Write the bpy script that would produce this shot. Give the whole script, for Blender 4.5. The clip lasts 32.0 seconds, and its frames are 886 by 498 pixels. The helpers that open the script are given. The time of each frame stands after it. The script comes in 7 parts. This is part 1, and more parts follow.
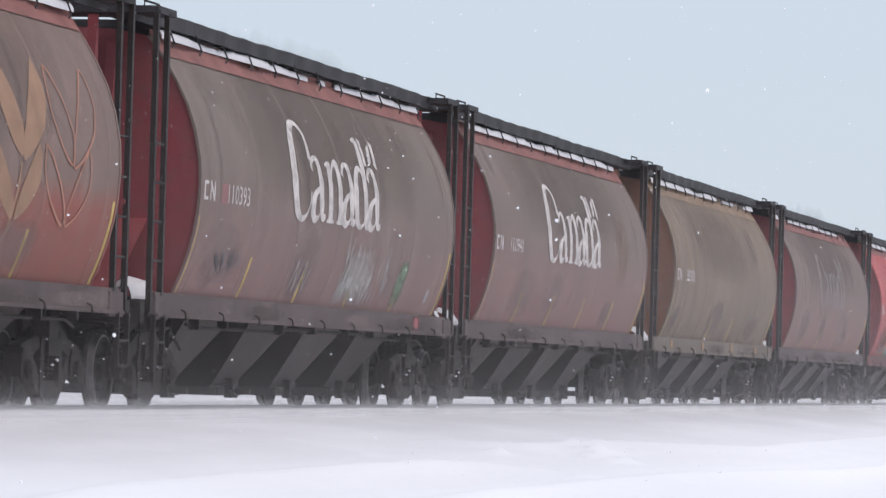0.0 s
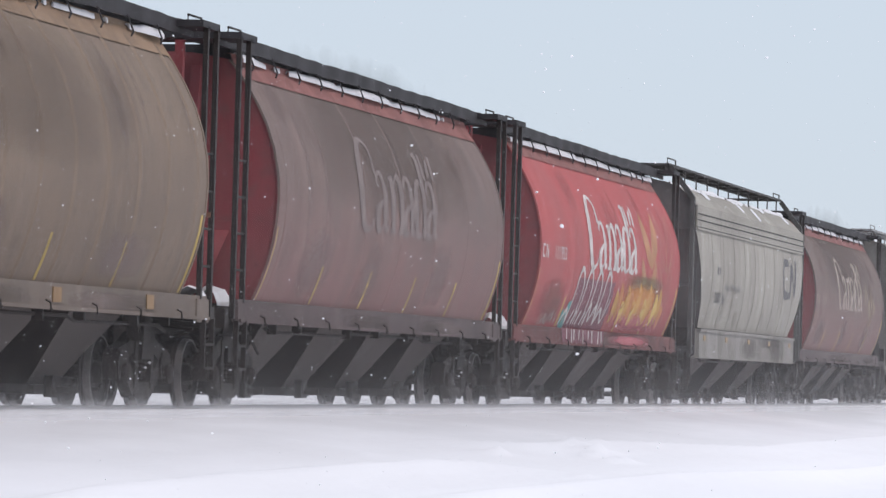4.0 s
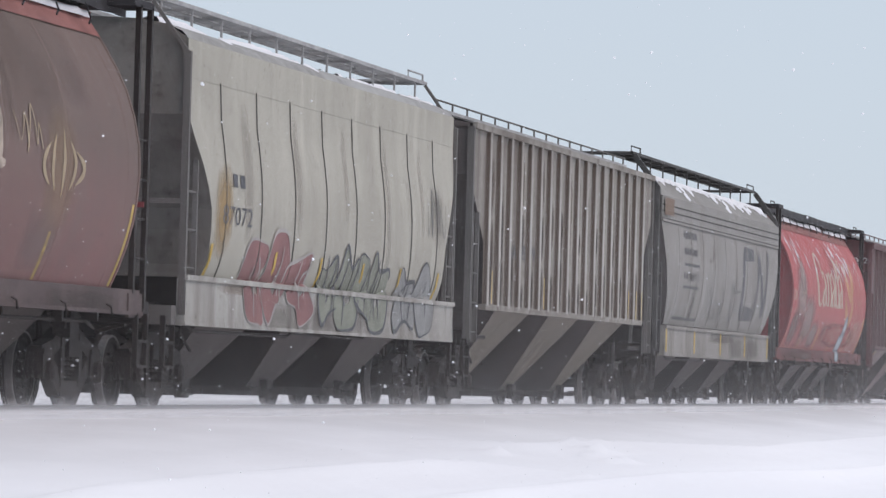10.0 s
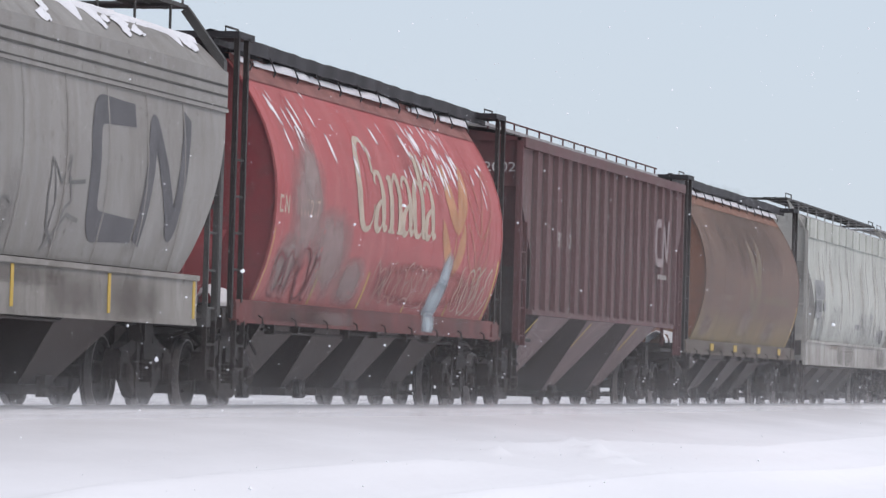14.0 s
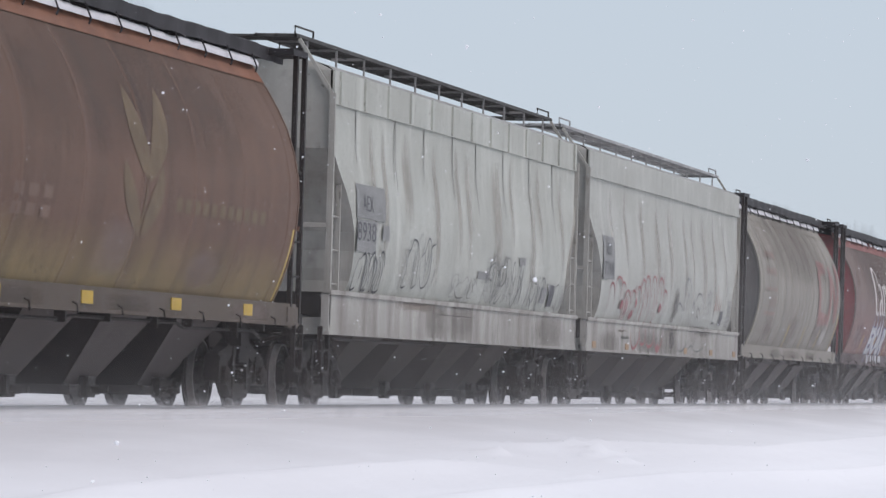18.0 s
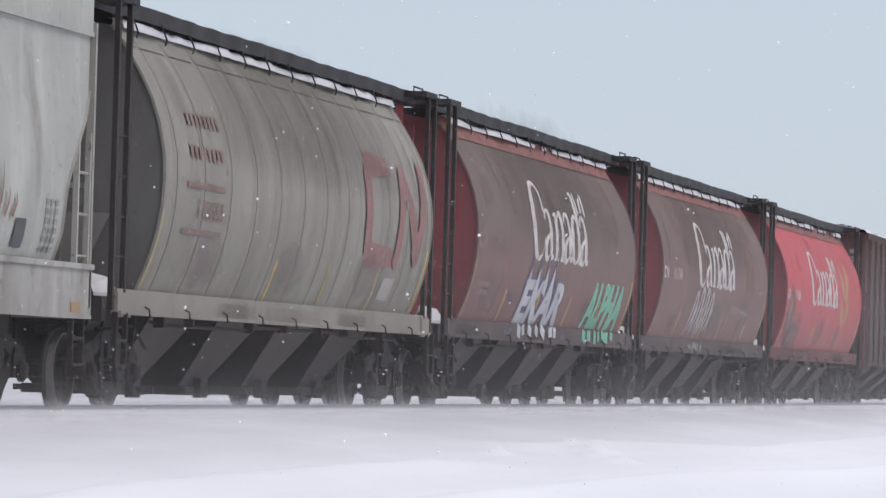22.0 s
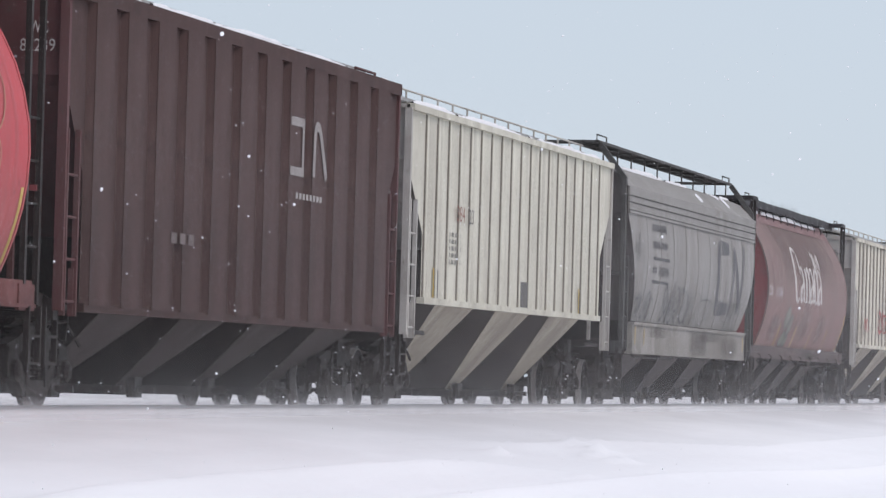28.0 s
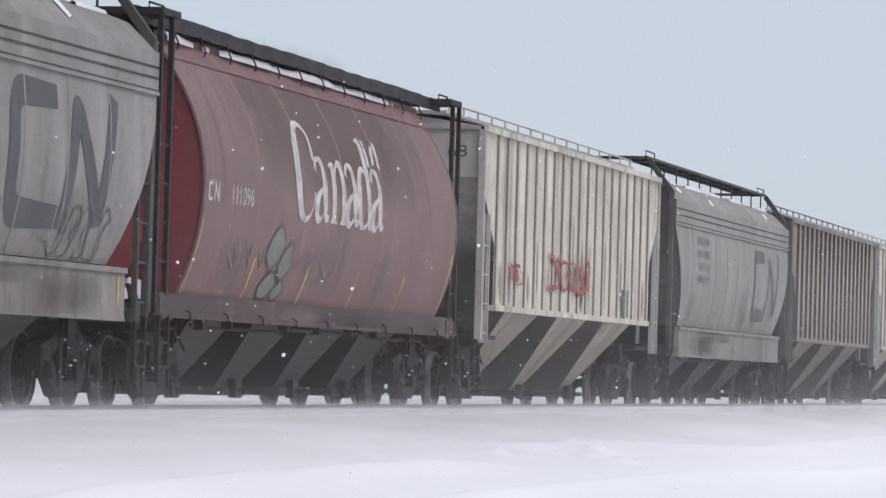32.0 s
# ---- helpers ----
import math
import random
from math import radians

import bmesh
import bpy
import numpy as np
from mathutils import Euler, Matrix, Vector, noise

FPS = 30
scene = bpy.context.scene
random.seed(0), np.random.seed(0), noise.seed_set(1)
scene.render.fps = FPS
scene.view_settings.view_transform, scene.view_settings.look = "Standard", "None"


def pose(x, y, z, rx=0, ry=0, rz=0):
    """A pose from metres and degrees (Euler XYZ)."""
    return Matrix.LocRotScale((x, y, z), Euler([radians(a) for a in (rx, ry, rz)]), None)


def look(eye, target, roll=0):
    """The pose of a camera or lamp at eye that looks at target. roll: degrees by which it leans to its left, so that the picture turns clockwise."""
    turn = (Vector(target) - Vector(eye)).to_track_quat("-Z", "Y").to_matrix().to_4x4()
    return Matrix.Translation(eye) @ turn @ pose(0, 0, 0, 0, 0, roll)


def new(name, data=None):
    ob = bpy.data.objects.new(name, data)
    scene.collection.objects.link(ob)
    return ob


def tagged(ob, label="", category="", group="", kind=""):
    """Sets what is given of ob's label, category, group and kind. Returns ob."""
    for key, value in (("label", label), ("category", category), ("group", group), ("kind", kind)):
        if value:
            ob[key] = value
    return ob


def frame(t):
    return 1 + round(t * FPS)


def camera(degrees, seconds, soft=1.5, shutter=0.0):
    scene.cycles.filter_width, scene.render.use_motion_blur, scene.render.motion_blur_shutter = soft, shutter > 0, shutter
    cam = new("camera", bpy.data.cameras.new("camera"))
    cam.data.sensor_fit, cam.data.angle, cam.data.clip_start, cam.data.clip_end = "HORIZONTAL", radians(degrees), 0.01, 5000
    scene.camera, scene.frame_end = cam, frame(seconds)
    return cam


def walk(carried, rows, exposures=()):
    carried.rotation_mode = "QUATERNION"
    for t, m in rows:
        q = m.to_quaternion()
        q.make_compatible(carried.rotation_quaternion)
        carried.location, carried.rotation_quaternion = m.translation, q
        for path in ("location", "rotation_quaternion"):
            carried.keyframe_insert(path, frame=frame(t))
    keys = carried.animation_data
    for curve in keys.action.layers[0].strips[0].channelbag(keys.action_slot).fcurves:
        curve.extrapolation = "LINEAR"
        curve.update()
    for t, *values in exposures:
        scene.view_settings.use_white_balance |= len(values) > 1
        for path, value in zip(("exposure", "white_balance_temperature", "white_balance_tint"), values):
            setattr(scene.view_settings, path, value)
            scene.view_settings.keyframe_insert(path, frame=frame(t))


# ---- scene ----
# ---- camera: it stands still beside the line, a long lens looking along the train ----
cam = camera(11.157, 32.0, 1.4)
EYE = pose(0, -15.1, 0.49, 91.596, -1.6, -78.105)
walk(cam, [(0.0, EYE), (32.0, EYE)], [(0.0, 0.08), (3.0, 0.10), (6.0, 0.0), (7.0, -0.03), (9.0, 0.01), (11.0, 0.0), (13.0, 0.03), (15.0, 0.09), (16.5, 0.03), (18.0, -0.08), (19.0, -0.19), (21.0, -0.15), (22.0, -0.05), (23.0, 0.02), (25.0, 0.02), (28.0, 0.02), (29.0, -0.05), (30.0, -0.14), (31.0, -0.06), (32.0, -0.04)])

# ---- world and light: overcast winter day ----
world = bpy.data.worlds.new("overcast")
scene.world = world
world.use_nodes = True
wt = world.node_tree
wt.nodes.clear()
sky = wt.nodes.new("ShaderNodeTexSky")
sky.sky_type, sky.sun_disc = "NISHITA", False
sky.sun_elevation, sky.sun_rotation = radians(52), radians(152)
dim = wt.nodes.new("ShaderNodeMixRGB")
dim.blend_type = "MULTIPLY"
dim.inputs[0].default_value = 1.0
dim.inputs[2].default_value = (0.10, 0.10, 0.10, 1)
cloud = wt.nodes.new("ShaderNodeMixRGB")
cloud.inputs[0].default_value = 0.86
cloud.inputs[2].default_value = (0.615, 0.695, 0.805, 1)
bg = wt.nodes.new("ShaderNodeBackground")
out = wt.nodes.new("ShaderNodeOutputWorld")
wt.links.new(sky.outputs[0], dim.inputs[1])
wt.links.new(dim.outputs[0], cloud.inputs[1])
wt.links.new(cloud.outputs[0], bg.inputs[0])
wt.links.new(bg.outputs[0], out.inputs[0])
sun_data = bpy.data.lights.new("sun", "SUN")
sun_data.energy, sun_data.angle, sun_data.color = 1.5, radians(35), (1.0, 0.87, 0.83)
sun = new("sun", sun_data)
sun.matrix_world = look((0, 0, 60), (22, 42, 0))

# ---- materials ----
MATS = {}


def nodes_of(name, rough=0.7, metal=0.0):
    m = bpy.data.materials.new(name)
    m.use_nodes = True
    nt = m.node_tree
    b = nt.nodes["Principled BSDF"]
    b.inputs["Roughness"].default_value = rough
    b.inputs["Metallic"].default_value = metal
    b.inputs["Specular IOR Level"].default_value = 0.22
    return m, nt, b


def noise_node(nt, coord, scale, stretch=(1, 1, 1), shift=0.0, detail=4.0):
    mp = nt.nodes.new("ShaderNodeMapping")
    mp.inputs["Scale"].default_value = stretch
    mp.inputs["Location"].default_value = (shift, shift * 0.7, shift * 1.3)
    n = nt.nodes.new("ShaderNodeTexNoise")
    n.inputs["Scale"].default_value = scale
    n.inputs["Detail"].default_value = detail
    nt.links.new(coord, mp.inputs[0])
    nt.links.new(mp.outputs[0], n.inputs["Vector"])
    return n.outputs["Fac"]


def ramp(nt, fac, lo, hi):
    r = nt.nodes.new("ShaderNodeMapRange")
    r.inputs["From Min"].default_value, r.inputs["From Max"].default_value = lo, hi
    nt.links.new(fac, r.inputs["Value"])
    return r.outputs[0]


def blend(nt, fac, a, b, mode="MIX", amount=1.0):
    n = nt.nodes.new("ShaderNodeMixRGB")
    n.blend_type = mode
    if amount != 1.0:
        k = nt.nodes.new("ShaderNodeMath")
        k.operation = "MULTIPLY"
        k.inputs[1].default_value = amount
        nt.links.new(fac, k.inputs[0])
        fac = k.outputs[0]
    nt.links.new(fac, n.inputs[0])
    for i, c in ((1, a), (2, b)):
        if isinstance(c, tuple):
            n.inputs[i].default_value = (*c, 1)
        else:
            nt.links.new(c, n.inputs[i])
    return n.outputs[0]


def bump(nt, b, fac, strength, distance=0.02):
    n = nt.nodes.new("ShaderNodeBump")
    n.inputs["Strength"].default_value = strength
    n.inputs["Distance"].default_value = distance
    nt.links.new(fac, n.inputs["Height"])
    nt.links.new(n.outputs[0], b.inputs["Normal"])


def paint(name, col, fade=None, dirt=(0.13, 0.11, 0.10), grime=0.45, streak=0.5, seed=0.0, rough=0.75, band=None, patch=0.35):
    """Weathered paint in car space. fade: the bleached colour; band: (z, softness, colour below that height)."""
    if name in MATS:
        return MATS[name]
    m, nt, b = nodes_of(name, rough)
    co = nt.nodes.new("ShaderNodeTexCoord").outputs["Object"]
    fade = fade or tuple(min(1, c * 1.25 + 0.03) for c in col)
    big = ramp(nt, noise_node(nt, co, 0.35, (1, 1, 1.6), seed, 5), 0.35, 0.7)
    c = blend(nt, big, col, fade, amount=patch)
    if band:
        sep = nt.nodes.new("ShaderNodeSeparateXYZ")
        nt.links.new(co, sep.inputs[0])
        wob = nt.nodes.new("ShaderNodeMath")
        wob.operation = "MULTIPLY_ADD"
        wob.inputs[1].default_value, wob.inputs[2].default_value = 0.35, -0.17
        nt.links.new(noise_node(nt, co, 2.2, (1, 1, 0.3), seed + 3), wob.inputs[0])
        add = nt.nodes.new("ShaderNodeMath")
        nt.links.new(sep.outputs[2], add.inputs[0])
        nt.links.new(wob.outputs[0], add.inputs[1])
        k = ramp(nt, add.outputs[0], band[0] + band[1], band[0] - band[1])
        c = blend(nt, k, c, band[2])
    tone = ramp(nt, noise_node(nt, co, 0.8, (0.6, 1, 1.1), seed + 5, 7), 0.3, 0.72)
    c = blend(nt, tone, c, dirt, amount=0.30 * grime / 0.3)
    light = ramp(nt, noise_node(nt, co, 1.3, (1.6, 1, 0.35), seed + 9, 6), 0.5, 0.8)
    c = blend(nt, light, c, tuple(min(1, v * 1.2 + 0.03) for v in fade), amount=0.4)
    st = ramp(nt, noise_node(nt, co, 1.0, (2.2, 0.6, 0.12), seed + 7, 5), 0.48, 0.76)
    c = blend(nt, st, c, dirt, amount=streak)
    fine = ramp(nt, noise_node(nt, co, 1.0, (5.0, 4.0, 1.6), seed + 13, 8), 0.52, 0.80)
    c = blend(nt, fine, c, dirt, amount=streak * 0.5)
    sp = ramp(nt, noise_node(nt, co, 4.5, (1, 1, 1), seed + 11, 9), 0.58, 0.80)
    c = blend(nt, sp, c, tuple(v * 0.7 for v in dirt), amount=grime)
    chips = ramp(nt, noise_node(nt, co, 13.0, (1, 1, 0.8), seed + 17, 3), 0.66, 0.74)
    c = blend(nt, chips, c, tuple(v * 0.6 for v in dirt), amount=0.55)
    specks = ramp(nt, noise_node(nt, co, 17.0, (1, 1, 1), seed + 19, 2), 0.73, 0.77)
    c = blend(nt, specks, c, (0.66, 0.65, 0.67), amount=0.55)
    nt.links.new(c, b.inputs["Base Color"])
    bump(nt, b, noise_node(nt, co, 1.4, (1, 1, 1), seed, 3), 0.25, 0.03)
    MATS[name] = m
    return m


def plain(name, col, rough=0.7, metal=0.0, vary=0.3, scale=6.0):
    """A surface of one colour with grain and wear."""
    if name in MATS:
        return MATS[name]
    m, nt, b = nodes_of(name, rough, metal)
    co = nt.nodes.new("ShaderNodeTexCoord").outputs["Object"]
    dark = tuple(c * (1 - vary) for c in col)
    c = blend(nt, ramp(nt, noise_node(nt, co, scale, detail=6), 0.3, 0.7), dark, col)
    nt.links.new(c, b.inputs["Base Color"])
    MATS[name] = m
    return m


def snow_mat(name, col, scale, strength, dist):
    m, nt, b = nodes_of(name, 0.85)
    co = nt.nodes.new("ShaderNodeTexCoord").outputs["Object"]
    c = blend(nt, ramp(nt, noise_node(nt, co, scale * 0.12, (0.5, 1, 1)), 0.3, 0.7), col, tuple(v * 0.93 for v in col))
    nt.links.new(c, b.inputs["Base Color"])
    bump(nt, b, noise_node(nt, co, scale, (0.4, 1, 1), 0, 7), strength, dist)
    MATS[name] = m
    return m


def ground_mat():
    """Wind-packed snow, greyed close to the line for shade and haze, with crisp drift crusts."""
    m, nt, b = nodes_of("snow_field", 0.85)
    co = nt.nodes.new("ShaderNodeTexCoord").outputs["Object"]
    c = blend(nt, ramp(nt, noise_node(nt, co, 0.16, (0.35, 1, 1)), 0.3, 0.7), (0.93, 0.92, 0.945), (0.86, 0.855, 0.885))
    sep = nt.nodes.new("ShaderNodeSeparateXYZ")
    nt.links.new(co, sep.inputs[0])
    # shade and haze beside the train, painted as grey into the snow
    near_grey = nt.nodes.new("ShaderNodeMath")
    near_grey.operation = "MULTIPLY"
    nt.links.new(ramp(nt, sep.outputs[1], -7.6, -2.6), near_grey.inputs[0])
    nt.links.new(ramp(nt, noise_node(nt, co, 0.5, (0.25, 1, 1), 4, 6), -0.1, 0.55), near_grey.inputs[1])
    c = blend(nt, near_grey.outputs[0], c, (0.52, 0.505, 0.515), amount=0.95)
    nt.links.new(c, b.inputs["Base Color"])
    bump(nt, b, noise_node(nt, co, 1.1, (0.35, 1, 1), 0, 8), 0.4, 0.10)
    return m


SNOW = ground_mat()
# snow greyed in its colour for the shade at eaves; trucks share it
EAVESNOW = snow_mat("shade_grey_snow", (0.62, 0.61, 0.63), 9.0, 0.4, 0.03)
PACKED = snow_mat("packed_snow", (0.76, 0.76, 0.785), 9.0, 0.4, 0.03)
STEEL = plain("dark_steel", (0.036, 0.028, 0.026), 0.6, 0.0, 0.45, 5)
GRATE = plain("walkway_steel", (0.042, 0.038, 0.041), 0.65, 0.0, 0.4, 3)
TRUCK = plain("grimy_cast_steel", (0.036, 0.028, 0.026), 0.7, 0.0, 0.5, 4)
WHEEL = plain("wheel_steel", (0.036, 0.029, 0.028), 0.6, 0.1, 0.4, 6)
TREAD = plain("polished_tread_steel", (0.27, 0.25, 0.245), 0.45, 0.7, 0.4, 5)
RAILMAT = plain("snow_dusted_rail", (0.55, 0.54, 0.55), 0.8, 0.0, 0.4, 6)
YELLOW = plain("yellow_stripe", (0.62, 0.42, 0.08), 0.6, 0.0, 0.35, 2)
STRIPE = plain("worn_pale_stripe", (0.66, 0.47, 0.14), 0.6, 0.0, 0.5, 2)
WHITE = plain("white_lettering", (0.70, 0.645, 0.615), 0.6, 0.0, 0.5, 7)
PALE = plain("worn_pale_lettering", (0.52, 0.43, 0.36), 0.7, 0.0, 0.72, 5)
GHOST = plain("ghosted_lettering", (0.30, 0.235, 0.225), 0.7, 0.0, 0.3, 3)
INK = plain("dark_lettering", (0.10, 0.10, 0.11), 0.6, 0.0, 0.3, 3)
LGREY = plain("grey_lettering", (0.105, 0.10, 0.105), 0.6, 0.0, 0.25, 2)
OXIDE = plain("red_lettering", (0.27, 0.13, 0.10), 0.7, 0.0, 0.35, 2)
FRAME = plain("sooty_frame_grey", (0.10, 0.096, 0.093), 0.7, 0.0, 0.5, 3)
DECK = plain("galvanised_walkway", (0.42, 0.415, 0.415), 0.65, 0.0, 0.4, 3)
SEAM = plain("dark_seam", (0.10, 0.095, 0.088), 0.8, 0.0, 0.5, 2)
EAVE = plain("salmon_eave", (0.29, 0.125, 0.11), 0.7, 0.0, 0.4, 2)
GOLD = plain("wheat_gold", (0.50, 0.25, 0.13), 0.65, 0.0, 0.3, 2)
ROSE = plain("wheat_line", (0.46, 0.22, 0.15), 0.65, 0.0, 0.25, 2)


def hue(name, col):
    return plain(name, col, 0.6, 0.0, 0.3, 2.5)


# ---- mesh tools ----
MESHES = {}


def mesh_of(key, build):
    if key not in MESHES:
        bm = bmesh.new()
        build(bm)
        bmesh.ops.recalc_face_normals(bm, faces=bm.faces)
        me = bpy.data.meshes.new(key)
        bm.to_mesh(me)
        bm.free()
        MESHES[key] = me
    return MESHES[key]


def part(name, key, build, mat, parent, label="", at=None):
    """One mesh object under a thing or a part; alike parts share a mesh, the material sits on the object."""
    me = mesh_of(key, build)
    if not me.materials:
        me.materials.append(None)
    ob = new(name, me)
    ob.material_slots[0].link = "OBJECT"
    ob.material_slots[0].material = mat
    ob.parent = parent
    if at is not None:
        ob.matrix_basis = at
    if label:
        tagged(ob, label)
    return ob


def box(bm, x0, x1, y0, y1, z0, z1):
    v = [bm.verts.new((x, y, z)) for x in (x0, x1) for y in (y0, y1) for z in (z0, z1)]
    for f in ((0, 1, 3, 2), (4, 6, 7, 5), (0, 4, 5, 1), (2, 3, 7, 6), (0, 2, 6, 4), (1, 5, 7, 3)):
        bm.faces.new([v[i] for i in f])


def bar(bm, p, q, w, h=None):
    """A square bar from p to q."""
    h = h or w
    p, q = Vector(p), Vector(q)
    d = (q - p).normalized()
    up = Vector((0, 0, 1)) if abs(d.z) < 0.9 else Vector((1, 0, 0))
    a = d.cross(up).normalized() * w / 2
    b = d.cross(a).normalized() * h / 2
    r = [[bm.verts.new(e + s * a + t * b) for s, t in ((1, 1), (1, -1), (-1, -1), (-1, 1))] for e in (p, q)]
    bm.faces.new(r[0])
    bm.faces.new(r[1][::-1])
    for i in range(4):
        bm.faces.new((r[0][i], r[1][i], r[1][(i + 1) % 4], r[0][(i + 1) % 4]))


def tube(bm, pts, rad, n=6):
    rings = []
    pts = [Vector(p) for p in pts]
    for i, p in enumerate(pts):
        d = (pts[min(i + 1, len(pts) - 1)] - pts[max(i - 1, 0)]).normalized()
        up = Vector((0, 0, 1)) if abs(d.z) < 0.9 else Vector((1, 0, 0))
        a = d.cross(up).normalized()
        b = d.cross(a)
        rings.append([bm.verts.new(p + rad * (math.cos(k * 2 * math.pi / n) * a + math.sin(k * 2 * math.pi / n) * b)) for k in range(n)])
    for r, s in zip(rings, rings[1:]):
        for k in range(n):
            bm.faces.new((r[k], s[k], s[(k + 1) % n], r[(k + 1) % n]))
    bm.faces.new(rings[0])
    bm.faces.new(rings[-1][::-1])


def grid(bm, rows):
    vs = [[bm.verts.new(p) for p in r] for r in rows]
    for a, b in zip(vs, vs[1:]):
        for i in range(len(a) - 1):
            bm.faces.new((a[i], a[i + 1], b[i + 1], b[i]))


def turned(bm, profile, axis_y, n=28):
    """A solid of revolution about the y axis: profile of (radius, y)."""
    rings = [[bm.verts.new((r * math.cos(a), y + axis_y, r * math.sin(a))) for a in (k * 2 * math.pi / n for k in range(n))] for r, y in profile]
    for r, s in zip(rings, rings[1:]):
        for k in range(n):
            bm.faces.new((r[k], s[k], s[(k + 1) % n], r[(k + 1) % n]))
    bm.faces.new(rings[0])
    bm.faces.new(rings[-1][::-1])


def lerp(table, z):
    """Smooth-ish value of a table of (z, value, ...) rows: all columns after the first."""
    if z <= table[0][0]:
        return table[0][1:]
    for a, b in zip(table, table[1:]):
        if z <= b[0]:
            k = (z - a[0]) / (b[0] - a[0])
            return tuple(p + k * (q - p) for p, q in zip(a[1:], b[1:]))
    return table[-1][1:]


# ---- forms of the cars: height, half width, half length ----
DRUM = [(1.30, 1.30, 7.1), (1.55, 1.41, 7.1), (1.8, 1.50, 7.1), (2.05, 1.565, 7.1), (2.3, 1.605, 7.1), (2.6, 1.625, 7.1), (2.9, 1.61, 7.1),
        (3.22, 1.545, 7.1), (3.5, 1.45, 7.1), (3.75, 1.325, 7.1), (4.0, 1.175, 7.1), (4.2, 1.03, 7.1), (4.3, 0.95, 7.1)]
GREYC = [(1.58, 1.40, 6.75), (1.85, 1.48, 7.0), (2.15, 1.545, 7.25), (2.45, 1.58, 7.5), (2.75, 1.595, 7.7), (3.15, 1.58, 7.95), (3.5, 1.54, 8.1), (3.56, 1.53, 8.1)]


def long_form(k, top=4.0):
    return [(1.55, 1.43, 7.9 * k), (1.7, 1.49, 7.88 * k), (1.86, 1.53, 7.9 * k), (2.1, 1.555, 7.9 * k), (2.35, 1.565, 7.95 * k), (2.6, 1.565, 8.15 * k), (2.85, 1.55, 8.4 * k), (3.1, 1.52, 8.7 * k), (3.4, 1.475, 8.95 * k), (top, 1.45, 8.95 * k)]


def side_point(form, x, z, off=0.006):
    y, _ = lerp(form, z)
    dz = 0.02
    slope = (lerp(form, z + dz)[0] - lerp(form, z - dz)[0]) / (2 * dz)
    n = math.hypot(1, slope)
    return (x, -(y + off / n), z - off * slope / n)


def side_sheet(bm, form, sign, nx=14, panels=0):
    """panels: the sheet bulges between that many upright joints."""
    def dent(i):
        return 0.03 * (1 - math.sin(math.pi * (i * panels / nx % 1.0)) ** 0.6) if panels else 0.0
    grid(bm, [[(hl * (2 * i / nx - 1), sign * (y - dent(i) * min(1.0, (form[-1][0] + 0.05 - z) * 2)), z) for i in range(nx + 1)] for z, y, hl in form])


def end_sheet(bm, form, sign, top=None):
    rows = [[(sign * hl, y * k, z) for k in (-1, -0.5, 0, 0.5, 1)] for z, y, hl in form]
    if top:
        rows.append([(sign * form[-1][2], form[-1][1] * k * top[0], top[1] if abs(k) < 1 else form[-1][0] + 0.001) for k in (-1, -0.5, 0, 0.5, 1)])
    grid(bm, rows)


# ---- lettering and painted marks, laid on the side ----
def text_mesh(body, bold=0.0):
    key = f"text_{body}{bold}"
    if key not in MESHES:
        cu = bpy.data.curves.new(key, "FONT")
        cu.body, cu.size, cu.resolution_u = body, 1.0, 3
        cu.offset = bold
        ob = new("lettering", cu)
        dg = bpy.context.evaluated_depsgraph_get()
        MESHES[key] = bpy.data.meshes.new_from_object(ob.evaluated_get(dg))
        bpy.data.objects.remove(ob)
    return MESHES[key]


def lettering(name, body, form, x0, x1, z0, z1, mat, parent, off=0.008, label="", lean=0.0, bold=0.0):
    """Words on the side, from x0 to x1 and z0 to z1."""
    src = text_mesh(body, bold)
    bm = bmesh.new()
    bm.from_mesh(src)
    xs = [v.co.x for v in bm.verts]
    ys = [v.co.y for v in bm.verts]
    ax, bx, ay, by = min(xs), max(xs), min(ys), max(ys)
    for v in bm.verts:
        x = x0 + (x1 - x0) * (v.co.x - ax) / (bx - ax)
        f = (v.co.y - ay) / (by - ay)
        z = z0 + (z1 - z0) * f
        v.co = (x + lean * (z - z0), 0, z)
    lo, hi = min(v.co.z for v in bm.verts), max(v.co.z for v in bm.verts)
    n = max(1, int((hi - lo) / 0.12))
    for i in range(1, n):
        g = bm.verts[:] + bm.edges[:] + bm.faces[:]
        bmesh.ops.bisect_plane(bm, geom=g, plane_co=(0, 0, lo + (hi - lo) * i / n), plane_no=(0, 0, 1))
    for v in bm.verts:
        v.co = side_point(form, v.co.x, v.co.z, off)
    me = bpy.data.meshes.new(name)
    bm.to_mesh(me)
    bm.free()
    me.materials.append(mat)
    ob = new(name, me)
    ob.parent = parent
    if label:
        tagged(ob, label)
    return ob


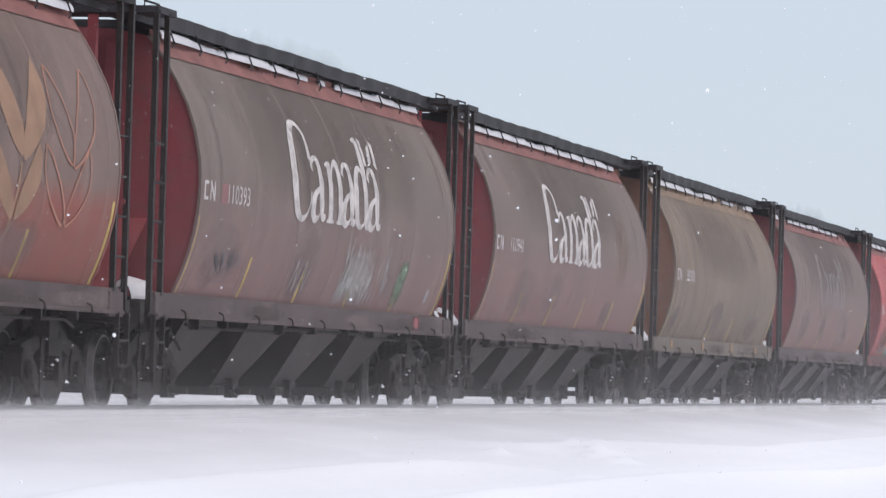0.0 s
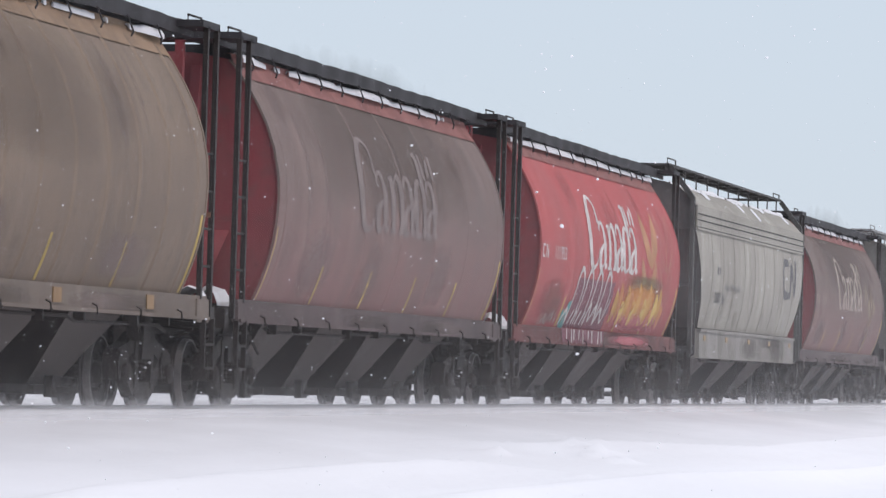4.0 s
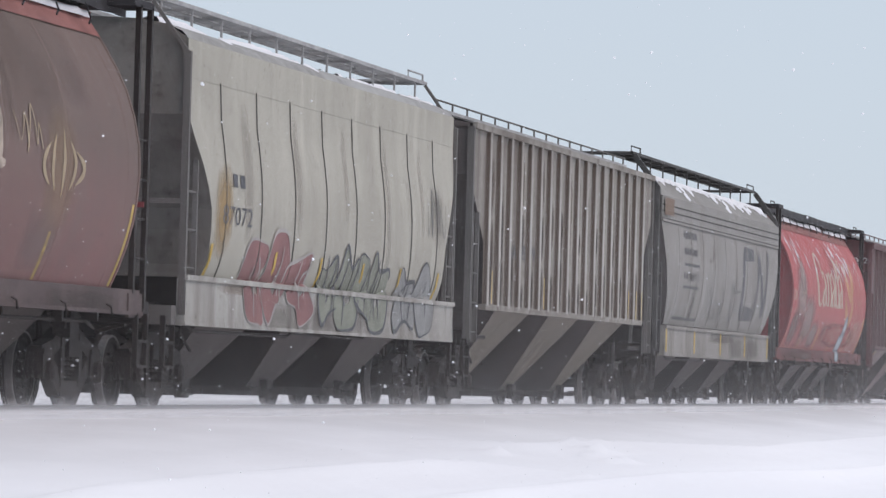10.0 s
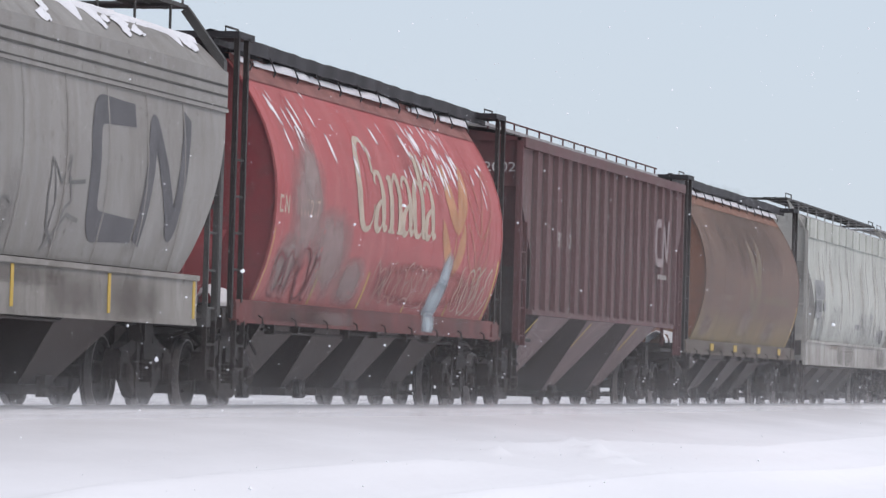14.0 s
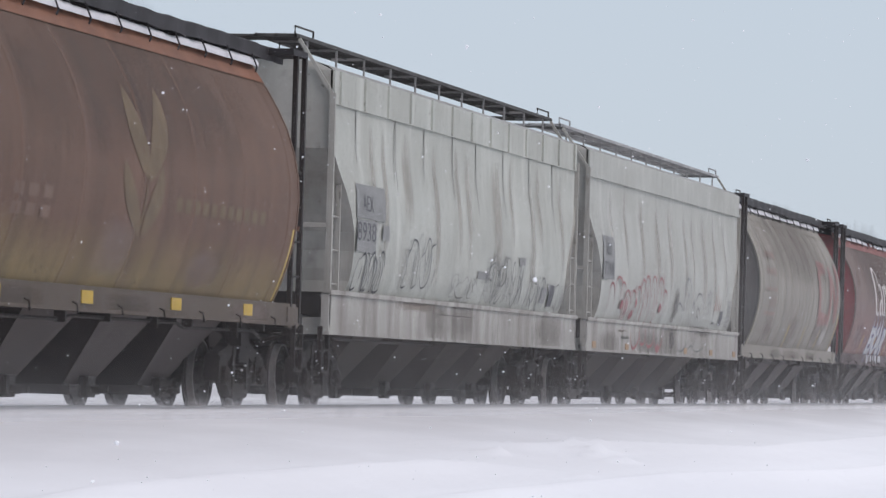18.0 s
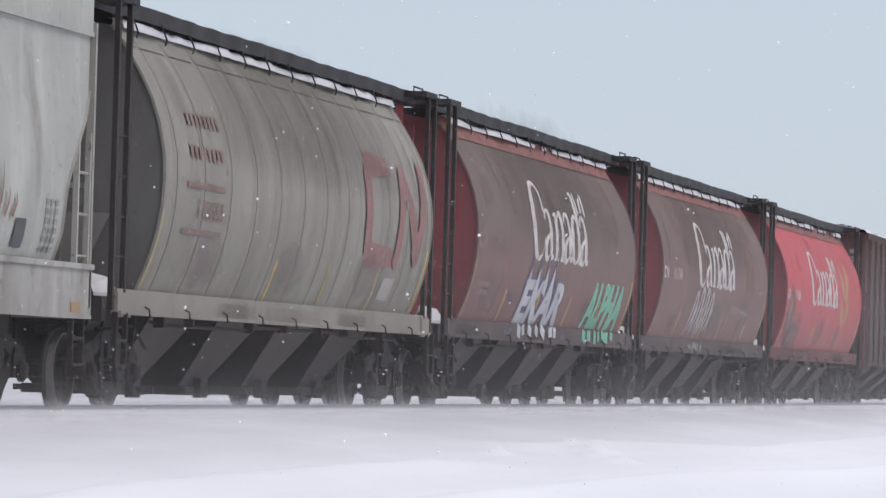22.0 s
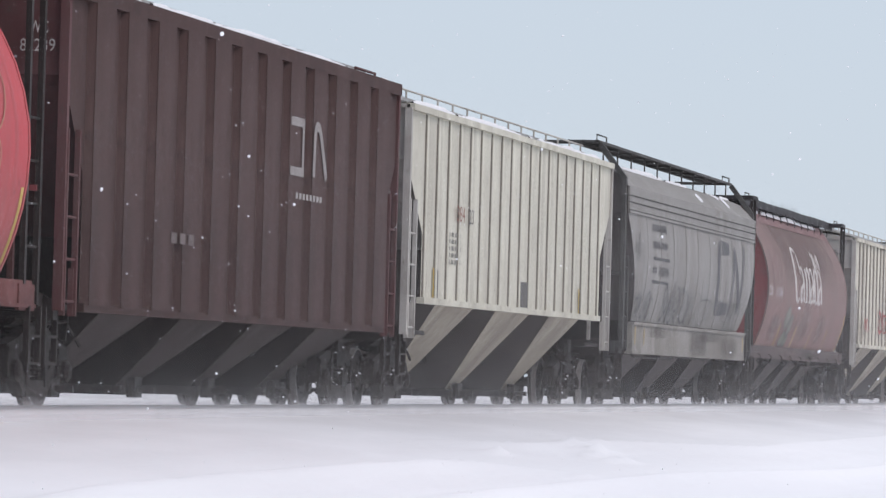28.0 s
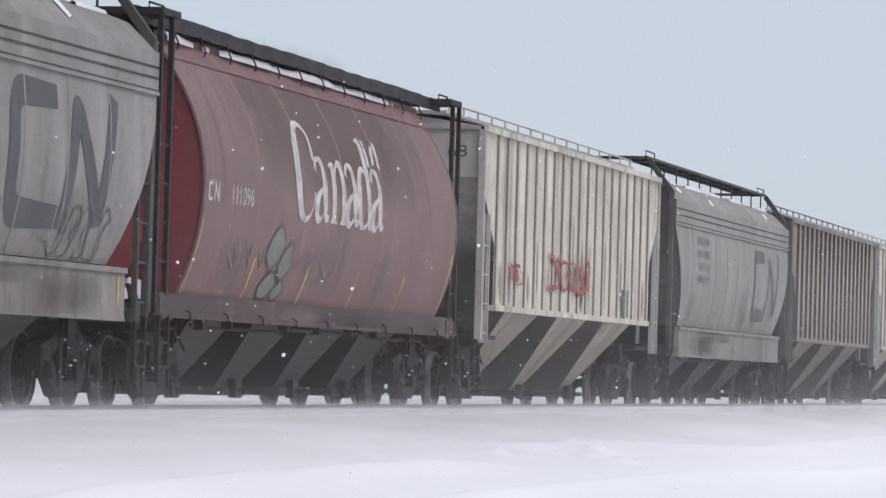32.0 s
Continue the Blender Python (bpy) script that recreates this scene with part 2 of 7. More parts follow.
def ribbon(bm, form, pts, width, off):
    """A painted stroke through points (x, z)."""
    fine = []
    for (xa, za), (xb, zb) in zip(pts, pts[1:]):
        n = max(1, int(math.hypot(xb - xa, zb - za) / 0.15))
        fine += [(xa + (xb - xa) * i / n, za + (zb - za) * i / n) for i in range(n)]
    fine.append(pts[-1])
    rows = []
    for i, (x, z) in enumerate(fine):
        a, b = fine[max(0, i - 1)], fine[min(len(fine) - 1, i + 1)]
        dx, dz = b[0] - a[0], b[1] - a[1]
        n = math.hypot(dx, dz) or 1
        w = width(i / (len(fine) - 1)) if callable(width) else width
        rows.append([side_point(form, x - dz / n * w / 2, z + dx / n * w / 2, off), side_point(form, x + dz / n * w / 2, z - dx / n * w / 2, off)])
    grid(bm, rows)


def marks(name, form, strokes, mat, parent, off=0.007, label=""):
    """Strokes [(points, width), ...] as one painted part."""
    bm = bmesh.new()
    for i, (pts, w) in enumerate(strokes):
        ribbon(bm, form, pts, w, off + 0.0004 * (i % 7))
    me = bpy.data.meshes.new(name)
    bm.to_mesh(me)
    bm.free()
    me.materials.append(mat)
    ob = new(name, me)
    ob.parent = parent
    if len(strokes) > 3:
        tagged(ob, kind="stuff")
    if label:
        tagged(ob, label)
    return ob


def patch(name, form, x0, x1, z0, z1, mat, parent, off=0.005, label="", rag=0.0, seed=1):
    """A painted field with straight or ragged edges."""
    rnd = random.Random(seed)
    bm = bmesh.new()
    nz = max(2, int((z1 - z0) / 0.1))
    rows = []
    for i in range(nz + 1):
        z = z0 + (z1 - z0) * i / nz
        a, b = x0 + rag * rnd.uniform(-1, 1), x1 + rag * rnd.uniform(-1, 1)
        rows.append([side_point(form, a + (b - a) * k / 3, z, off) for k in range(4)])
    grid(bm, rows)
    me = bpy.data.meshes.new(name)
    bm.to_mesh(me)
    bm.free()
    me.materials.append(mat)
    ob = new(name, me)
    ob.parent = parent
    if label:
        tagged(ob, label)
    return ob


def stain_mat(name, col, strength=1.0, scale=2.5):
    """Sprayed, rubbed or caked colour with soft broken edges, laid over the paint below."""
    if name in MATS:
        return MATS[name]
    m, nt, b = nodes_of(name, 0.8)
    co = nt.nodes.new("ShaderNodeTexCoord").outputs["Object"]
    c = blend(nt, ramp(nt, noise_node(nt, co, scale * 1.7, detail=6), 0.3, 0.7), tuple(v * 0.8 for v in col), col)
    nt.links.new(c, b.inputs["Base Color"])
    at = nt.nodes.new("ShaderNodeAttribute")
    at.attribute_name = "cover"
    k = nt.nodes.new("ShaderNodeMath")
    k.operation = "MULTIPLY_ADD"
    k.inputs[1].default_value = 2.2
    nt.links.new(at.outputs["Fac"], k.inputs[0])
    n = nt.nodes.new("ShaderNodeMath")
    n.operation = "MULTIPLY"
    n.inputs[1].default_value = -1.25
    nt.links.new(noise_node(nt, co, scale, (1, 1, 0.55), 1.0, 8), n.inputs[0])
    nt.links.new(n.outputs[0], k.inputs[2])
    q = nt.nodes.new("ShaderNodeMath")
    q.operation, q.use_clamp = "MULTIPLY", True
    q.inputs[1].default_value = strength
    nt.links.new(ramp(nt, k.outputs[0], 0.0, 1.3), q.inputs[0])
    nt.links.new(q.outputs[0], b.inputs["Alpha"])
    MATS[name] = m
    return m


def stain(parent, form, x0, x1, z0, z1, mat, off=0.0065, name="paint_stain", lean=0.0, label=""):
    """A soft-edged field of stain on the side."""
    nx, nz = max(4, int((x1 - x0) / 0.3)), max(4, int((z1 - z0) / 0.07))
    rows, cover = [], []
    off += 0.0012 * (math.sin(x0 * 37.0 + z0 * 11.0) * 0.5 + 0.5)
    for j in range(nz + 1):
        for i in range(nx + 1):
            u, v = 2 * i / nx - 1, 2 * j / nz - 1
            cover.append(math.cos(u * math.pi / 2) * math.cos(v * math.pi / 2) ** 0.7)
        z = z0 + (z1 - z0) * j / nz
        rows.append([side_point(form, x0 + (x1 - x0) * i / nx + lean * (z - z0), z, off) for i in range(nx + 1)])
    bm = bmesh.new()
    grid(bm, rows)
    me = bpy.data.meshes.new(name)
    bm.to_mesh(me)
    bm.free()
    at = me.attributes.new("cover", "FLOAT", "POINT")
    at.data.foreach_set("value", cover)
    me.materials.append(mat)
    ob = new(name, me)
    ob.parent = parent
    ob.visible_shadow = False
    if label:
        tagged(ob, label)
    return ob


def bars_for_words(form, x0, x1, z0, z1, mat, parent, lines, name="lettering", off=0.007, gaps=9):
    """Words that are not lettered: rows of plain bars, one for each letter."""
    st = []
    for i in range(lines):
        za = z1 - (z1 - z0) * (i + 0.5) / lines
        h = (z1 - z0) / lines * 0.62
        n = max(1, int(gaps))
        for k in range(n):
            xa = x0 + (x1 - x0) * (k + 0.1) / n
            xb = x0 + (x1 - x0) * (k + 0.75) / n
            st.append(([(xa, za), (xb, za)], h))
    return marks(name, form, st, mat, parent, off)


def leaf(cx, z0, z1, w, bend=0.0, n=12):
    """A wheat leaf: a stroke that swells and tapers."""
    return ([(cx + bend * math.sin(math.pi * i / n), z0 + (z1 - z0) * i / n) for i in range(n + 1)], lambda k: max(0.01, w * math.sin(math.pi * min(1, max(0, k))) ** 0.8))

# ---- the ground: one snow sheet that reaches the horizon ----
CRESTS = (([(27.0, -6.6), (31.0, -6.4), (34.7, -6.15), (39.5, -6.1), (42.4, -6.2), (45.5, -6.8)], 0.12), ([(46.5, -4.9), (48.3, -5.05), (49.4, -5.6), (55.4, -5.75), (61.7, -6.55), (68.5, -6.5), (84.0, -6.3)], 0.10),
          ([(36.0, -7.4), (48.0, -7.5), (58.0, -8.2), (70.0, -8.4)], 0.08))
CLODS = ((54.8, -5.05, 0.35, 0.12), (50.4, -6.4, 0.3, 0.13), (52.0, -5.9, 0.3, 0.12), (51.2, -6.1, 0.22, 0.12), (47.2, -5.7, 0.16, 0.14), (45.0, -7.1, 0.12, 0.10), (53.5, -5.5, 0.25, 0.10))


def ground_z(x, y):
    bank = lerp([(-60, -1.3), (-16, -1.2), (-9, -0.72), (-4.2, -0.14), (-2.9, 0.0), (-2.2, 0.045), (-1.7, 0.02), (-0.9, -0.012), (0.9, -0.012), (2.2, -0.06), (4.0, -0.12), (9, -0.14), (40, -0.1), (200, 0.0)], y)[0]
    amp = min(1.0, max(0.0, (abs(y) - 2.6) / 3.0))
    drift = 0.05 * noise.noise((x * 0.05, y * 0.25, 0)) + 0.014 * noise.noise((x * 0.17, y * 0.6, 3)) + 0.004 * noise.noise((x * 0.6, y * 1.7, 7))
    ridge = 0.012 * max(0.0, 1 - abs(noise.noise((x * 0.03, y * 0.33 + 0.02 * x, 11))) * 7)
    for line, h in CRESTS:
        if line[0][0] < x < line[-1][0]:
            d = y - lerp(line, x)[0]
            ends = min(1.0, (x - line[0][0]) / 2.5, (line[-1][0] - x) / 2.5)
            k = max(0.0, 1 + d / 0.8 if d < 0 else 1 - d / 0.22)
            drift += ends * 0.8 * h * (k ** 2.2 if d < 0 else k)
    for cx, cy, r, h in CLODS:
        k = 1 - math.hypot((x - cx) / 3.0, y - cy) / (r * 1.3)
        if k > 0:
            drift += 0.7 * h * min(k, 0.5) * max(0.0, 0.7 + 1.6 * noise.noise((x * 1.3, y * 7.0, 1)))
    drift += 0.035 * max(0.0, 1 - abs(x - 42.3 - 0.65 * (y + 5.4)) / 0.5) * (1.0 if -5.5 < y < -3.9 else 0.0)
    return bank + amp * (drift + ridge)


def steps(lo, hi, fine_lo, fine_hi, d):
    a = [fine_lo]
    while a[-1] < fine_hi:
        a.append(a[-1] + d)
    g = d
    while a[-1] < hi:
        g *= 1.35
        a.append(a[-1] + g)
    g, b = d, [fine_lo]
    while b[-1] > lo:
        g *= 1.35
        b.append(b[-1] - g)
    return b[:0:-1] + a


def build_ground(bm):
    xs, ys = steps(-4000, 4500, 24, 132, 0.3), steps(-4000, 4000, -10, -1, 0.085)
    grid(bm, [[(x, y, ground_z(x, y)) for x in xs] for y in ys])


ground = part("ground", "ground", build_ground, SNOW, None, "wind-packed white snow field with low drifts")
tagged(ground, category="snow field", kind="structure")
for poly in ground.data.polygons:
    poly.use_smooth = True


def build_rail(bm):
    for y0, y1, z0, z1 in ((-0.036, 0.036, -0.04, 0.0), (-0.01, 0.01, -0.13, -0.04), (-0.07, 0.07, -0.17, -0.13)):
        box(bm, -300, 900, y0, y1, z0, z1)


for y in (-0.755, 0.755):
    rail = part("rail", "rail", build_rail, RAILMAT, None, at=pose(0, y, 0))
    tagged(rail, "worn steel rail nearly buried in snow", "rail", "rails of the track", kind="structure")


# ---- parts that all cars share ----
def wheelset_mesh(bm):
    for s in (-1, 1):
        turned(bm, [(0.09, -0.05 * s), (0.12, -0.05 * s), (0.34, -0.02 * s), (0.36, -0.07 * s), (0.455, -0.07 * s), (0.455, -0.045 * s), (0.425, -0.02 * s), (0.42, 0.06 * s), (0.35, 0.06 * s), (0.33, 0.03 * s), (0.13, 0.0), (0.11, 0.09 * s), (0.08, 0.09 * s)], 0.765 * s)
        for k in range(6):
            a = k * math.pi / 3
            bar(bm, (0.2 * math.cos(a), 0.79 * s, 0.2 * math.sin(a)), (0.23 * math.cos(a), 0.80 * s, 0.23 * math.sin(a)), 0.04)
    turned(bm, [(0.08, -1.05), (0.08, 1.05)], 0, 12)


def tread_mesh(bm):
    """The worn running surface of a wheel."""
    grid(bm, [[(r * math.cos(a), 0.765 + y, r * math.sin(a)) for a in (k * 2 * math.pi / 28 for k in range(29))] for r, y in ((0.4265, -0.02), (0.4225, 0.0605), (0.40, 0.0625))])


def side_frame_mesh(bm):
    w0, w1 = -0.09, 0.09
    for a, b, h in (((-1.05, 0.60), (-0.62, 0.68), 0.15), ((-0.62, 0.68), (-0.3, 0.80), 0.15), ((-0.3, 0.80), (0.3, 0.80), 0.16), ((0.3, 0.80), (0.62, 0.68), 0.15), ((0.62, 0.68), (1.05, 0.60), 0.15),
                    ((-0.75, 0.53), (-0.34, 0.23), 0.14), ((-0.34, 0.23), (0.34, 0.23), 0.15), ((0.34, 0.23), (0.75, 0.53), 0.14)):
        bar(bm, (a[0], 0, a[1]), (b[0], 0, b[1]), h, 0.18)
    for x in (-0.33, 0.33):
        box(bm, x - 0.055, x + 0.055, w0, w1, 0.25, 0.84)
    for x in (-0.89, 0.89):
        box(bm, x - 0.16, x + 0.16, -0.1, 0.1, 0.44, 0.66)
        box(bm, x - 0.2, x - 0.13, -0.1, 0.1, 0.34, 0.6)
        box(bm, x + 0.13, x + 0.2, -0.1, 0.1, 0.34, 0.6)


def spring_mesh(bm):
    for dx in (-0.16, 0.0, 0.16):
        pts = [(dx + 0.06 * math.cos(i * 1.05), 0.06 * math.sin(i * 1.05), 0.35 + 0.26 * i / 30) for i in range(31)]
        tube(bm, pts, 0.014, 4)


def bolster_mesh(bm):
    box(bm, -0.2, 0.2, -1.12, 1.12, 0.58, 0.76)
    box(bm, -0.28, 0.28, -0.5, 0.5, 0.55, 0.82)
    box(bm, -0.3, 0.3, -0.3, 0.3, 0.80, 0.9)


def cap_mesh(bm):
    turned(bm, [(0.12, 0.0), (0.12, 0.05), (0.08, 0.08), (0.03, 0.085)], 0, 12)


def brake_mesh(bm):
    for s in (-1, 1):
        bar(bm, (s * 0.45, -0.85, 0.42), (s * 0.45, 0.85, 0.42), 0.09)
        for y in (-0.76, 0.76):
            box(bm, s * 0.45 - 0.03, s * 0.45 + 0.05, y - 0.07, y + 0.07, 0.19, 0.58)
    bar(bm, (-0.45, 0.1, 0.5), (0.45, 0.1, 0.5), 0.06)


ROLLERS = []


def add_truck(car, x, mats=(TRUCK, WHEEL)):
    tr = new("truck")
    tr.parent = car
    tr.matrix_basis = pose(x, 0, 0)
    for s in (-1, 1):
        part("side_frame", "side_frame", side_frame_mesh, mats[0], tr, at=pose(0, s * 1.0, 0))
        part("spring_nest", "spring_nest", spring_mesh, mats[0], tr, at=pose(0, s * 1.0, 0))
        for d in (-0.89, 0.89):
            part("axle_cap", "axle_cap", cap_mesh, mats[0], tr, at=pose(d, s * 1.1, 0.42, 0, 0, 0 if s > 0 else 180))
    tagged(part("caked_snow", "caked_snow", caked_mesh, EAVESNOW, tr), kind="stuff")
    part("bolster", "bolster", bolster_mesh, mats[0], tr)
    part("brake_beam", "brake_beam", brake_mesh, mats[0], tr)
    for d in (-0.89, 0.89):
        w = part("wheelset", "wheelset", wheelset_mesh, mats[1], tr, at=pose(d, 0, 0.42))
        for s in (-1, 1):
            part("wheel_tread", "wheel_tread", tread_mesh, TREAD, w, "polished steel tread", at=pose(0, 0, 0, 0, 0, 0 if s > 0 else 180))
        ROLLERS.append((w, d, car))


def coupler_mesh(bm):
    box(bm, -0.9, 0.25, -0.19, 0.19, 0.66, 1.0)
    box(bm, 0.2, 0.62, -0.08, 0.08, 0.76, 0.94)
    box(bm, 0.55, 0.86, -0.17, 0.02, 0.70, 0.99)
    box(bm, 0.62, 0.98, -0.02, 0.15, 0.72, 0.97)
    tube(bm, [(0.2, -0.55, 0.9), (0.35, -0.5, 0.5), (0.6, -0.4, 0.33), (0.85, -0.2, 0.42), (0.95, -0.05, 0.5)], 0.03, 6)
    bar(bm, (0.15, -1.25, 0.95), (0.3, -0.1, 1.02), 0.03)


def ladder_mesh(z0, z1, w, rungs_to=None, r=0.035):
    def f(bm):
        for x in (-w / 2, w / 2):
            box(bm, x - r, x + r, -0.03, 0.03, z0, z1)
        z = z0 + 0.15
        while z < (rungs_to or z1) - 0.1:
            tube(bm, [(-w / 2, 0, z), (w / 2, 0, z)], 0.016, 5)
            z += 0.44
    return f


def bay_meshes(x0, x1, zt, yt, zb, yb, lb, share):
    """The side sheets and the end sheets of one hopper bay: the end sheets rise on to a ridge inside the car."""
    c, h = (x0 + x1) / 2, (x1 - x0) / 2
    a = [(c - h * share, -yt, zt), (c + h * share, -yt, zt), (c + h * share, yt, zt), (c - h * share, yt, zt)]
    b = [(c - lb, -yb, zb), (c + lb, -yb, zb), (c + lb, yb, zb), (c - lb, yb, zb)]
    r = [(x0, -yt, zt + 0.75), (x1, -yt, zt + 0.75), (x1, yt, zt + 0.75), (x0, yt, zt + 0.75)]

    def sides(bm):
        for i, j in ((0, 1), (2, 3)):
            grid(bm, [[a[i], a[j]], [b[i], b[j]]])

    def ends(bm):
        for i, j in ((1, 2), (3, 0)):
            grid(bm, [[r[i], r[j]], [a[i], a[j]], [b[i], b[j]]])
    return sides, ends


def add_underside(car, kind, bays, hl, zt, yt, side_mat, end_mat, half, truck_x, zb=0.34, yb=0.55, lb=0.5, share=0.56):
    """Centre sill, hopper bays with gates, trucks and couplers."""
    part("centre_sill", f"centre_sill{half:.1f}", lambda bm: box(bm, -half + 0.75, half - 0.75, -0.22, 0.22, 0.68, 1.0), STEEL, car)
    add_end_gear(car, half)
    w = 2 * hl / bays
    for k in range(bays):
        x0, x1 = -hl + w * k, -hl + w * (k + 1)
        s, e = bay_meshes(x0, x1, zt, yt, zb, yb, lb, share)
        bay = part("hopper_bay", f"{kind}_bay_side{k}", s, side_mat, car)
        # end sheets darker than the side sheets: grime and shade in one paint
        part("slope_sheet", f"{kind}_bay_end{k}", e, end_mat, bay, "slope sheet, grime and shade in its dark paint")
        c = (x0 + x1) / 2
        part("outlet_gate", f"{kind}_gate{k}", lambda bm: (box(bm, c - lb - 0.1, c + lb + 0.1, -yb - 0.12, yb + 0.12, zb - 0.09, zb + 0.02), bar(bm, (c, -yb - 0.4, zb - 0.03), (c, yb + 0.4, zb - 0.03), 0.07), box(bm, c - 0.16, c + 0.16, -yb - 0.2, -yb - 0.1, zb - 0.12, zb + 0.12)), STEEL, car)
    for s in (-1, 1):
        add_truck(car, s * truck_x - 0.35)
        part("coupler", "coupler", coupler_mesh, TRUCK, car, at=pose(s * (half - 0.9), 0, 0, 0, 0, 0 if s > 0 else 180))


def caked_mesh(bm):
    r = random.Random(5)
    for k in range(16):
        x, z, s = r.uniform(-1.15, 1.15), r.uniform(0.3, 0.88), r.choice((0.008, 0.012, 0.016, 0.024))
        p = Vector((x, -1.10 - r.uniform(0, 0.04), z))
        a = [bm.verts.new(p + s * Vector(v) * r.uniform(0.7, 1.3)) for v in ((1, 0, 0), (0, -1, 0), (-1.2, 0, 0), (0, 1, 0), (0, 0, 0.8), (0, 0, -0.7))]
        for i, j in ((0, 1), (1, 2), (2, 3), (3, 0)):
            bm.faces.new((a[i], a[j], a[4]))
            bm.faces.new((a[j], a[i], a[5]))


def step_mesh(bm):
    for x in (-0.2, 0.2):
        box(bm, x - 0.02, x + 0.02, -0.03, 0.03, 0.48, 1.08)
    for z in (0.48, 0.76):
        box(bm, -0.2, 0.2, -0.035, 0.035, z, z + 0.03)


def reservoir_mesh(bm):
    turned(bm, [(0.05, -0.55), (0.2, -0.5), (0.22, -0.3), (0.22, 0.3), (0.2, 0.5), (0.05, 0.55)], 0, 14)
    for y in (-0.35, 0.35):
        turned(bm, [(0.235, y - 0.03), (0.235, y + 0.03)], 0, 14)


def add_end_gear(car, half):
    """Sill steps, air hoses, and the brake gear over one truck."""
    for s in (-1, 1):
        for y in (-1.42, 1.42):
            part("sill_step", "sill_step", step_mesh, STEEL, car, at=pose(s * (half - 0.72), y, 0))
        part("air_hose", "air_hose", lambda bm: tube(bm, [(0.0, -0.3, 0.78), (0.25, -0.33, 0.62), (0.45, -0.3, 0.4), (0.75, -0.2, 0.33)], 0.028, 6), STEEL, car, at=pose(s * (half - 0.9), 0, 0, 0, 0, 0 if s > 0 else 180))
        part("uncoupling_lever", "uncoupling_lever", lambda bm: tube(bm, [(0.02, -1.36, 0.72), (0.05, -1.34, 1.02), (0.1, -0.4, 1.06), (0.3, -0.1, 1.04)], 0.016, 5), STEEL, car, at=pose(s * (half - 0.72), 0, 0, 0, 0, 0 if s > 0 else 180))
    part("air_reservoir", "air_reservoir", reservoir_mesh, TRUCK, car, at=pose(-half + 2.0, -0.75, 1.03, 0, 0, 90))
    part("brake_cylinder", "brake_cylinder", lambda bm: (turned(bm, [(0.05, -0.3), (0.15, -0.28), (0.15, 0.15), (0.06, 0.2), (0.03, 0.5)], 0, 12), bar(bm, (-0.2, 0.4, 0.0), (0.25, 0.5, -0.15), 0.05)), TRUCK, car, at=pose(-half + 0.95, -0.9, 1.02, 0, 0, 90))
    part("valve_block", "valve_block", lambda bm: (box(bm, -0.16, 0.16, -0.1, 0.1, -0.2, 0.18), box(bm, -0.24, -0.16, -0.06, 0.06, -0.1, 0.1), tube(bm, [(0.16, 0, 0), (0.5, 0, 0.05), (0.6, 0.1, -0.2)], 0.025, 5), tube(bm, [(-0.24, 0, 0), (-0.6, 0, 0.0), (-0.7, 0, 0.12)], 0.025, 5)), TRUCK, car, at=pose(half - 2.6, -1.12, 0.98))
    part("hand_brake_rod", "hand_brake_rod", lambda bm: (tube(bm, [(0, -0.98, 0.9), (1.2, -1.06, 0.95), (1.9, -1.02, 0.7)], 0.02, 5), bar(bm, (1.15, -1.06, 0.75), (1.25, -1.06, 1.05), 0.05, 0.03)), STEEL, car, at=pose(-half + 1.3, 0, 0))


def lump_strip(x0, x1, y, z, wy, hz, seed, gaps=0.35):
    """Lumpy snow along an edge, with bare places."""
    def f(bm):
        n = int((x1 - x0) / 0.09)
        row = []
        for i in range(n + 1):
            x = x0 + (x1 - x0) * i / n
            k = noise.noise((x * 0.55, seed * 3.1, 0)) + 0.5 * noise.noise((x * 2.1, seed, 5)) + 0.3 * noise.noise((x * 6.5, seed, 9))
            row.append((x, max(0.0, 0.55 + k - gaps * 0.6)))
        run = []
        for x, k in row + [(0, 0)]:
            if k > 0.12:
                run.append((x, k))
            elif run:
                if len(run) > 1:
                    grid(bm, [[(x, y - wy * min(1, k) * a, z + hz * (0.5 + 0.6 * min(1, k)) * b) for x, k in run] for a, b in ((1.0, -0.25), (1.02, 0.2), (0.6, 0.8), (-0.2, 1.0), (-1.2, 0.55), (-1.3, -0.3))])
                run = []
    return f


def smooth(ob):
    for p in ob.data.polygons:
        p.use_smooth = True
    return ob


